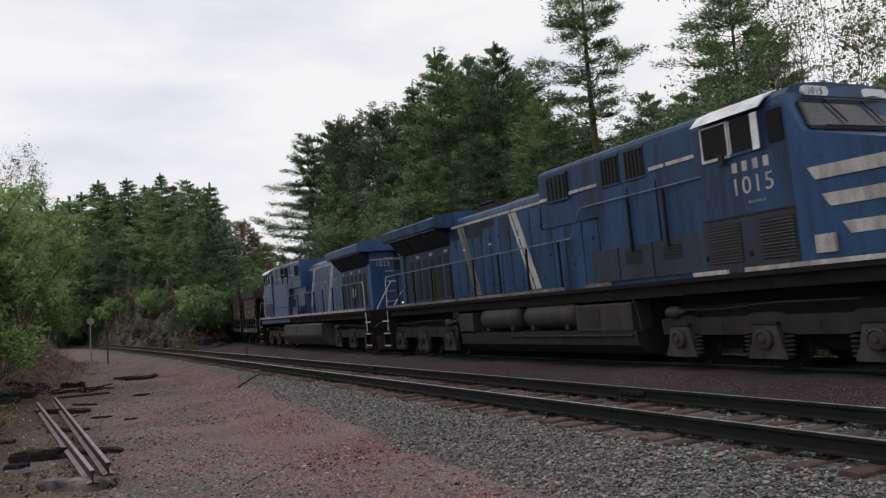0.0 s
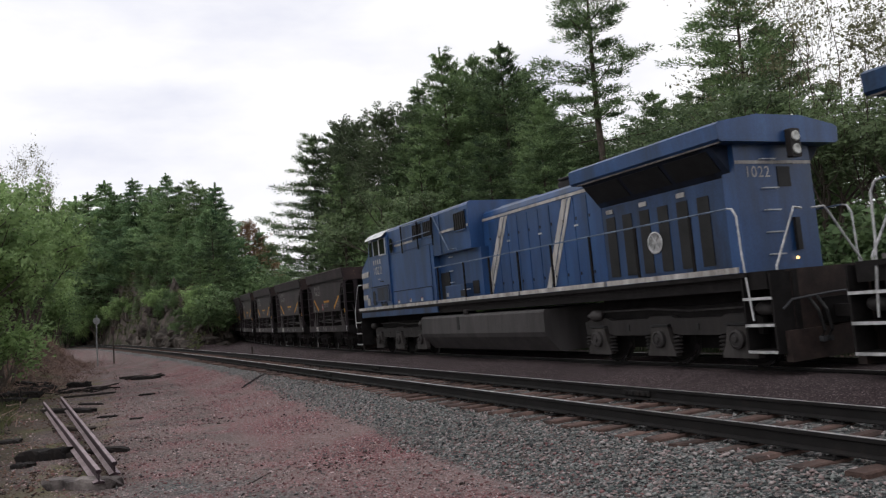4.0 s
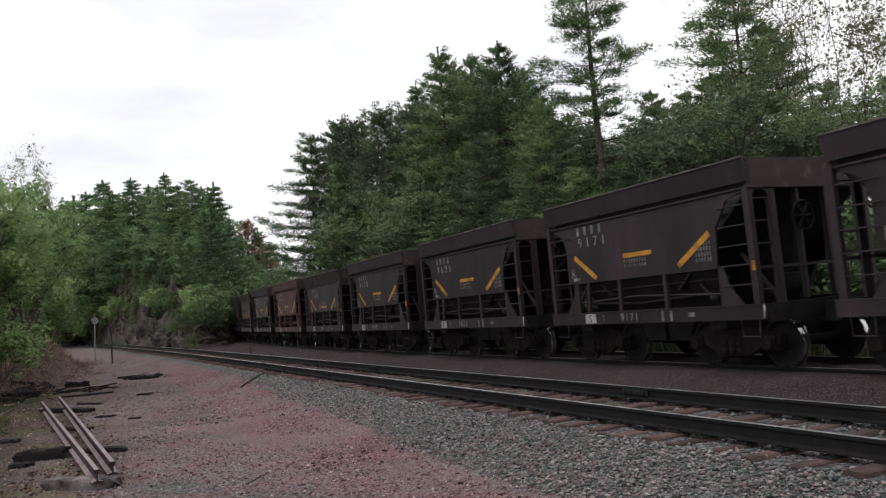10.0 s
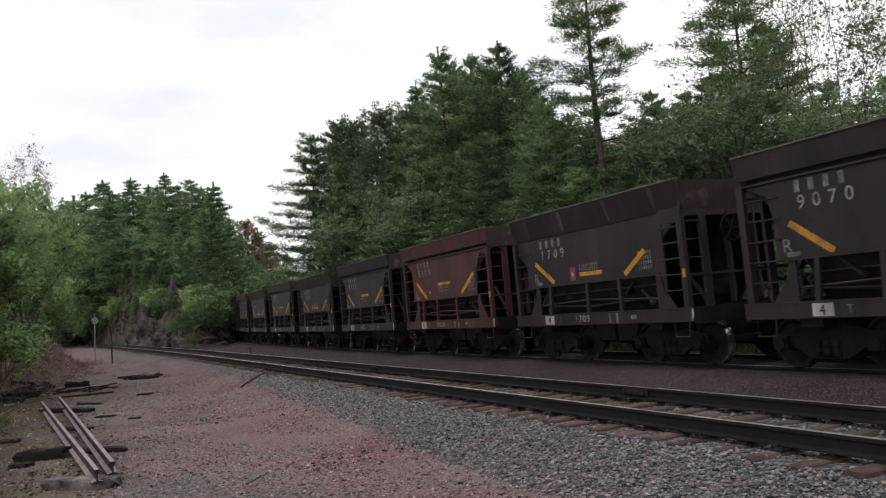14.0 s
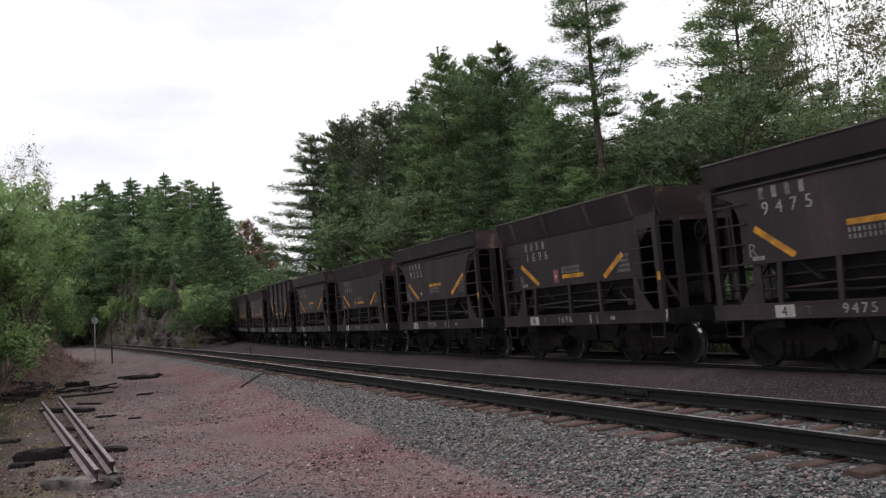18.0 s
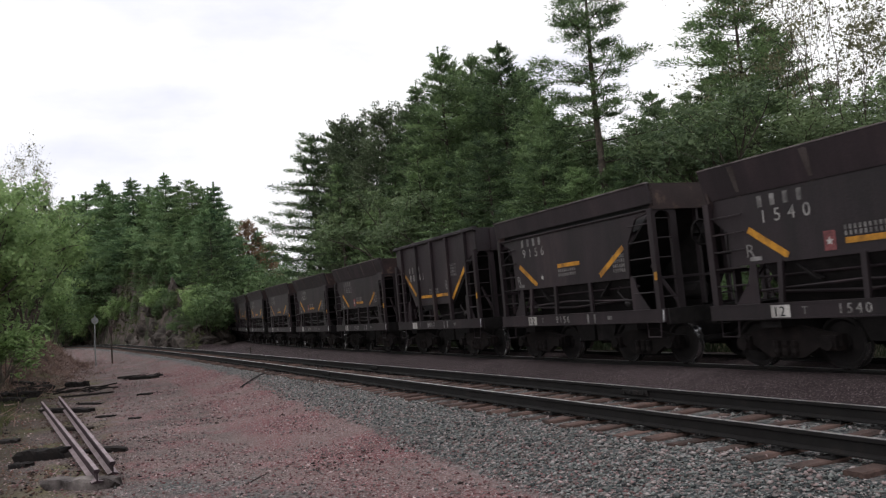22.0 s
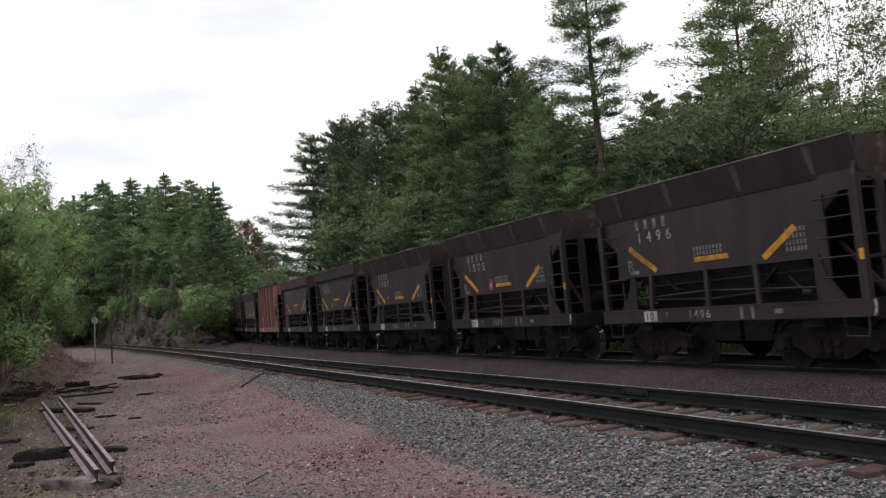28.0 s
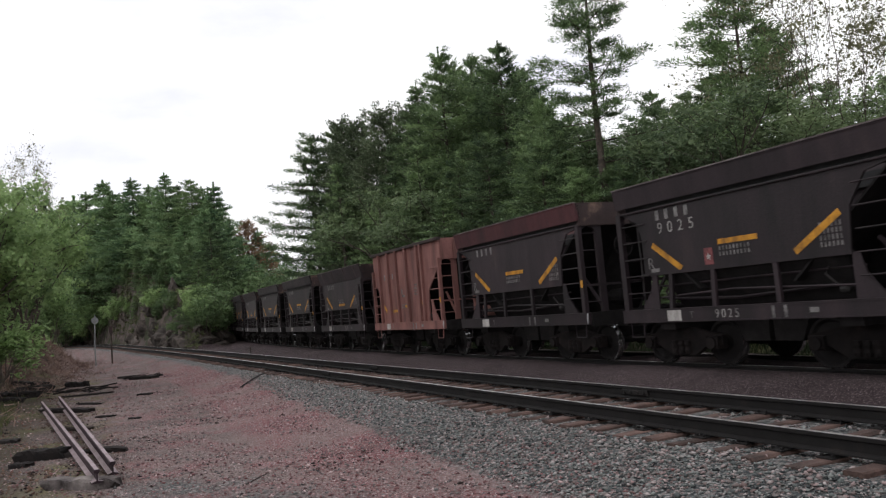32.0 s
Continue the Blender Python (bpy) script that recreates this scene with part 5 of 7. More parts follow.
        if leading:
            b.tube([(6.0, s * 1.44, 3.42), (2.40, s * 1.44, 3.43), (2.27, s * 1.44, 3.36), (1.97, s * 1.44, 2.88), (1.85, s * 1.44, 2.81), (-9.5, s * 1.44, 2.78)], 0.017, 6)
        else:
            b.tube([(2.8, s * 1.44, 2.78), (-9.5, s * 1.44, 2.78)], 0.017, 6)
        part("handrail", b, RAILBLUE, loco, "faded blue metal handrail")
        b = Build()
        b.tube([(-9.5, s * 1.44, 2.78), (-9.6, s * 1.44, 2.76), (-9.68, s * 1.44, 2.62), (-9.70, s * 1.44, 1.95), (-9.8, s * 1.44, 0.85)], 0.019, 6)
        part("step_handrail", b, SILVER, loco, "pale metal handrail by the steps")
        posts = [2.54] + [0.73 - 1.55 * k for k in range(7)] if not leading else [1.37 - 1.42 * k for k in range(8)]
        for x in posts:
            b = Build()
            b.box(x - 0.025, x + 0.025, s * 1.44 - 0.02, s * 1.44 + 0.02, 1.70, 2.78 if not leading or x < 2 else 3.36)
            part("stanchion", b, UNDER, loco)
        if leading:
            for x in (3.95, 5.0):
                b = Build()
                b.box(x - 0.025, x + 0.025, s * 1.44 - 0.02, s * 1.44 + 0.02, 2.3, 3.38)
                part("stanchion", b, UNDER, loco)
    if not leading:
        b = Build()
        b.tube([(6.40, S * 1.45, 3.94), (2.88, S * 1.45, 3.96)], 0.016, 5)
        b.tube([(5.35, S * 1.45, 4.43), (2.70, S * 1.45, 4.42), (2.55, S * 1.45, 4.36), (1.62, S * 1.45, 3.24), (1.08, S * 1.45, 3.23), (1.02, S * 1.44, 3.12)], 0.018, 6)
        part("grab_rail", b, RAILBLUE, loco, "faded blue grab rail")
        for x, z in ((2.72, 4.42), (3.9, 4.43), (5.3, 4.43)):
            box("rail_post", UNDER, loco, x, x + 0.03, 1.43, 0.02, 3.50, z)
    for s in (-1, 1):
        for e in (-1, 1):
            ex = C + 1.55 if e > 0 else -9.92
            for xx in (-0.30, 0.30):
                b = Build()
                b.box(ex + xx - 0.02, ex + xx + 0.02, s * 1.2 - 0.24, s * 1.2 + 0.24, 0.30, 1.62)
                part("step_side", b, UNDER, loco)
            for z in (0.32, 0.76, 1.20):
                b = Build()
                b.box(ex - 0.30, ex + 0.30, s * 1.2 - 0.24, s * 1.2 + 0.24, z, z + 0.03)
                tread = part("step_tread", b, GREYSTEEL, loco)
                bb = Build()
                bb.box(ex - 0.30, ex + 0.30, s * 1.448 - 0.01, s * 1.448 + 0.01, z - 0.012, z + 0.035)
                part("tread_edge", bb, SILVER, tread, "pale step edge")
            b = Build()
            if e < 0:
                b.tube([(-9.9, s * 0.12, 2.70), (-9.95, s * 0.38, 2.72), (-9.97, s * 0.45, 2.62), (-10.05, s * 1.05, 1.72), (-10.05, s * 1.05, 1.22), (-10.1, s * 0.95, 1.12), (-10.1, s * 0.15, 1.10)], 0.02, 6)
                part("end_rail", b, SILVER, loco, "pale metal end rail")
                continue
            b.tube([(ex - e * 0.3, s * 1.30, 2.70), (ex + e * 0.02, s * 1.34, 2.70), (ex + e * 0.06, s * 1.36, 2.62), (ex + e * 0.40, s * 1.42, 1.72), (ex + e * 0.42, s * 1.42, 1.10), (ex + e * 0.30, s * 1.44, 1.02)], 0.02, 6)
            part("step_rail", b, SILVER, loco, "pale metal step rail")
    for e in (-1, 1):
        k = C - 8.52 if e > 0 else 0.0
        b = Build()
        b.box(k + e * 10.2 - 0.04, k + e * 10.2 + 0.04, -1.0, 1.0, 0.62, 1.66)
        part("end_plate", b, UNDER if e > 0 else RUSTDARK, loco)
        b = Build()
        b.box(k + e * 10.55 - 0.35, k + e * 10.55 + 0.35, -0.12, 0.12, 0.80, 1.0)
        b.box(k + e * 10.92 - 0.13, k + e * 10.92 + 0.13, -0.2, 0.16, 0.74, 1.05, 0.04)
        part("coupler", b, UNDER, loco)
        for y in (-0.7, -0.5, 0.45, 0.65):
            b = Build()
            b.tube([(k + e * 10.24, y, 1.2), (k + e * 10.42, y, 0.95), (k + e * 10.45, y * 0.9, 0.62), (k + e * 10.36, y * 0.85, 0.5)], 0.028, 6)
            hose = part("air_hose", b, BLACK, loco)
            b = Build()
            b.box(k + e * 10.36 - 0.05, k + e * 10.36 + 0.05, y * 0.85 - 0.035, y * 0.85 + 0.035, 0.42, 0.51, 0.015)
            part("glad_hand", b, GREYPANEL, hose, "pale hose coupling")
        b = Build()
        b.tube([(k + e * 10.30, -1.30, 1.02), (k + e * 10.32, -1.10, 1.16), (k + e * 10.36, -0.15, 1.22), (k + e * 10.36, 0.15, 1.22), (k + e * 10.32, 1.10, 1.16), (k + e * 10.30, 1.30, 1.02)], 0.02, 6)
        part("uncoupling_lever", b, GREYPANEL, loco, "pale uncoupling lever across the end")
        b = Build()
        b.box(k + e * 10.27 - 0.04, k + e * 10.27 + 0.04, -0.34, 0.34, 0.70, 1.14, 0.02)
        part("draft_gear_box", b, UNDER, loco)
        for y in (-0.92, 0.92):
            b = Build()
            b.box(k + e * 10.25 - 0.02, k + e * 10.25 + 0.02, y - 0.06, y + 0.06, 0.64, 1.64)
            part("end_rib", b, UNDER, loco)
        b = Build()
        slab(b, [(k + e * 10.34, 0.16), (k + e * 10.30, 0.66), (k + e * 10.22, 0.66), (k + e * 10.20, 0.16)], -1.25, 1.25)
        part("snow_plough", b, RUSTDARK, loco)
    # ---- painted marks ----
    def letters(text, h, x, z, y):
        part("number", lettering(text, h), None, loco, "white road number", at=spin @ Matrix.Translation((x, -y, z)))
    b = Build()
    if leading:
        letters(number, 0.29, 6.66, 2.96, 1.43)
        stencil_bars(b, 6.72, 3.34, 4, 0.17, 0.17, 0.05, -1.426)
        stencil_bars(b, 7.0, 2.79, 8, 0.03, 0.04, 0.015, -1.426)
    else:
        letters(number, 0.29, -8.36, 2.96, 1.43)
        stencil_bars(b, -8.30, 3.34, 4, 0.17, 0.17, 0.05, -1.426)
        stencil_bars(b, -7.95, 2.76, 8, 0.03, 0.04, 0.015, -1.426)
    tagged(part("reporting_mark", b, WHITE, loco, "white letter bars", at=spin), kind="stuff")
    for xt, xb in (((-4.66, -3.84), (-1.60, -0.70)) if leading else ((-1.17, 0.02), (-4.23, -3.20))):
        for off, w in ((0.0, 0.13), (0.18, 0.20)) if not leading else (((0.0, 0.23), (0.28, 0.10)) if xt < -3 else ((0.0, 0.11), (0.17, 0.24))):
            b = Build()
            slab(b, [(xt + off, 3.86), (xt + off + w, 3.86), (xb + off + w, 1.78), (xb + off, 1.78)], S * 0.927 - 0.006, S * 0.927 + 0.006)
            part("slash_stripe", b, DUSTWHITE if leading and xt < -3 else WHITE, loco, "slanting white stripe")
    b = Build()
    b.lathe([(0.03, 0.0), (0.03, -0.02)], (-9.34, -S * 0.30, 1.86), "x", 10)
    part("step_lamp", b, AMBER if not leading else LENS, loco, "small lamp by the steps")
    return loco


def glow_material(name, colour, strength):
    m = bpy.data.materials.new(name)
    m.use_nodes = True
    bsdf = m.node_tree.nodes["Principled BSDF"]
    bsdf.inputs["Base Color"].default_value = (*colour, 1)
    bsdf.inputs["Emission Color"].default_value = (*colour, 1)
    bsdf.inputs["Emission Strength"].default_value = strength
    return m


TRUCKDUST = material("dust_coated_cast_steel", (0.050, 0.045, 0.044), 0.75, 0.0, (0.022, 0.019, 0.018), (0.085, 0.076, 0.072), 3, 40, 0.2, 0, True)
RAILBLUE = material("faded_rail_paint", (0.11, 0.15, 0.22), 0.45, 0.0, (0.05, 0.07, 0.11), (0.24, 0.28, 0.34), 3, 40, 0.05)
TANKDARK = material("sooty_grey_tank", (0.040, 0.036, 0.036), 0.65, 0.0, (0.02, 0.018, 0.018), (0.058, 0.052, 0.05), 2, 40, 0.1, 0, True)
GRIMEBLUE = material("grime_coated_blue_paint", (0.026, 0.034, 0.052), 0.6, 0.0, (0.021, 0.021, 0.024), (0.022, 0.050, 0.125), 1.6, 26, 0.08, 0, True)
# near-black blue: soot on the hood panels, painted shade on the radiator intake
SHADEBLUE = material("soot_and_shade_blue", (0.013, 0.020, 0.040), 0.7, 0.0, (0.009, 0.010, 0.014), (0.018, 0.034, 0.07), 2, 30, 0.1, 0, True)
AMBER = glow_material("lit_amber_lamp", (1.0, 0.55, 0.2), 3.0)
BLUE_LEAD = material("sooty_blue_paint", (0.0145, 0.0525, 0.1330), 0.48, 0.0, (0.0076, 0.0160, 0.0340), (0.0238, 0.0800, 0.1880), 2.0, 24, 0.06, 0.0, True, 0.3)
LOW_LEAD = material("dull_dark_blue_paint", (0.020, 0.036, 0.080), 0.55, 0.0, (0.013, 0.016, 0.026), (0.032, 0.055, 0.115), 1.6, 24, 0.08, 0.0, True)
DUSTWHITE = material("grimy_white_paint", (0.17, 0.155, 0.15), 0.7, 0.0, (0.07, 0.062, 0.06), (0.30, 0.28, 0.265), 3, 30, 0.08, 0, True)
AWNING = material("clean_white_panel", (0.72, 0.73, 0.75), 0.5, 0.0, (0.5, 0.5, 0.51), None, 3, 30, 0.04)
GREYPANEL = material("grey_dusty_panel", (0.060, 0.062, 0.070), 0.65, 0.0, (0.032, 0.032, 0.035), (0.085, 0.088, 0.097), 2, 30, 0.1, 0, True)
LENS = material("clear_lamp_glass", (0.55, 0.55, 0.52), 0.15, 0.0, (0.4, 0.4, 0.38), None, 6, 30, 0.0, 0, False, 0.6)
SHIELD = material("windshield_glass", (0.05, 0.055, 0.06), 0.06, 0.0, (0.03, 0.032, 0.035), (0.08, 0.085, 0.09), 2, 30, 0.0, 0, False, 0.35)

# road number, tally number, kind, and what sets it apart
ROSTER = [("9621", "5", "lip", "placard"), ("9171", "5", "lip", ""), ("9625", "5", "lip", ""), ("9070", "4", "lip", ""), ("1709", "4", "flare", "placard"), ("9509", "8", "redlip", "star"),
          ("9475", "4", "lip", ""), ("1696", "4", "flare", "placard"), ("9225", "11", "lip", "star"), ("1540", "12", "flare", "placard"), ("9156", "12", "lip", "star"), ("8061", "", "rib", ""),
          ("1832", "8", "flare", "placard"), ("1854", "2", "flare", "placard"), ("1496", "10", "flare", ""), ("1575", "11", "flare", "placard"), ("1703", "3", "flare", "star"),
          ("9025", "", "lip", "placard"), ("", "", "redtop", ""), ("", "", "pinkrib", ""), ("", "", "flare", ""), ("", "", "lip", ""), ("", "", "lip", ""), ("", "", "flare", ""), ("", "", "lip", ""), ("", "", "flare", "")]

MASTERS = {"lip": lipped_car(ORE_BROWN, ORE_BROWN, ORE_BROWN), "redlip": lipped_car(ORE_RED, ORE_RED, ORE_RED), "redtop": lipped_car(ORE_BROWN, ORE_RED, ORE_BROWN),
           "flare": flared_car(ORE_BROWN), "rib": ribbed_car(ORE_BROWN), "pinkrib": ribbed_car(ORE_PINK, True)}
LABELS = {"lip": "dark brown steel ore car with a raised box collar", "redlip": "oxide red steel ore car with a raised box collar", "redtop": "dark brown ore car with a rusty red collar",
          "flare": "dark brown steel ore car with a flared gusseted top", "rib": "tall dark brown ore car with upright side ribs", "pinkrib": "tall faded pink-red ore car with upright ribs"}
LIP_DL, LIP_DR = ((-2.12, 2.36), (-1.38, 1.85)), ((1.15, 1.90), (2.0, 2.42))
FL_DL, FL_DR = ((-2.2, 2.36), (-1.45, 1.86)), ((1.15, 1.86), (1.82, 2.30))
RB_DL, RB_DR = ((-2.3, 2.68), (-1.5, 1.98)), ((1.25, 1.75), (2.35, 2.72))

train = []   # (thing, its place along the line at 8 s)
for i, (number, tag, kind, mark) in enumerate(ROSTER):
    place = -14.9 - 7.54 * i if i < 4 else -37.53 - 7.44 * (i - 3)
    first = not any(r[2] == kind for r in ROSTER[:i])
    car = MASTERS[kind] if first else None
    if car is None:
        car = copy_thing(MASTERS[kind], Matrix.Identity(4))
    train.append((car, place))
for (car, place), (number, tag, kind, mark) in zip(train, ROSTER):
    tagged(car, LABELS[kind] + (" numbered " + number if number else ""), "ore car", CARS)
    if kind == "rib":
        signs(car, number, tag, 2.46, RB_DL, RB_DR, [(-1.1, -0.1, 1.9), (0.1, 1.05, 1.9)], -1.405, grid=(1.24, 2.42), big=(0.78, 2.12), split=True)
    elif kind == "pinkrib":
        signs(car, number, tag, 2.40, ((-2.15, 1.74), (-1.92, 1.52)), ((1.08, 1.52), (1.52, 1.86)), [(-1.32, -0.72, 1.52), (-0.12, 0.22, 1.66)], -1.405, grid=(0.78, 2.0), big=(-0.42, 2.05))
    elif kind == "flare":
        signs(car, number, tag, 2.44, FL_DL, FL_DR, [(-0.42, 0.4, 1.98)], -1.385, mark == "star", mark == "placard")
    else:
        signs(car, number, tag, 2.56, LIP_DL, LIP_DR, [(-0.43, 0.44, 2.24)], -1.424, mark == "star", mark == "placard")

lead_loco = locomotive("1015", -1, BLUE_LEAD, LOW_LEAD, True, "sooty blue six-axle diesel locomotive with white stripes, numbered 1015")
second_loco = locomotive("1022", 1, BLUE, BLUEDULL, False, "blue diesel locomotive with white stripes running backwards, numbered 1022")


# ================= trees and plants =================
def tufts(rng, at, out_dir, n, length, width, up=0.35):
    """n thin blades round each point, leaning the way out_dir says."""
    p = np.repeat(at, n, axis=0)
    d = np.repeat(out_dir, n, axis=0) * 0.75 + rng.normal(0, 0.5, (len(p), 3))
    d[:, 2] += up
    d /= np.linalg.norm(d, axis=1, keepdims=True) + 1e-9
    side = np.cross(d, rng.normal(0, 0.55, d.shape) + np.array([0, 0, 1.0]))
    side /= np.linalg.norm(side, axis=1, keepdims=True) + 1e-9
    ln = length * rng.uniform(0.6, 1.25, (len(p), 1))
    start = p + rng.normal(0, length * 0.22, p.shape)
    v = np.stack([start - side * width / 2, start + side * width / 2, start + d * ln], 1).reshape(-1, 3)
    return v, np.arange(len(v)).reshape(-1, 3)


def unit(a):
    return a / (np.linalg.norm(a, axis=1, keepdims=True) + 1e-9)


def faced(v, k, lean):
    """Turns each blade or leaf of k corners the way its clump swells; gives faces and soft normals."""
    q = v.reshape(-1, k, 3)
    flat = np.cross(q[:, 1] - q[:, 0], q[:, 2] - q[:, 0])
    back = (flat * lean).sum(1) < 0
    q[back] = q[back][:, ::-1]
    return q.reshape(-1, 3), np.arange(len(v)).reshape(-1, k), np.repeat(lean, k, axis=0)


def needle_pads(rng, at, out_dir, radius, n, length, width):
    """Round each point a flattened pad of n needle blades that bristle outwards and up."""
    p = np.repeat(at, n, axis=0)
    o = np.repeat(out_dir, n, axis=0)
    r = np.repeat(radius, n)[:, None]
    ball = unit(rng.normal(0, 1, p.shape)) * rng.uniform(0, 1, (len(p), 1)) ** 0.45
    start = p + ball * r * np.array([0.75, 0.75, 0.42]) + o * r * rng.uniform(-0.9, 0.9, (len(p), 1))
    d = unit(ball * np.array([0.9, 0.9, 0.6]) + o * 0.7 + rng.normal(0, 0.3, p.shape) + np.array([0, 0, 0.22]))
    side = unit(np.cross(d, rng.normal(0, 0.8, d.shape) + np.array([0, 0, 1.0])))
    ln = length * rng.uniform(0.55, 1.3, (len(p), 1)) * np.clip(0.3 + 1.8 * r, 0.3, 1.0)
    v = np.stack([start - side * width / 2, start + side * width / 2, start + d * ln], 1).reshape(-1, 3)
    lean = unit(ball * np.array([0.7, 0.7, 0.9]) + o * 0.55 + np.array([0, 0, 0.45]) + rng.normal(0, 0.18, p.shape))
    return faced(v, 3, lean)


def leaves(rng, at, n, spread, size, tall=0.95, wide=1.5):
    """n small leaves round each point, thickest at the twig, with a few broad ones inside."""
    q = rng.normal(0, 1, (len(at) * n, 3))
    far = rng.uniform(0, 1, (len(q), 1)) ** 0.6
    q *= far / np.linalg.norm(q, axis=1, keepdims=True)
    p = np.repeat(at, n, axis=0) + q * spread * np.array([wide, wide, tall])
    a = rng.normal(0, 1, p.shape)
    a[:, 2] *= 0.6
    a = unit(a)
    b = unit(np.cross(a, rng.normal(0, 1, p.shape)))
    s = size * rng.uniform(0.6, 1.3, (len(p), 1)) * np.where(far < 0.35, 1.9, 1.0)
    v = np.stack([p - a * s * 0.5, p + b * s * 0.33, p + a * s * 0.6, p - b * s * 0.33], 1).reshape(-1, 3)
    middle = at.mean(0) * np.array([1, 1, 0.9])
    lean = unit(q * 0.8 + unit(p - middle) * 0.55 + np.array([0, 0, 0.35]) + rng.normal(0, 0.28, p.shape))
    return faced(v, 4, lean)


def limb(verts, faces, path, r0, r1, n=5):
    """A tapering branch along a path."""
    path = np.asarray(path, float)
    base = len(verts)
    for k, p in enumerate(path):
        d = path[min(k + 1, len(path) - 1)] - path[max(k - 1, 0)]
        d /= np.linalg.norm(d) + 1e-9
        a = np.cross(d, (0.31, 0.9, 0.2) if abs(d[2]) > 0.8 else (0, 0, 1.0))
        a /= np.linalg.norm(a) + 1e-9
        b = np.cross(d, a)
        r = r0 + (r1 - r0) * k / (len(path) - 1)
        for i in range(n):
            t = 2 * math.pi * i / n
            verts.append(p + r * (math.cos(t) * a + math.sin(t) * b))
    for k in range(len(path) - 1):
        for i in range(n):
            faces.append((base + k * n + i, base + k * n + (i + 1) % n, base + (k + 1) * n + (i + 1) % n, base + (k + 1) * n + i))


def tree_thing(name, wood, wood_mat, crown, crown_mat):
    t = empty(name)
    part("trunk", raw("trunk", wood[0], wood[1], wood_mat, True), None, t)
    me = raw("crown", crown[0], crown[1], crown_mat)
    me.polygons.foreach_set("use_smooth", [True] * len(me.polygons))
    me.normals_split_custom_set_from_vertices(crown[2])
    part("crown", me, None, t)
    return t


def pine(seed, h, reach, bare, whorls, per, thin=1.0, droop=0.0, taper=0.8, blade=0.3, width=0.06, blades=20, full=1.0, pad=1.0, climb=0.0, puff=0.34, uneven=0.35, shoot=2.6, name="pine_tree", mat=None, wood_mat=None):
    """A conifer: whorls of level boughs on a straight trunk, each bough hung with flat pads of needles, rising shoots at the top."""
    rng = np.random.default_rng(seed)
    wv, wf, at, dirs, size = [], [], [], [], []
    bend = rng.normal(0, 0.12, 2)

    def stem(u):
        return np.array([bend[0] * math.sin(u * 3), bend[1] * math.sin(u * 2.3), u * h])
    limb(wv, wf, [stem(u) for u in np.linspace(0, 1, 9)], 0.0115 * h, 0.015, 7)
    lop = rng.uniform(0, 6.28)
    for k in range(whorls):
        u0 = bare + (0.95 - bare) * (k / (whorls - 1)) ** 0.9
        swell = rng.uniform(0.78, 1.14)
        for j in range(per):
            if rng.uniform() > thin:
                continue
            u = min(u0 + rng.uniform(-0.25, 0.25) / whorls, 0.985)
            az = 6.283 * (j + rng.uniform(-0.4, 0.4)) / per + k * 2.4
            prof = min((1 - u) ** taper, 0.62 + 0.38 * (1 - u)) * (1 + 0.16 * math.sin(az + lop))
            if u < bare + 0.10:
                prof *= 0.75
            ln = reach * prof * swell * rng.uniform(1 - uneven * 1.3, 1 + uneven * 0.4) * (1.0 if u < 0.84 else rng.uniform(0.6, 1.0)) + 0.10
            lift = rng.uniform(-0.06, 0.10) + shoot * max(0, u - 0.74) + climb - droop * (1 - u)
            o = np.array([math.cos(az), math.sin(az), 0.0])
            s = np.array([-o[1], o[0], 0.0])
            base = stem(u)

            def along(w):
                return base + o * ln * w + np.array([0, 0, ln * (lift * w + 0.12 * w * w - droop * 0.4 * w * w)])
            limb(wv, wf, [along(w) for w in (0, 0.45, 0.92)], 0.010 + 0.010 * ln, 0.006, 3)
            m = int((2.6 + 2.8 * ln) * full) + (u > 0.7)
            for w in rng.uniform(0.08, 1.0, m) ** 0.75:
                fan = ((1.05 - w) * ln * 0.44 + 0.12) * pad
                q = rng.uniform(-1, 1)
                at.append(along(w) + s * fan * q + np.array([0, 0, rng.uniform(-0.06, 0.14)]))
                dirs.append(unit((o + s * q * 0.55 + np.array([0, 0, lift + 0.2 * w]))[None])[0] * 0.95)
                size.append(puff * rng.uniform(0.6, 1.2) * min(1.0, 0.2 + ln / 2.0))
    for w in np.linspace(0.0, 0.075, 9):
        at.append(stem(1 - w))
        dirs.append(np.array([0, 0, 1.0]))
        size.append(0.04 + 1.5 * w * puff)
    crown = needle_pads(rng, np.array(at), np.array(dirs), np.array(size), blades, blade, width)
    return tree_thing(name, (wv, wf), wood_mat or BARK, crown, mat or PINE)


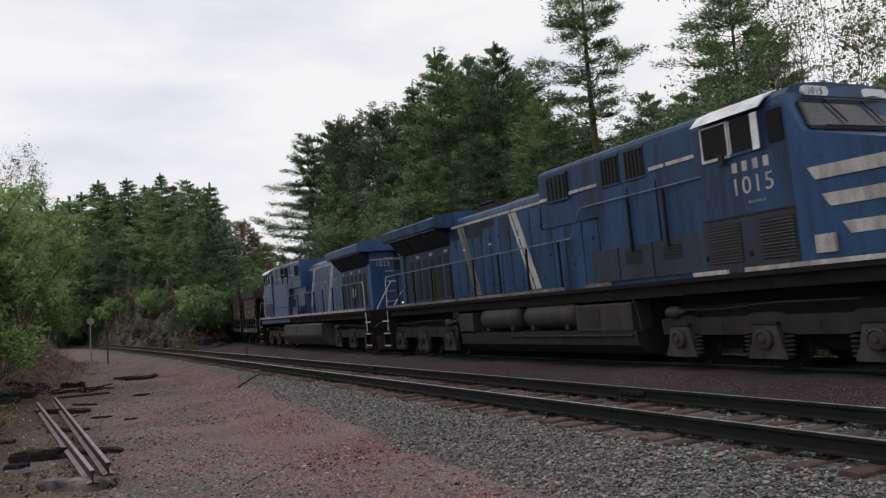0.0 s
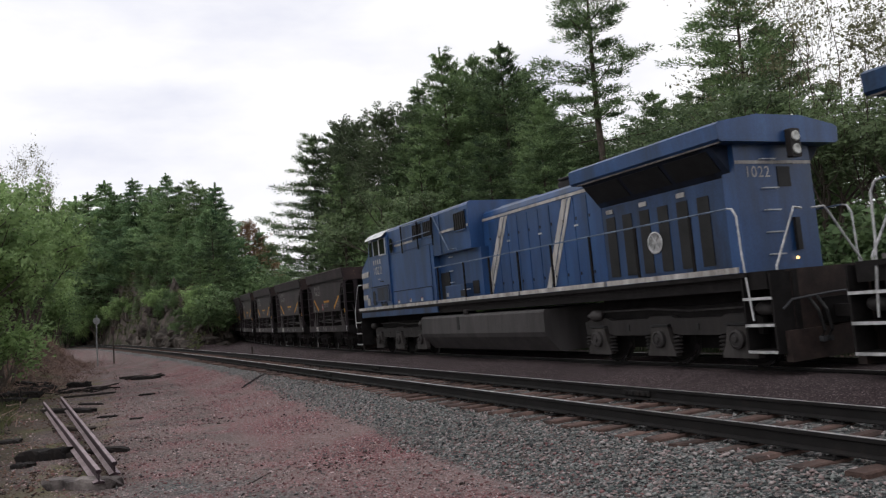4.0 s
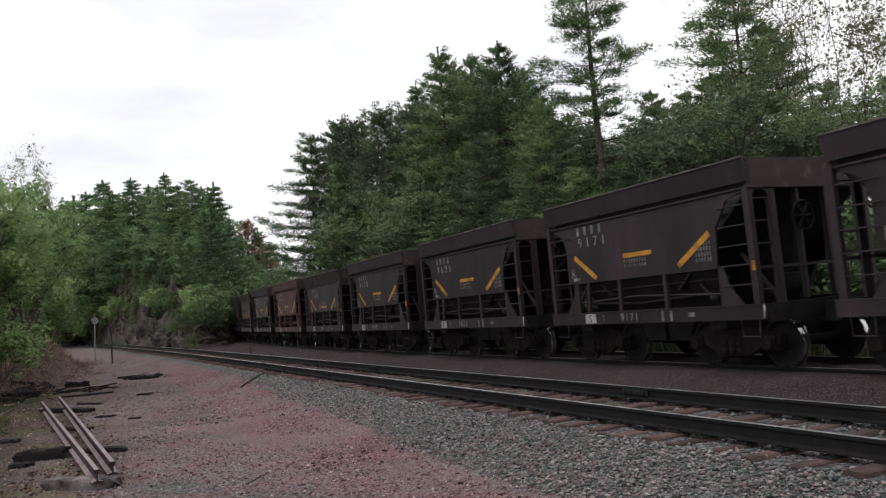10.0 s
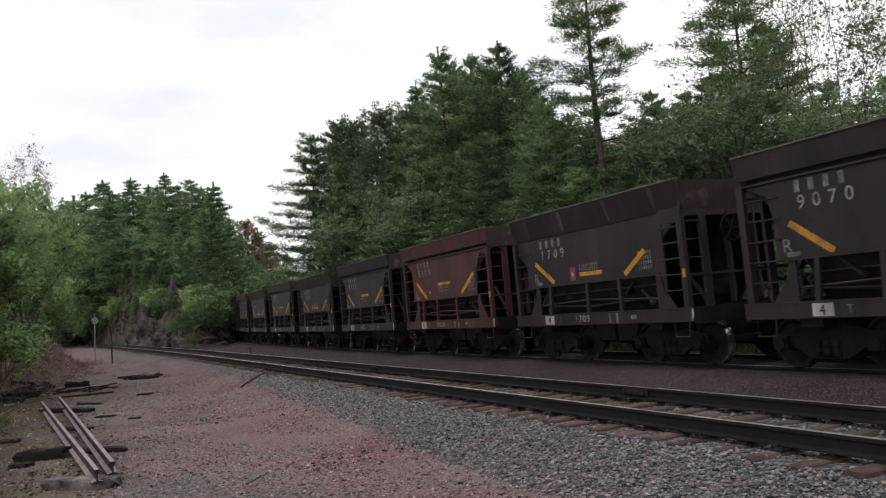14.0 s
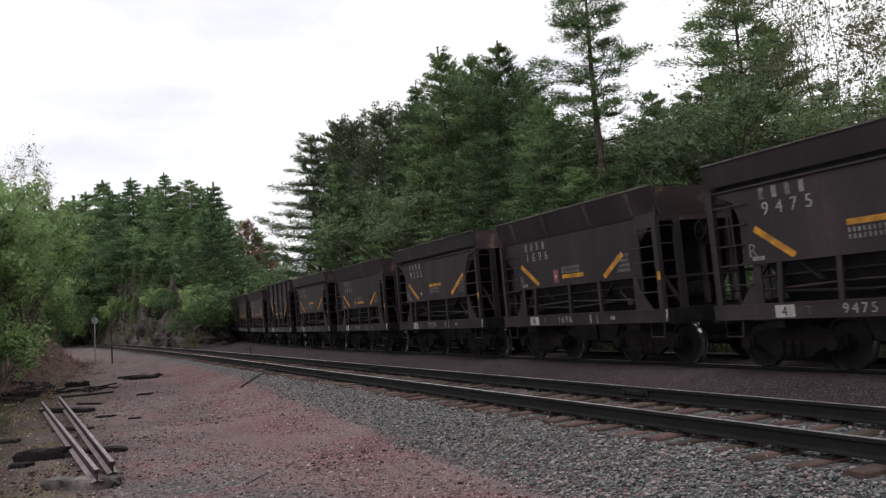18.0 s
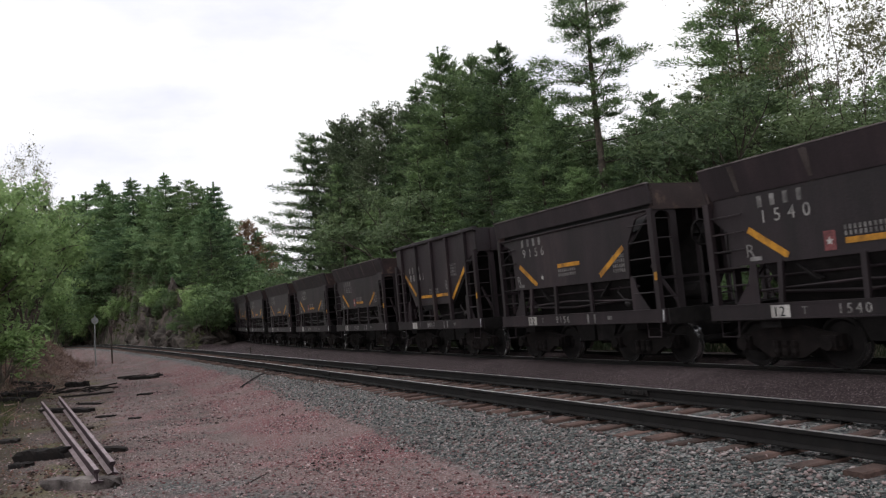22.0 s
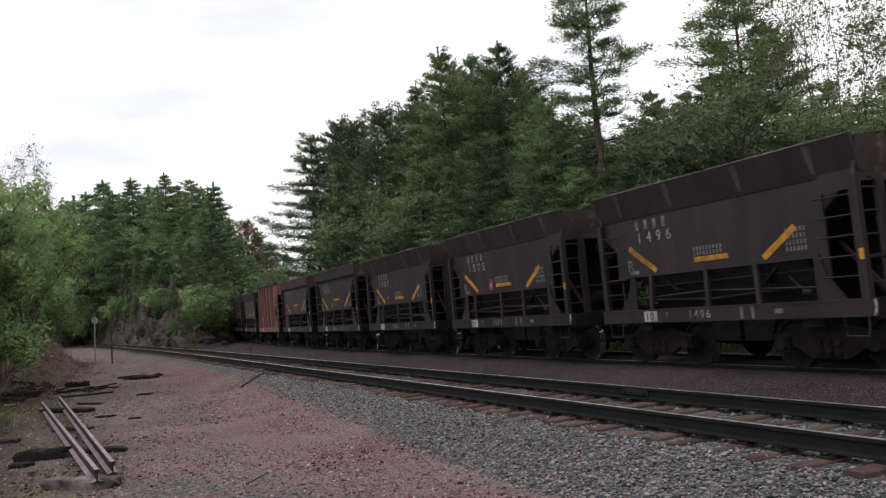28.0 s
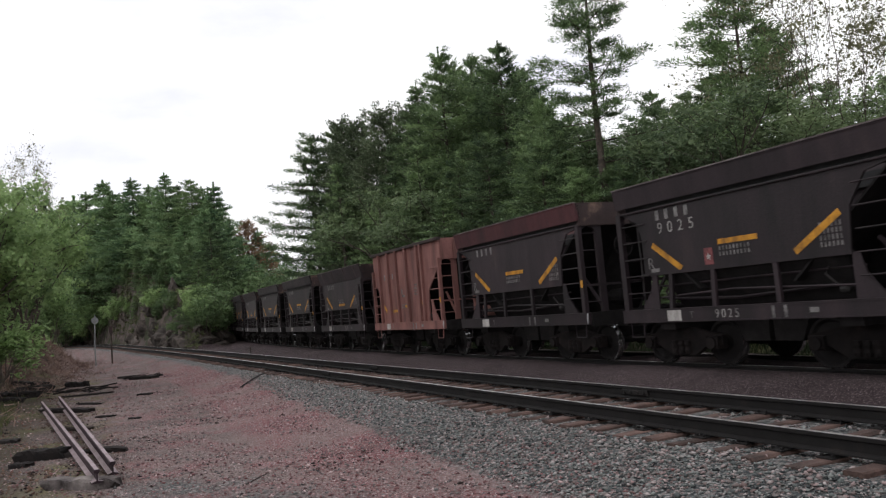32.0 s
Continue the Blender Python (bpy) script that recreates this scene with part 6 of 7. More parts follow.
def broadleaf(seed, h, spread, stems, splits, clumps, leaf, per, mat, wood_mat, base_frac=0.25, name="broadleaf_tree", puff=0.42, slim=1.0, thick=1.0, tall=0.95, wide=1.3):
    """A deciduous tree: stems that fork again and again, leaves in loose clumps at the twigs."""
    rng = np.random.default_rng(seed)
    wv, wf, tips = [], [], []

    def grow(p, d, ln, r, level):
        d = d / np.linalg.norm(d)
        mid = p + d * ln * 0.5 + rng.normal(0, 0.04 * ln, 3)
        end = p + d * ln + rng.normal(0, 0.05 * ln, 3)
        limb(wv, wf, [p, mid, end], r, r * 0.6, 6 if level == 0 else 4)
        if level >= splits:
            for _ in range(clumps):
                tips.append(p + (end - p) * rng.uniform(0.25, 1.1) + rng.normal(0, 0.12 * ln + 0.1, 3))
            return
        for _ in range(3 if level else 4):
            nd = d * (1.0 if level else 1.1) + rng.normal(0, 0.48, 3) * np.array([slim, slim, 0.6]) + np.array([0, 0, 0.16])
            grow(p + (end - p) * rng.uniform(0.55, 1.0), nd, ln * rng.uniform(0.55, 0.78), r * 0.55, level + 1)
    for k in range(stems):
        az = rng.uniform(0, 2 * math.pi)
        lean = rng.uniform(0.02, spread)
        grow(np.array([math.cos(az), math.sin(az), 0]) * 0.15 * (stems > 1), np.array([math.cos(az) * lean, math.sin(az) * lean, 1.0]), h * rng.uniform(0.36, 0.46), (0.010 * h + 0.02) * thick, 0)
    tips = np.array(tips)
    k = h / max(tips[:, 2].max(), 0.1)
    tips[:, 2] *= k
    wv = [np.array([v[0], v[1], v[2] * k]) for v in wv]
    tips = tips[tips[:, 2] > h * base_frac * rng.uniform(0.6, 1.2, len(tips))]
    return tree_thing(name, (wv, wf), wood_mat, leaves(rng, tips, per, puff, leaf, tall, wide), mat)


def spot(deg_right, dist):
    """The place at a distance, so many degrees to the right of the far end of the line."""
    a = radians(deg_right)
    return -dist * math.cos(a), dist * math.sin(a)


WOODS = "trees of the wood behind the line"
HILL = "conifers on the rocky hill"
KINDS = {
    "pine_a": pine(1, 18.0, 5.3, 0.05, 23, 6, taper=0.66, blade=0.22, width=0.07, blades=28, full=1.35, puff=0.46),
    "pine_b": pine(2, 18.0, 5.4, 0.05, 22, 6, taper=0.62, blade=0.22, width=0.07, blades=28, full=1.35, puff=0.46),
    "pine_tall": pine(3, 20.0, 4.5, 0.22, 16, 5, 0.86, taper=0.34, blade=0.18, width=0.055, blades=50, full=1.5, pad=0.9, puff=0.42, uneven=0.6),
    "pine_layer": pine(5, 18.0, 6.4, 0.04, 16, 6, taper=0.66, blade=0.22, width=0.07, blades=30, full=1.5, puff=0.48),
    "pine_c": pine(4, 12.0, 4.2, 0.04, 17, 5, taper=0.85, blade=0.25, width=0.09, blades=19, puff=0.46),
    "spruce_a": pine(6, 12.0, 4.3, 0.03, 25, 5, droop=0.03, taper=0.92, blade=0.26, width=0.10, blades=18, puff=0.44, uneven=0.25, shoot=0.8, name="spruce_tree", mat=SPRUCE),
    "spruce_b": pine(7, 10.0, 4.0, 0.03, 22, 5, droop=0.0, taper=0.88, blade=0.26, width=0.10, blades=18, puff=0.44, uneven=0.25, shoot=0.8, name="spruce_tree", mat=SPRUCE),
    "young": pine(8, 5.0, 1.7, 0.03, 14, 5, taper=0.8, blade=0.22, width=0.08, blades=16, full=1.3, puff=0.32, name="young_pine", mat=LEAF),
    "birch": pine(11, 16.0, 4.0, 0.06, 26, 6, taper=0.45, blade=0.15, width=0.12, blades=30, full=0.95, pad=1.25, climb=0.35, puff=0.50, name="birch_tree", mat=BIRCHLEAF, wood_mat=BIRCHBARK),
    "rusty": pine(17, 9.0, 3.0, 0.06, 20, 5, taper=0.55, blade=0.16, width=0.11, blades=16, pad=1.2, climb=0.3, puff=0.42, name="rusty_tree", mat=REDLEAF),
    "maple": broadleaf(12, 12.0, 0.35, 2, 3, 5, 0.125, 36, MAPLELEAF, BARK, 0.05, "broadleaf_tree", 0.50, 1.0, 0.8, 0.9, 1.5),
    "airy": broadleaf(13, 14.0, 0.22, 2, 3, 6, 0.088, 10, SHADELEAF, BARK, 0.12, "broadleaf_tree", 0.34, 0.9, 0.25, 1.0, 1.3),
    "bush": broadleaf(14, 7.5, 0.55, 6, 2, 7, 0.13, 34, BUSHLEAF, BARK, 0.02, "leafy_bush", 0.40, 1.0, 0.7, 1.0, 1.3),
    "bush_b": broadleaf(15, 5.0, 0.7, 6, 2, 5, 0.12, 24, BUSHLEAF, BARK, 0.0, "leafy_bush", 0.33, 1.0, 0.7, 1.0, 1.3),
    "shrub": broadleaf(16, 3.2, 0.9, 8, 1, 8, 0.14, 12, LEAF, BARK, 0.0, "shrub", 0.32, 1.0, 0.7),
}
HEIGHT = {"pine_a": 18, "pine_b": 18, "pine_tall": 20, "pine_layer": 18, "pine_c": 12, "spruce_a": 12, "spruce_b": 10, "young": 5, "birch": 16, "rusty": 9, "maple": 12, "airy": 14, "bush": 7.5, "bush_b": 5, "shrub": 3.2}
WORDS = {"pine_a": ("dense dark green white pine with level boughs", "pine tree"), "pine_b": ("full dark green white pine behind the train", "pine tree"),
         "pine_tall": ("tall sparse white pine, sky between its boughs", "pine tree"), "pine_layer": ("dark pine with long layered level boughs", "pine tree"),
         "pine_c": ("medium green pine in the wood", "pine tree"), "spruce_a": ("slim dark green spruce with a pointed top", "spruce tree"), "spruce_b": ("dark green spruce on the rocky slope", "spruce tree"),
         "young": ("young light green pine on the rock", "young pine"), "birch": ("light green birch with thin white stems", "birch tree"), "rusty": ("small tree with rust-brown leaves on the hill", "broadleaf tree"), "maple": ("green broadleaf tree at the wood's edge", "broadleaf tree"),
         "airy": ("thin broadleaf tree with sparse dull leaves", "broadleaf tree"), "bush": ("tall bright green leafy bush beside the clearing", "bush"), "bush_b": ("bright green leafy bush by the clearing", "bush"),
         "shrub": ("low green shrub beside the rails", "shrub")}
_used = set()


def plant(kind, deg, dist, steep, turn=0.0, group=WOODS, wide=1.0, sink=0.15):
    """Stands a tree of that kind on the ground, so tall that its top rises steeply enough over the clearing (steep below 1), or of that height in metres."""
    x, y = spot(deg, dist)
    height = EYE[2] + steep * dist - ground_z(x, y) + sink if steep < 1 else steep
    k = height / HEIGHT[kind]
    wide *= 1.0 if k > 0.95 else min(1.35, (1 / k) ** 0.5)
    m = Matrix.Translation((x, y, ground_z(x, y) - sink)) @ Matrix.Rotation(radians(turn), 4, "Z") @ Matrix.Diagonal((k * wide, k * wide, k, 1))
    if kind in _used:
        t = copy_thing(KINDS[kind], m)
        t.matrix_basis = m
    else:
        _used.add(kind)
        t = KINDS[kind]
        t.matrix_basis = m
        KINDS[kind] = t
    return tagged(t, WORDS[kind][0], WORDS[kind][1], group)


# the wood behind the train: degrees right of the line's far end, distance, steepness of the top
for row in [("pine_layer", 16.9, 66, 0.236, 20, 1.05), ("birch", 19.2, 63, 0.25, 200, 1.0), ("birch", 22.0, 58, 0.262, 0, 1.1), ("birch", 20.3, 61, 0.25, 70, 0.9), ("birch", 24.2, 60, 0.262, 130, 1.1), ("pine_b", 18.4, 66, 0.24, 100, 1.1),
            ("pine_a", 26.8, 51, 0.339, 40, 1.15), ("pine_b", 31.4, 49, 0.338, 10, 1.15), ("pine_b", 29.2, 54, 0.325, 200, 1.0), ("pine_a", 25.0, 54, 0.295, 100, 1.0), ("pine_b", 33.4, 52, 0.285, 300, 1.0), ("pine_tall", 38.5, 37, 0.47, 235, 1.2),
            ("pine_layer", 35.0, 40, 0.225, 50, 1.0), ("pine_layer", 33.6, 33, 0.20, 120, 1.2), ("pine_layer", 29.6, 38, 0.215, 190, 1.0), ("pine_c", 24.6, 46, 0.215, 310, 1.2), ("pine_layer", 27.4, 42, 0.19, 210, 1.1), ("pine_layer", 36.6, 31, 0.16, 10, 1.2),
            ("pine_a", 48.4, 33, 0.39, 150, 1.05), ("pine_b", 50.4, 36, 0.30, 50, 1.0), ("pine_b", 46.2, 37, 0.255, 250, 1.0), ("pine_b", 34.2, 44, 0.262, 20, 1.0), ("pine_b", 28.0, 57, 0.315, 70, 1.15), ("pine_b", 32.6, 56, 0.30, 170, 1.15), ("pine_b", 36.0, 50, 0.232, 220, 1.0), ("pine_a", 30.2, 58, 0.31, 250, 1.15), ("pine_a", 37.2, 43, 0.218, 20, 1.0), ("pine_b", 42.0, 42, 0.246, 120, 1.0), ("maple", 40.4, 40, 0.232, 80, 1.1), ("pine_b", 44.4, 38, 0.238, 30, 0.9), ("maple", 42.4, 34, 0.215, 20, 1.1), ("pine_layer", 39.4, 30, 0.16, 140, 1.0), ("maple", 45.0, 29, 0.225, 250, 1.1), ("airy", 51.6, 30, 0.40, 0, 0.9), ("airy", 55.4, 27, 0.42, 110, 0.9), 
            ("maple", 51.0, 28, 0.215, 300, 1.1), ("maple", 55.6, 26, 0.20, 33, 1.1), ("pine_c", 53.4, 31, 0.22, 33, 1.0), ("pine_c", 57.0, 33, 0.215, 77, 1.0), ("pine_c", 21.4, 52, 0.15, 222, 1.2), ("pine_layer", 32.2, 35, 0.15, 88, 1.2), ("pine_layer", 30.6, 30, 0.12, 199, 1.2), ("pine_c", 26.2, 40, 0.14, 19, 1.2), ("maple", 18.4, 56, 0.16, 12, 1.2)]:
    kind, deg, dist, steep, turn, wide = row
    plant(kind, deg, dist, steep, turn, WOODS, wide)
rng_w = random.Random(5)
for k in range(13):
    deg = 16.5 + 43 * (k + rng_w.uniform(0, 1)) / 13
    plant(rng_w.choice(["pine_c", "maple", "pine_c", "pine_c"]), deg, rng_w.uniform(54, 66) - 0.42 * deg, rng_w.uniform(0.15, 0.20), rng_w.uniform(0, 360), WOODS, 1.2)
for k in range(14):
    deg = 13.5 + 46 * (k + rng_w.uniform(0.2, 0.8)) / 14
    y = train_y(-40) + rng_w.uniform(5.0, 6.5)
    dist = y / math.sin(radians(deg))
    plant(rng_w.choice(["shrub", "shrub", "shrub"]), deg, dist, rng_w.uniform(2.2, 3.4), rng_w.uniform(0, 360), "shrubs beside the train's track", 1.2)

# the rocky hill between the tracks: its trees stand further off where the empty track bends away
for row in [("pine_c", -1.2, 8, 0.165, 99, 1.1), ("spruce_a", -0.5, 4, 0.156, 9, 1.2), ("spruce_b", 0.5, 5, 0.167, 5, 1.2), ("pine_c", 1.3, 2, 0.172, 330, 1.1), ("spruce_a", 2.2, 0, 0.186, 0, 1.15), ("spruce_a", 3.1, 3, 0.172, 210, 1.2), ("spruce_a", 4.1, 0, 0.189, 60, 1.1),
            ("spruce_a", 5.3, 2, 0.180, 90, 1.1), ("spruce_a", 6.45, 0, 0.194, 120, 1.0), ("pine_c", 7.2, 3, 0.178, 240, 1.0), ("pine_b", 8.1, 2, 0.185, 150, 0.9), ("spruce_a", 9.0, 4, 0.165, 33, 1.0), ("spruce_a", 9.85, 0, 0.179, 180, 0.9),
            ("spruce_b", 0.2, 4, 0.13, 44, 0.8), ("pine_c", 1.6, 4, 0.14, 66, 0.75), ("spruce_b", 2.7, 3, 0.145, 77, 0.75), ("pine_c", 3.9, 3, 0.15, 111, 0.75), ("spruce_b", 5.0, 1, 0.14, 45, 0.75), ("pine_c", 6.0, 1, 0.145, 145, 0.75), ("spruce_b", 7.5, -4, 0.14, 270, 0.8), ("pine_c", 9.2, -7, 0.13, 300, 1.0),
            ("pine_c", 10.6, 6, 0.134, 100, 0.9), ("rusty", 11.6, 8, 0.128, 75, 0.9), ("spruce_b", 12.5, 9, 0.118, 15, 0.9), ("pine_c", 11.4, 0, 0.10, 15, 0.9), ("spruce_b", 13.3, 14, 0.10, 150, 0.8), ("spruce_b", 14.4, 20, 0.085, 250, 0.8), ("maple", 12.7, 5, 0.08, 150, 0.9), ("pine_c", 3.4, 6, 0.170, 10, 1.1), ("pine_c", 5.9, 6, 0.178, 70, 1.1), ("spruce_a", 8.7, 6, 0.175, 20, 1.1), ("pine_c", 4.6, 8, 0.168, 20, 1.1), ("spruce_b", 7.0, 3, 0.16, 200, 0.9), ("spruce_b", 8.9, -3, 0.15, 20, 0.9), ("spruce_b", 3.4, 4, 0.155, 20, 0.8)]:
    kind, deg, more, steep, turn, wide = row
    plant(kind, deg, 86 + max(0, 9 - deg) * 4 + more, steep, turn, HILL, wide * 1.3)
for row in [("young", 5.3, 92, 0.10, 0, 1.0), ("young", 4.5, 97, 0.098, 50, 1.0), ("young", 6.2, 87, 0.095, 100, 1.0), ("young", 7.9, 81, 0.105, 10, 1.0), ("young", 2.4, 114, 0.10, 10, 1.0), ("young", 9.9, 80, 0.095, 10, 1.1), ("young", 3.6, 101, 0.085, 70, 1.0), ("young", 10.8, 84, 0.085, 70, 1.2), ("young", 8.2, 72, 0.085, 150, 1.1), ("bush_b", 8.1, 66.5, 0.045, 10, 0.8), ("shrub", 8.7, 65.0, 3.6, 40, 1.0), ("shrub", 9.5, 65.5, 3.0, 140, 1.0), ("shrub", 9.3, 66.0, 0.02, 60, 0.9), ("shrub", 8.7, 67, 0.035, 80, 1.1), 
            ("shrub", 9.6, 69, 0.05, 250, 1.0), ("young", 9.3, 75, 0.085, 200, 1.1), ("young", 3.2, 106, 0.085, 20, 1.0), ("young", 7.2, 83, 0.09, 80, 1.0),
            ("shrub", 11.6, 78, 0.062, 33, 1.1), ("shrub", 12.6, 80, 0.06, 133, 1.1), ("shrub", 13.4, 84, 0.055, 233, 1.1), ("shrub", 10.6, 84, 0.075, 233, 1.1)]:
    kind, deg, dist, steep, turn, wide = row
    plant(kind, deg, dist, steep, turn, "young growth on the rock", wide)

# ledges and blocks that stand out of the rock face
ROCKFACE = material("dark_brown_rock", (0.0800, 0.0656, 0.0576), 0.9, 0.0, (0.0224, 0.0192, 0.0160), (0.1920, 0.1600, 0.1440), 2.2, 14, 1.0, 0.35)


def ledge(seed, w, d, h):
    """A broken block of rock: a rough lump cut by a few flat cracks."""
    rng = random.Random(seed)
    bm = bmesh.new()
    bmesh.ops.create_icosphere(bm, subdivisions=3, radius=1.0)
    cuts = [(Vector((rng.uniform(-1, 1), rng.uniform(-1, 1), rng.uniform(-0.6, 1))).normalized(), rng.uniform(0.55, 0.85)) for _ in range(9)]
    for v in bm.verts:
        for n_, c in cuts:
            over = v.co.dot(n_) - c
            if over > 0:
                v.co -= n_ * over * 0.92
        v.co *= 1 + 0.22 * noise.noise(v.co * 2.3 + Vector((seed, 0, 0))) + 0.20 * noise.noise(v.co * 6 + Vector((seed, 3, 0)))
        v.co = Vector((v.co.x * w, v.co.y * d, v.co.z * h))
    me = bpy.data.meshes.new("rock_ledge")
    bm.to_mesh(me)
    bm.free()
    me.materials.append(ROCKFACE)
    return me


rng_r = random.Random(77)
for k in range(40):
    lx = -63.4 - 28 * (k / 39) ** 1.3 + rng_r.uniform(-0.8, 0.8)
    ly = near_y(lx) + rng_r.uniform(2.1, 4.8)
    rock = tagged(new("rock_ledge", ledge(k, rng_r.uniform(0.5, 1.6), rng_r.uniform(0.5, 1.2), rng_r.uniform(0.4, 1.3))), "dark brown broken rock ledge in the hillside", "rock", "ledges of the rocky hill")
    rock.matrix_basis = pose(lx, ly, ground_z(lx, ly) - 0.45, rng_r.uniform(-15, 15), rng_r.uniform(-15, 15), rng_r.uniform(0, 360))

# low growth over the rock
for k in range(12):
    deg = 2.6 + 7.4 * (k + rng_w.uniform(0, 1)) / 12
    dist = 79 + max(0, 8.2 - deg) * 5.5 + rng_w.uniform(2, 9)
    plant(rng_w.choice(["shrub", "shrub", "young"]), deg, dist, rng_w.uniform(1.6, 3.0), rng_w.uniform(0, 360), "young growth on the rock", 1.1)

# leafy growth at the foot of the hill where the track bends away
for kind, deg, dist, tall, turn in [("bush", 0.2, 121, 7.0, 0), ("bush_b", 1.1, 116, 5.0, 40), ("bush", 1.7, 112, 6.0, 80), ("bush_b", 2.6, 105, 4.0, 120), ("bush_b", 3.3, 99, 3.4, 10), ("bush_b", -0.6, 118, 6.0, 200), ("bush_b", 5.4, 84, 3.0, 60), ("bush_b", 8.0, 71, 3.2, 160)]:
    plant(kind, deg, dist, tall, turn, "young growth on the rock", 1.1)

# small growth rooted in the cracks of the rock face
for k in range(22):
    gx_ = -66.5 - 34 * (k / 21) ** 1.1 + rng_w.uniform(-1, 1)
    gy_ = near_y(gx_) + rng_w.uniform(2.4, 4.4)
    tall = rng_w.choice([1.0, 1.3, 1.8, 2.6])
    plant("young" if tall > 2.2 else "shrub", math.degrees(math.atan2(gy_, -gx_)), math.hypot(gx_, gy_), max(tall, 1.01), rng_w.uniform(0, 360), "young growth on the rock", 0.9)

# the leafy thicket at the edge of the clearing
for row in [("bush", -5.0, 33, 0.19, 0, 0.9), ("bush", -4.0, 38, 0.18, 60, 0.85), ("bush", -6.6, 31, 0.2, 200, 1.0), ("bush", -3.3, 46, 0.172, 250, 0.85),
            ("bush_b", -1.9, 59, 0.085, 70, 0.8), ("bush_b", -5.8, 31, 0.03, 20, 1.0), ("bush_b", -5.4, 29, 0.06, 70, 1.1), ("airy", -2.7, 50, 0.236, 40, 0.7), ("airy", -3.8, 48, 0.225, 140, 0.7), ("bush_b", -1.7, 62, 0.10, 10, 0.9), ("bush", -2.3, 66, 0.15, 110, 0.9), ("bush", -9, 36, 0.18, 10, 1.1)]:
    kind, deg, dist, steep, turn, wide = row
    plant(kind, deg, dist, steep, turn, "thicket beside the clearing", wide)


# ================= on the ground =================
def scatter(name, label, n, seed, box, size, keep, mat, category):
    """Many loose stones, each a dented eight-sided lump, lying on the ground."""
    rng = np.random.default_rng(seed)
    x = rng.uniform(box[0], box[1], n * 3)
    # more of them towards the near end
    x = x[rng.uniform(0, 1, len(x)) < np.clip(9.0 / (-x + 1.0), 0.12, 1.0)][:n]
    y = rng.uniform(box[2], box[3], len(x))
    ok = np.array([keep(a, b) for a, b in zip(x, y)])
    x, y = x[ok], y[ok]
    z = np.array([ground_z(a, b) for a, b in zip(x, y)])
    r = rng.uniform(size[0], size[1], len(x)) * rng.choice([0.7, 1.0, 1.35], len(x))
    ring = np.array([(1.25, 0, 0.1), (0, 0.8, -0.1), (-1.1, 0, 0), (0, -0.9, 0.15), (0.2, 0.1, 0.62), (0, 0, -0.5)])
    v = ring[None] * rng.uniform(0.55, 1.15, (len(x), 6, 1)) + rng.normal(0, 0.16, (len(x), 6, 3))
    turn = rng.uniform(0, 6.28, len(x))
    c, s = np.cos(turn)[:, None], np.sin(turn)[:, None]
    v = np.stack([v[..., 0] * c - v[..., 1] * s, v[..., 0] * s + v[..., 1] * c, v[..., 2]], -1) * r[:, None, None]
    v += np.stack([x, y, z + r * 0.25], 1)[:, None]
    tri = np.array([(0, 1, 4), (1, 2, 4), (2, 3, 4), (3, 0, 4), (1, 0, 5), (2, 1, 5), (3, 2, 5), (0, 3, 5)])
    f = (np.arange(len(x))[:, None, None] * 6 + tri[None]).reshape(-1, 3)
    return tagged(new(name, raw(name, v.reshape(-1, 3), f, mat)), label, category, kind="stuff")


def stone_material(name, stops):
    """Each stone its own shade."""
    m = material(name, stops[1], 0.9, 0, None, None, 8, 60, 0.3)
    n, l = m.node_tree.nodes, m.node_tree.links
    g = n.new("ShaderNodeNewGeometry")
    r = n.new("ShaderNodeValToRGB")
    r.color_ramp.elements[0].color, r.color_ramp.elements[1].color = (*stops[0], 1), (*stops[-1], 1)
    for k, c in enumerate(stops[1:-1]):
        e = r.color_ramp.elements.new((k + 1) / (len(stops) - 1))
        e.color = (*c, 1)
    l.new(g.outputs["Random Per Island"], r.inputs["Fac"])
    l.new(r.outputs["Color"], n["Principled BSDF"].inputs["Base Color"])
    return m


STONE_GREY = stone_material("grey_ballast_stone", ((0.018, 0.020, 0.022), (0.070, 0.079, 0.079), (0.125, 0.143, 0.137), (0.170, 0.118, 0.113), (0.185, 0.198, 0.19), (0.235, 0.245, 0.235), (0.28, 0.20, 0.195), (0.40, 0.37, 0.36)))
STONE_RED = stone_material("reddish_gravel_stone", ((0.035, 0.022, 0.025), (0.165, 0.078, 0.078), (0.235, 0.120, 0.120), (0.09, 0.087, 0.09), (0.17, 0.165, 0.163), (0.30, 0.20, 0.197), (0.52, 0.41, 0.40)))


def on_shoulder(x, y):
    d = y - near_y(x)
    edge = toe(x) - 0.1 + 0.5 * noise.noise((x * 0.5, y * 0.5, 0.0))
    if abs(d) < 1.24:
        return not 0.69 < abs(d) < 0.82 and noise.noise((x * 3.1, y * 3.1, 2.0)) > 0.12
    return edge < d < 1.5


scatter("ballast_stones", "loose grey crushed ballast stones beside the rails", 56000, 3, (-30, -3.2, 2.6, 9.0), (0.013, 0.030), on_shoulder, STONE_GREY, "ballast")
scatter("gravel_stones", "reddish pebbles strewn over the clearing", 27000, 4, (-36, -6, -3.0, 5.4), (0.010, 0.026), lambda x, y: noise.noise((x * 0.5, y * 0.5, 8.0)) > -0.25, STONE_RED, "gravel")


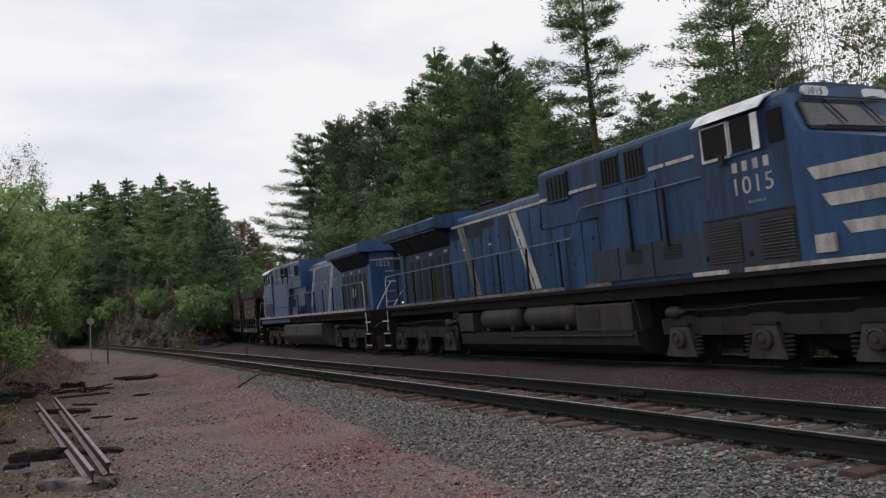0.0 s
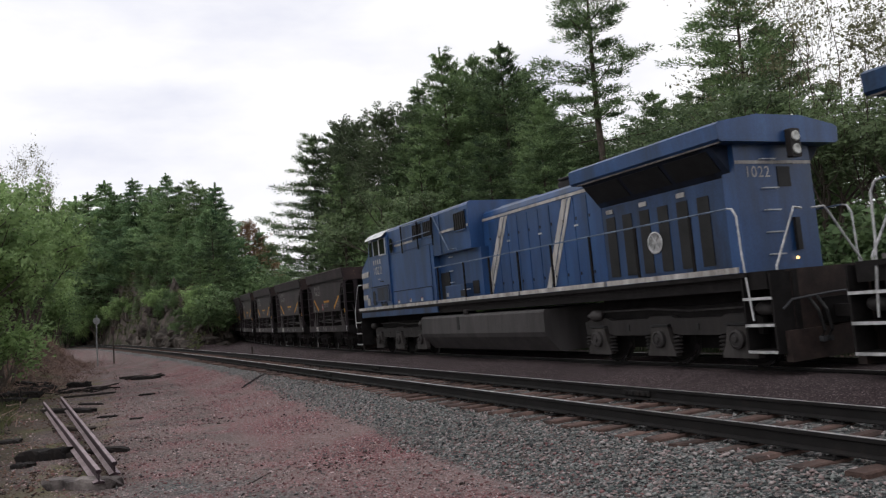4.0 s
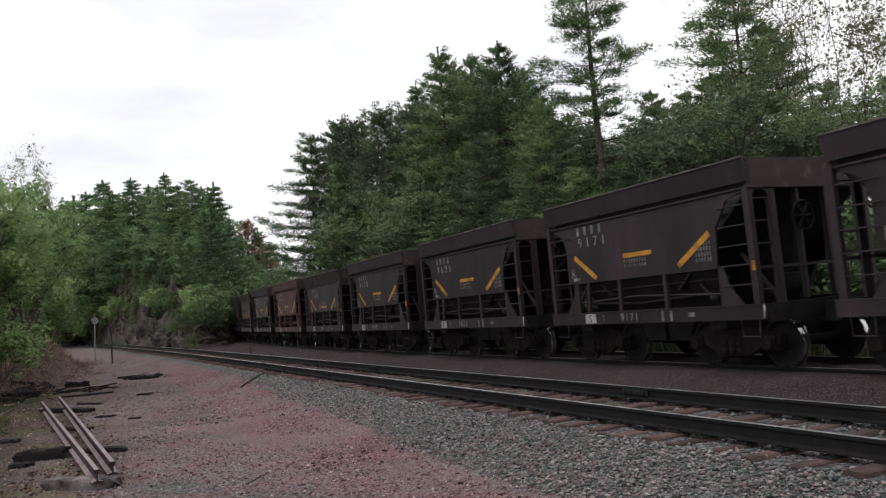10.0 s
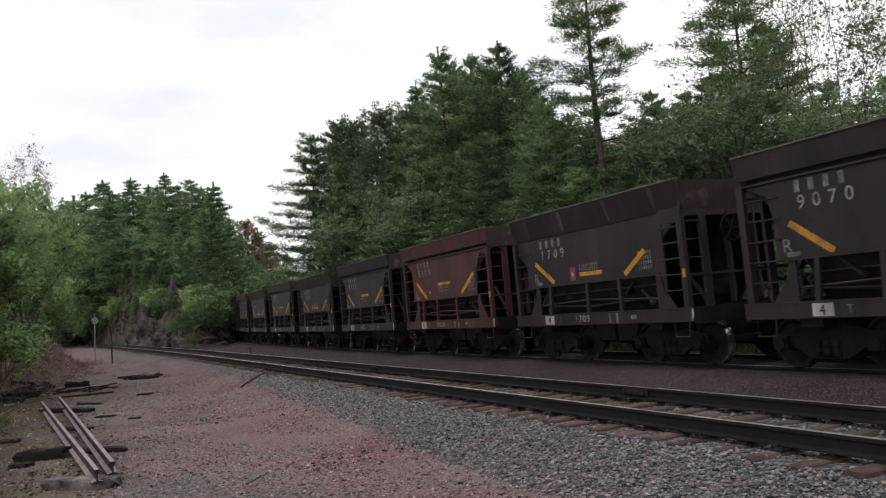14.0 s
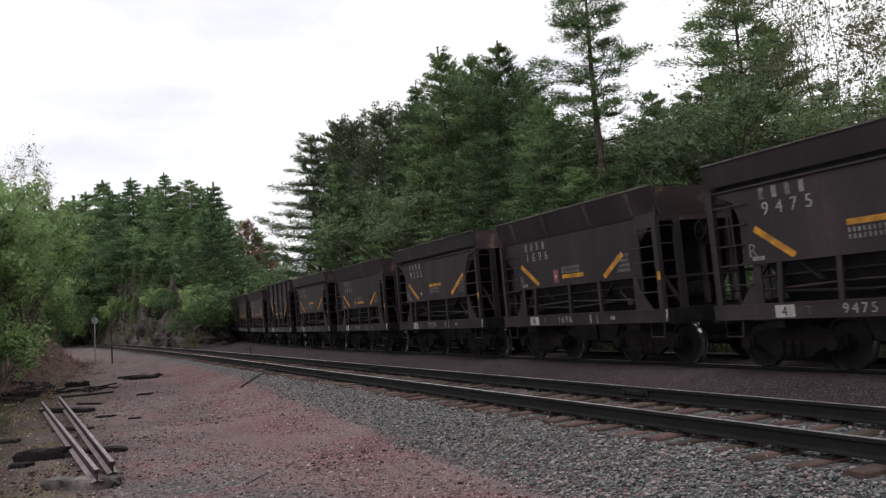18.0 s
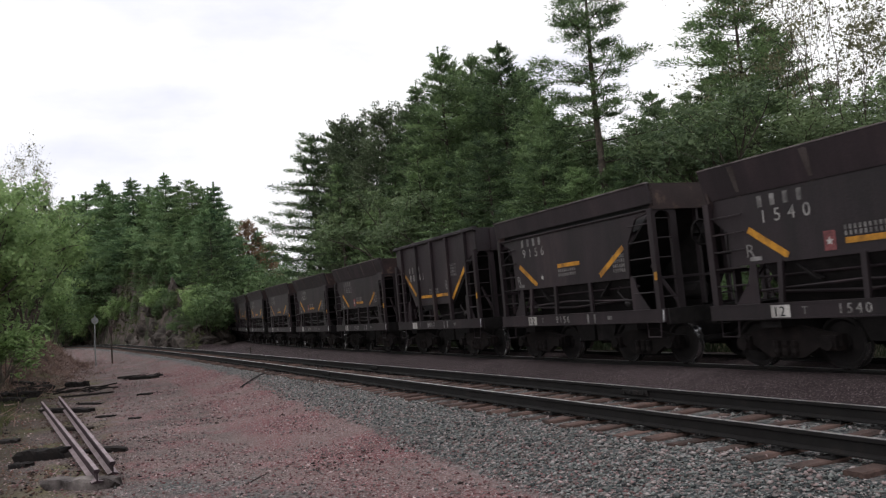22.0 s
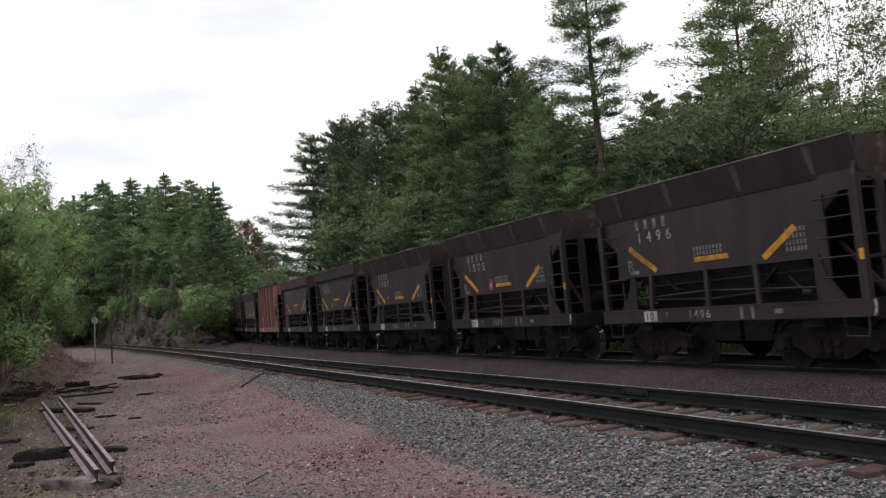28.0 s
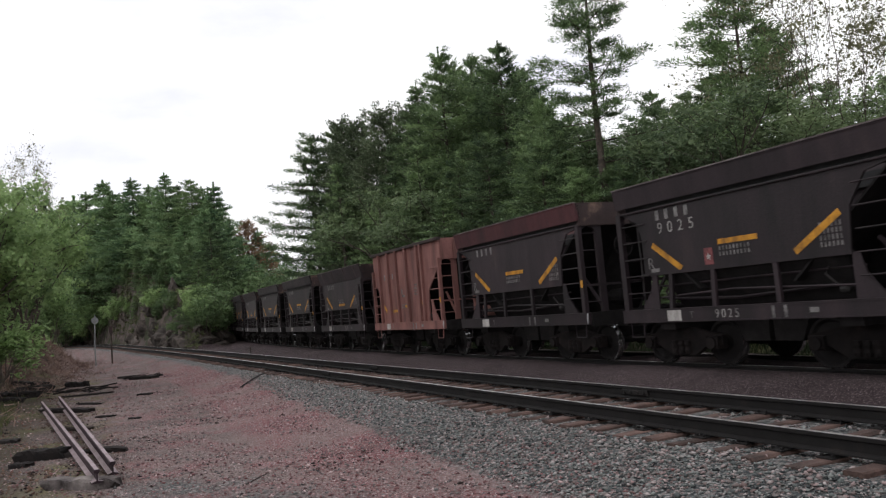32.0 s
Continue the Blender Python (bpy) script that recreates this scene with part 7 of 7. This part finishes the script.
def timber(name, a, b, w, h, mat, label, seed, category="timber"):
    """An old beam lying from a to b: split ends, hollow top, worn edges."""
    rng = random.Random(seed)
    a, b = Vector(a), Vector(b)
    d = b - a
    side = Vector((-d.y, d.x, 0)).normalized()
    bld, rings, n = Build(), 15, 8
    verts, faces = [], []
    for k in range(rings):
        u = k / (rings - 1)
        p = a + d * u
        p.z = ground_z(p.x, p.y)
        e = 1 - 0.10 * (abs(u - 0.5) * 2) ** 8
        wear = [1 - 0.28 * max(0.0, noise.noise((u * 5.0, i * 0.7, seed * 0.37)) + 0.1) for i in range(n)]
        for i, (s, q) in enumerate([(-0.5, 0), (0.5, 0), (0.51, 0.70), (0.46, 0.97 * wear[3]), (0.15, 1.0 * wear[4]), (-0.15, 0.95 * wear[5]), (-0.45, 0.97 * wear[6]), (-0.51, 0.68)]):
            verts.append(p + side * (s * w * e + rng.uniform(-0.05, 0.05) * w) + Vector((0, 0, (q * h - 0.02) * (1 if q == 0 else e) + rng.uniform(-0.04, 0.04) * h)) + d.normalized() * (rng.uniform(-0.10, 0.10) * min(1.0, d.length) if k in (0, rings - 1) else 0))
    for k in range(rings - 1):
        faces += [(k * n + i, k * n + (i + 1) % n, (k + 1) * n + (i + 1) % n, (k + 1) * n + i) for i in range(n)]
    faces += [tuple(range(n))[::-1], tuple((rings - 1) * n + i for i in range(n))]
    bld.add(verts, faces)
    return tagged(new(name, bld.mesh(name, mat)), label, category)


def loose_rail(a, b, label):
    """A spare rail lying on old timbers."""
    line = [Vector(a) + (Vector(b) - Vector(a)) * u for u in np.linspace(0, 1, 6)]
    me = rail_mesh(line)
    me.name = "loose_rail"
    me.materials[0] = LOOSE
    me.materials[1] = LOOSETOP
    for p in me.polygons:
        if {i % 14 for i in p.vertices} in ({5, 6}, {9, 10}):
            p.material_index = 1
    return tagged(new("loose_rail", me), label, "rail", "spare rails on the ground")


LOOSE = material("rusted_spare_rail", (0.040, 0.022, 0.028), 0.75, 0.2, (0.02, 0.013, 0.016), (0.085, 0.055, 0.06), 4, 60, 0.3)
LOOSETOP = material("pale_rusted_head", (0.33, 0.26, 0.275), 0.6, 0.3, (0.20, 0.15, 0.16), (0.42, 0.35, 0.36), 4, 60, 0.2)
loose_rail((-11.83, 0.21, -0.235), (-27.04, -0.94, -0.235), "rusty spare steel rail lying on old ties")
loose_rail((-12.34, 0.43, -0.235), (-28.48, -0.48, -0.235), "rusty spare steel rail lying on old ties")
OLD = "old ties lying about"
for a, b, w, h, mat, label in [((-16.0, -1.0, 0), (-15.7, -0.22, 0), 0.30, 0.22, CHARWOOD, "split half of a dark rotten tie"), ((-15.75, -0.25, 0), (-15.35, 0.74, 0), 0.26, 0.11, CHARWOOD, "dark rotten tie under the spare rails"), ((-25.3, -0.85, 0), (-24.6, 0.42, 0), 0.36, 0.14, CHARWOOD, "dark rotten tie under the spare rails"),
                               ((-20.3, -0.5, 0), (-19.9, 0.35, 0), 0.22, 0.10, OLDWOOD, "dark rotten tie under the spare rails"), ((-12.55, -0.42, 0), (-11.95, 0.42, 0), 0.25, 0.17, GREYWOOD, "split grey plank end beside the spare rails"),
                               ((-37.2, -0.35, 0), (-36.8, 0.5, 0), 0.3, 0.26, CHARWOOD, "short thick black timber in the clearing"), ((-38.6, 2.35, 0), (-37.3, 3.25, 0), 0.42, 0.16, CHARWOOD, "rotten broken timber in the gravel"),
                               ((-40.3, 1.9, 0), (-39.6, 2.5, 0), 0.25, 0.12, CHARWOOD, "rotten broken timber in the gravel"), ((-39.2, 2.9, 0), (-38.7, 3.7, 0), 0.2, 0.1, CHARWOOD, "rotten broken timber in the gravel"),
                               ((-25.1, 4.7, 0), (-27.6, 6.0, 0), 0.07, 0.06, CHARWOOD, "thin dark stick on the ballast"), ((-31.2, -2.4, 0), (-31.6, -1.15, 0), 0.42, 0.26, CHARWOOD, "black rotten log by the thicket"),
                               ((-29.0, -2.9, 0), (-28.7, -1.5, 0), 0.4, 0.2, CHARWOOD, "black rotten log by the thicket"), ((-24.2, -3.0, 0), (-23.8, -1.9, 0), 0.25, 0.12, OLDWOOD, "mossy old tie in the weeds"),
                               ((-17.5, -2.2, 0), (-17.3, -1.75, 0), 0.24, 0.13, CHARWOOD, "stub of a rotten tie in the weeds"), ((-15.3, -1.05, 0), (-15.1, -0.75, 0), 0.2, 0.10, CHARWOOD, "stub of a rotten tie in the weeds"),
                               ((-19.4, -1.55, 0), (-19.2, -1.15, 0), 0.26, 0.10, CHARWOOD, "stub of a rotten tie in the weeds"), ((-22.4, 0.5, 0), (-22.1, 0.85, 0), 0.16, 0.07, CHARWOOD, "small dark piece of timber on the ground"),
                               ((-20.9, 1.15, 0), (-20.7, 1.4, 0), 0.12, 0.06, CHARWOOD, "small dark piece of timber on the ground"), ((-27.2, 0.1, 0), (-26.6, 0.65, 0), 0.2, 0.08, CHARWOOD, "small dark piece of timber on the ground"),
                               ((-10.4, 1.9, 0), (-11.0, 2.35, 0), 0.03, 0.03, OLDWOOD, "small dark stick on the gravel"), ((-34.6, -2.0, 0), (-35.4, -0.9, 0), 0.5, 0.3, CHARWOOD, "black rotten log by the thicket"),
                               ((-38.0, -2.4, 0), (-37.5, -1.1, 0), 0.42, 0.3, CHARWOOD, "black rotten log by the thicket"), ((-33.0, -3.0, 0), (-34.4, -1.7, 0), 0.3, 0.22, CHARWOOD, "black rotten log by the thicket"),
                               ((-28.6, 1.9, 0), (-28.2, 2.3, 0), 0.2, 0.08, CHARWOOD, "small dark piece of timber on the ground"), ((-30.8, -0.35, 0), (-31.6, 1.25, 0), 0.16, 0.09, CHARWOOD, "long broken branch on the ground")]:
    timber("old_tie", a, b, w, h, mat, label, int(abs(a[0]) * 100), "timber")["group"] = OLD


def branch_heap(x, y, seed):
    """A low tangle of broken dark branches."""
    rng = random.Random(seed)
    b = Build()
    z0 = ground_z(x, y)
    for _ in range(15):
        a, ln = rng.gauss(1.9, 0.7), rng.uniform(0.3, 1.1)
        px, py, pz = x + rng.gauss(0, 0.5), y + rng.gauss(0, 0.35), z0 + rng.uniform(0.0, 0.10)
        dx, dy = math.cos(a) * ln / 2, math.sin(a) * ln / 2
        b.tube([(px - dx, py - dy, pz + rng.uniform(-0.04, 0.10)), (px + rng.uniform(-0.1, 0.1), py, pz + 0.05), (px + dx, py + dy, pz + rng.uniform(-0.04, 0.14))], rng.uniform(0.008, 0.028), 5)
    tagged(new("branch_heap", b.mesh("branch_heap", CHARWOOD)), "low heap of broken dark branches in the clearing", "branches", "heaps of dead branches")


for k, (hx, hy) in enumerate([(-33.4, 0.7), (-32.6, -0.5), (-33.2, -1.6), (-30.4, -2.0), (-38.9, 2.6)]):
    branch_heap(hx, hy, 40 + k)


SIGNPAINT = material("grey_sign_paint", (0.24, 0.25, 0.25), 0.6, 0.1, (0.13, 0.13, 0.13), None, 5, 40, 0.05)


def signpost():
    """A thin metal post with a round plate, and a dark box above it."""
    x, y = -58.0, 1.35
    z = ground_z(x, y)
    t = tagged(empty("track_sign"), "grey metal signpost with a round pale plate", "sign")
    t.location = (x, y, z)
    b = Build()
    b.tube([(0, 0, -0.2), (0, 0, 1.6), (0.02, 0.10, 3.45)], 0.045, 8)
    part("post", b, SIGNPAINT, t)
    b = Build()
    b.lathe([(0.23, 0.0), (0.23, 0.03)], (0.05, 0.08, 3.05), "x", 20)
    part("plate", b, SIGNPAINT, t, "round pale grey plate")
    x, y = -60.0, 2.45
    t = tagged(empty("marker_post"), "thin dark rusty marker post", "post")
    t.location = (x, y, ground_z(x, y))
    b = Build()
    b.bar((0, 0, -0.2), (0.0, 0.04, 2.6), 0.11, 0.09)
    part("post", b, OLDWOOD, t)
    b = Build()
    b.box(0.05, 0.08, -0.10, 0.14, 2.1, 2.6)
    part("plate", b, ORE_RUST, t, "small rusty red plate")
    x, y = -44.0, 8.9
    t = tagged(new("stake", Build().bar((0, 0, -0.2), (0, 0, 0.45), 0.06, 0.06).mesh("stake", OLDWOOD)), "short dark stake beside the rails", "stake")
    t.location = (x, y, ground_z(x, y))


signpost()


def undergrowth():
    """Grass and weeds along the far side of the train's track and under the thicket."""
    rng = np.random.default_rng(9)
    at = []
    for _ in range(5200):
        x = -rng.uniform(2, 62)
        at.append((x, train_y(x) + rng.uniform(3.4, 7.5)))
    p = np.array([(x, y, ground_z(x, y)) for x, y in at])
    for _ in range(3600):
        x = -rng.uniform(64, 112)
        y = near_y(x) + rng.uniform(3.0, 11.0)
        if y < train_y(x) - 3:
            at.append((x, y))
    p = np.array([(x, y, ground_z(x, y)) for x, y in at])
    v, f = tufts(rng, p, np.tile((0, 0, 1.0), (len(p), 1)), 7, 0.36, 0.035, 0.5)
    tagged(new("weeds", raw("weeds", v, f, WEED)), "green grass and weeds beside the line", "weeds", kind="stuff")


def dry_brush():
    """A heap of dead twigs and leaf litter under the thicket."""
    rng = np.random.default_rng(21)
    x = np.clip(rng.normal(-49, 8.5, 5200), -66, -22)
    y = -1.9 + rng.normal(0, 1.25, len(x)) - 0.05 * (x + 49)
    p = np.array([(a, b, ground_z(a, b)) for a, b in zip(x, y)])
    v, f = tufts(rng, p, rng.normal(0, 1, p.shape) * (1, 1, 0.3), 4, 0.45, 0.03, 0.15)
    tagged(new("dry_brush", raw("dry_brush", v, f, BRUSH)), "brown dead twigs and litter under the thicket", "brush", kind="stuff")
    x = -rng.uniform(14, 40, 2200)
    y = -1.6 - np.abs(rng.normal(0, 1.3, len(x)))
    p = np.array([(a, b, ground_z(a, b)) for a, b in zip(x, y)])
    v, f = tufts(rng, p, np.tile((0, 0, 1.0), (len(p), 1)), 5, 0.13, 0.02, 0.3)
    tagged(new("moss_and_grass", raw("moss_and_grass", v, f, MOSS)), "short dull green grass by the old ties", "grass", kind="stuff")


CHIPS = stone_material("dark_bark_chips", ((0.012, 0.009, 0.008), (0.03, 0.022, 0.02), (0.05, 0.036, 0.032), (0.09, 0.066, 0.056)))
scatter("bark_debris", "dark bark and rotten wood chips strewn over the ground", 9000, 15, (-50, -8, -4.0, 4.6), (0.010, 0.034), lambda x, y: noise.noise((x * 0.6, y * 0.6, 18.0)) > (0.0 if y < 0.8 + 0.03 * (x + 15) else 0.30), CHIPS, "debris")
DEADLEAF = stone_material("dead_leaves", ((0.035, 0.022, 0.018), (0.085, 0.050, 0.038), (0.15, 0.085, 0.062), (0.24, 0.16, 0.12)))
scatter("leaf_litter", "brown dead leaves strewn among the old ties", 7000, 19, (-44, -10, -4.5, 0.6), (0.012, 0.034), lambda x, y: noise.noise((x * 0.45, y * 0.8, 7.0)) > 0.02 + 0.16 * (y + 1.2), DEADLEAF, "leaf litter")
BRUSH = leaf_material("dead_brush", (0.095, 0.062, 0.054), (0.297, 0.203, 0.169), 0.8, 0.05)
MOSS = leaf_material("short_grass", (0.05, 0.06, 0.025), (0.12, 0.12, 0.055), 0.8, 0.1)


def rock_scrub():
    """Leafy scrub and creepers in patches on the rock face."""
    rng = np.random.default_rng(33)
    at = []
    while len(at) < 700:
        x = -rng.uniform(63, 104)
        y = near_y(x) + rng.uniform(2.2, 9.0)
        if y < train_y(x) - 2.4 and noise.noise((x * 0.33, y * 0.33, 6.0)) > -0.12:
            at.append((x, y, ground_z(x, y) + 0.1))
    v, f, lean = leaves(rng, np.array(at), 34, 0.55, 0.16, 0.6, 1.2)
    me = raw("rock_scrub", v, f, SCRUB)
    me.polygons.foreach_set("use_smooth", [True] * len(me.polygons))
    me.normals_split_custom_set_from_vertices(lean)
    tagged(new("rock_scrub", me), "dull green scrub and creepers on the rock face", "scrub", kind="stuff")


SCRUB = leaf_material("dull_scrub_leaves", (0.050, 0.062, 0.030), (0.150, 0.165, 0.080), 0.6, 0.3)
dry_brush()
undergrowth()
rock_scrub()


# ================= movement =================
def gone(t):
    """How far the train has run since 8 s."""
    u = t - 8.0
    slow = 0.12 * max(0.0, 1 - t / 1.5)
    return -slow + 5.015 * u + 0.02825 * u * u - 0.2592 * (u / 10) ** 3 - 0.0315 * (u / 10) ** 4


def on_line(x, backwards=False):
    """The pose of a vehicle whose middle is at x on the train's track."""
    x = max(x, -285.0)
    turn = math.degrees(math.atan2(train_y(x + 2) - train_y(x - 2), 4.0))
    pitch = -math.degrees(math.atan2(rise(x + 2) - rise(x - 2), 4.0))
    if backwards:
        return pose(x, train_y(x), rise(x), 0, -pitch, turn + 180)
    return pose(x, train_y(x), rise(x), 0, pitch, turn)


def motions():
    vehicles = [(lead_loco, 22.1, False, 0.53), (second_loco, 0.3, True, 0.53)] + [(car, place, False, 0.42) for car, place in train]
    for thing, place, backwards, r in vehicles:
        walk(thing, [(float(t), on_line(place + gone(t), backwards)) for t in range(33)])
        # wheels roll while the vehicle runs through the open stretch
        steps, t, last = [0.0], 0.0, None
        while t < 32.0:
            x = place + gone(t)
            if -66 < x < 8:
                t += 0.1
                steps.append(min(t, 32.0))
            else:
                t += 0.1
        if steps[-1] < 32.0:
            steps.append(32.0)
        angle, rows, before = 0.0, [], None
        for k, t in enumerate(steps):
            if k and t - steps[k - 1] < 0.15:
                angle += (gone(t) - gone(steps[k - 1])) / r * (-1 if backwards else 1)
            rows.append((t, angle))
        for w in thing.children:
            if w.name.startswith("wheelset"):
                at = w.matrix_basis.translation.copy()
                walk(w, [(t, Matrix.Translation(at) @ Matrix.Rotation(a, 4, "Y")) for t, a in rows])


motions()
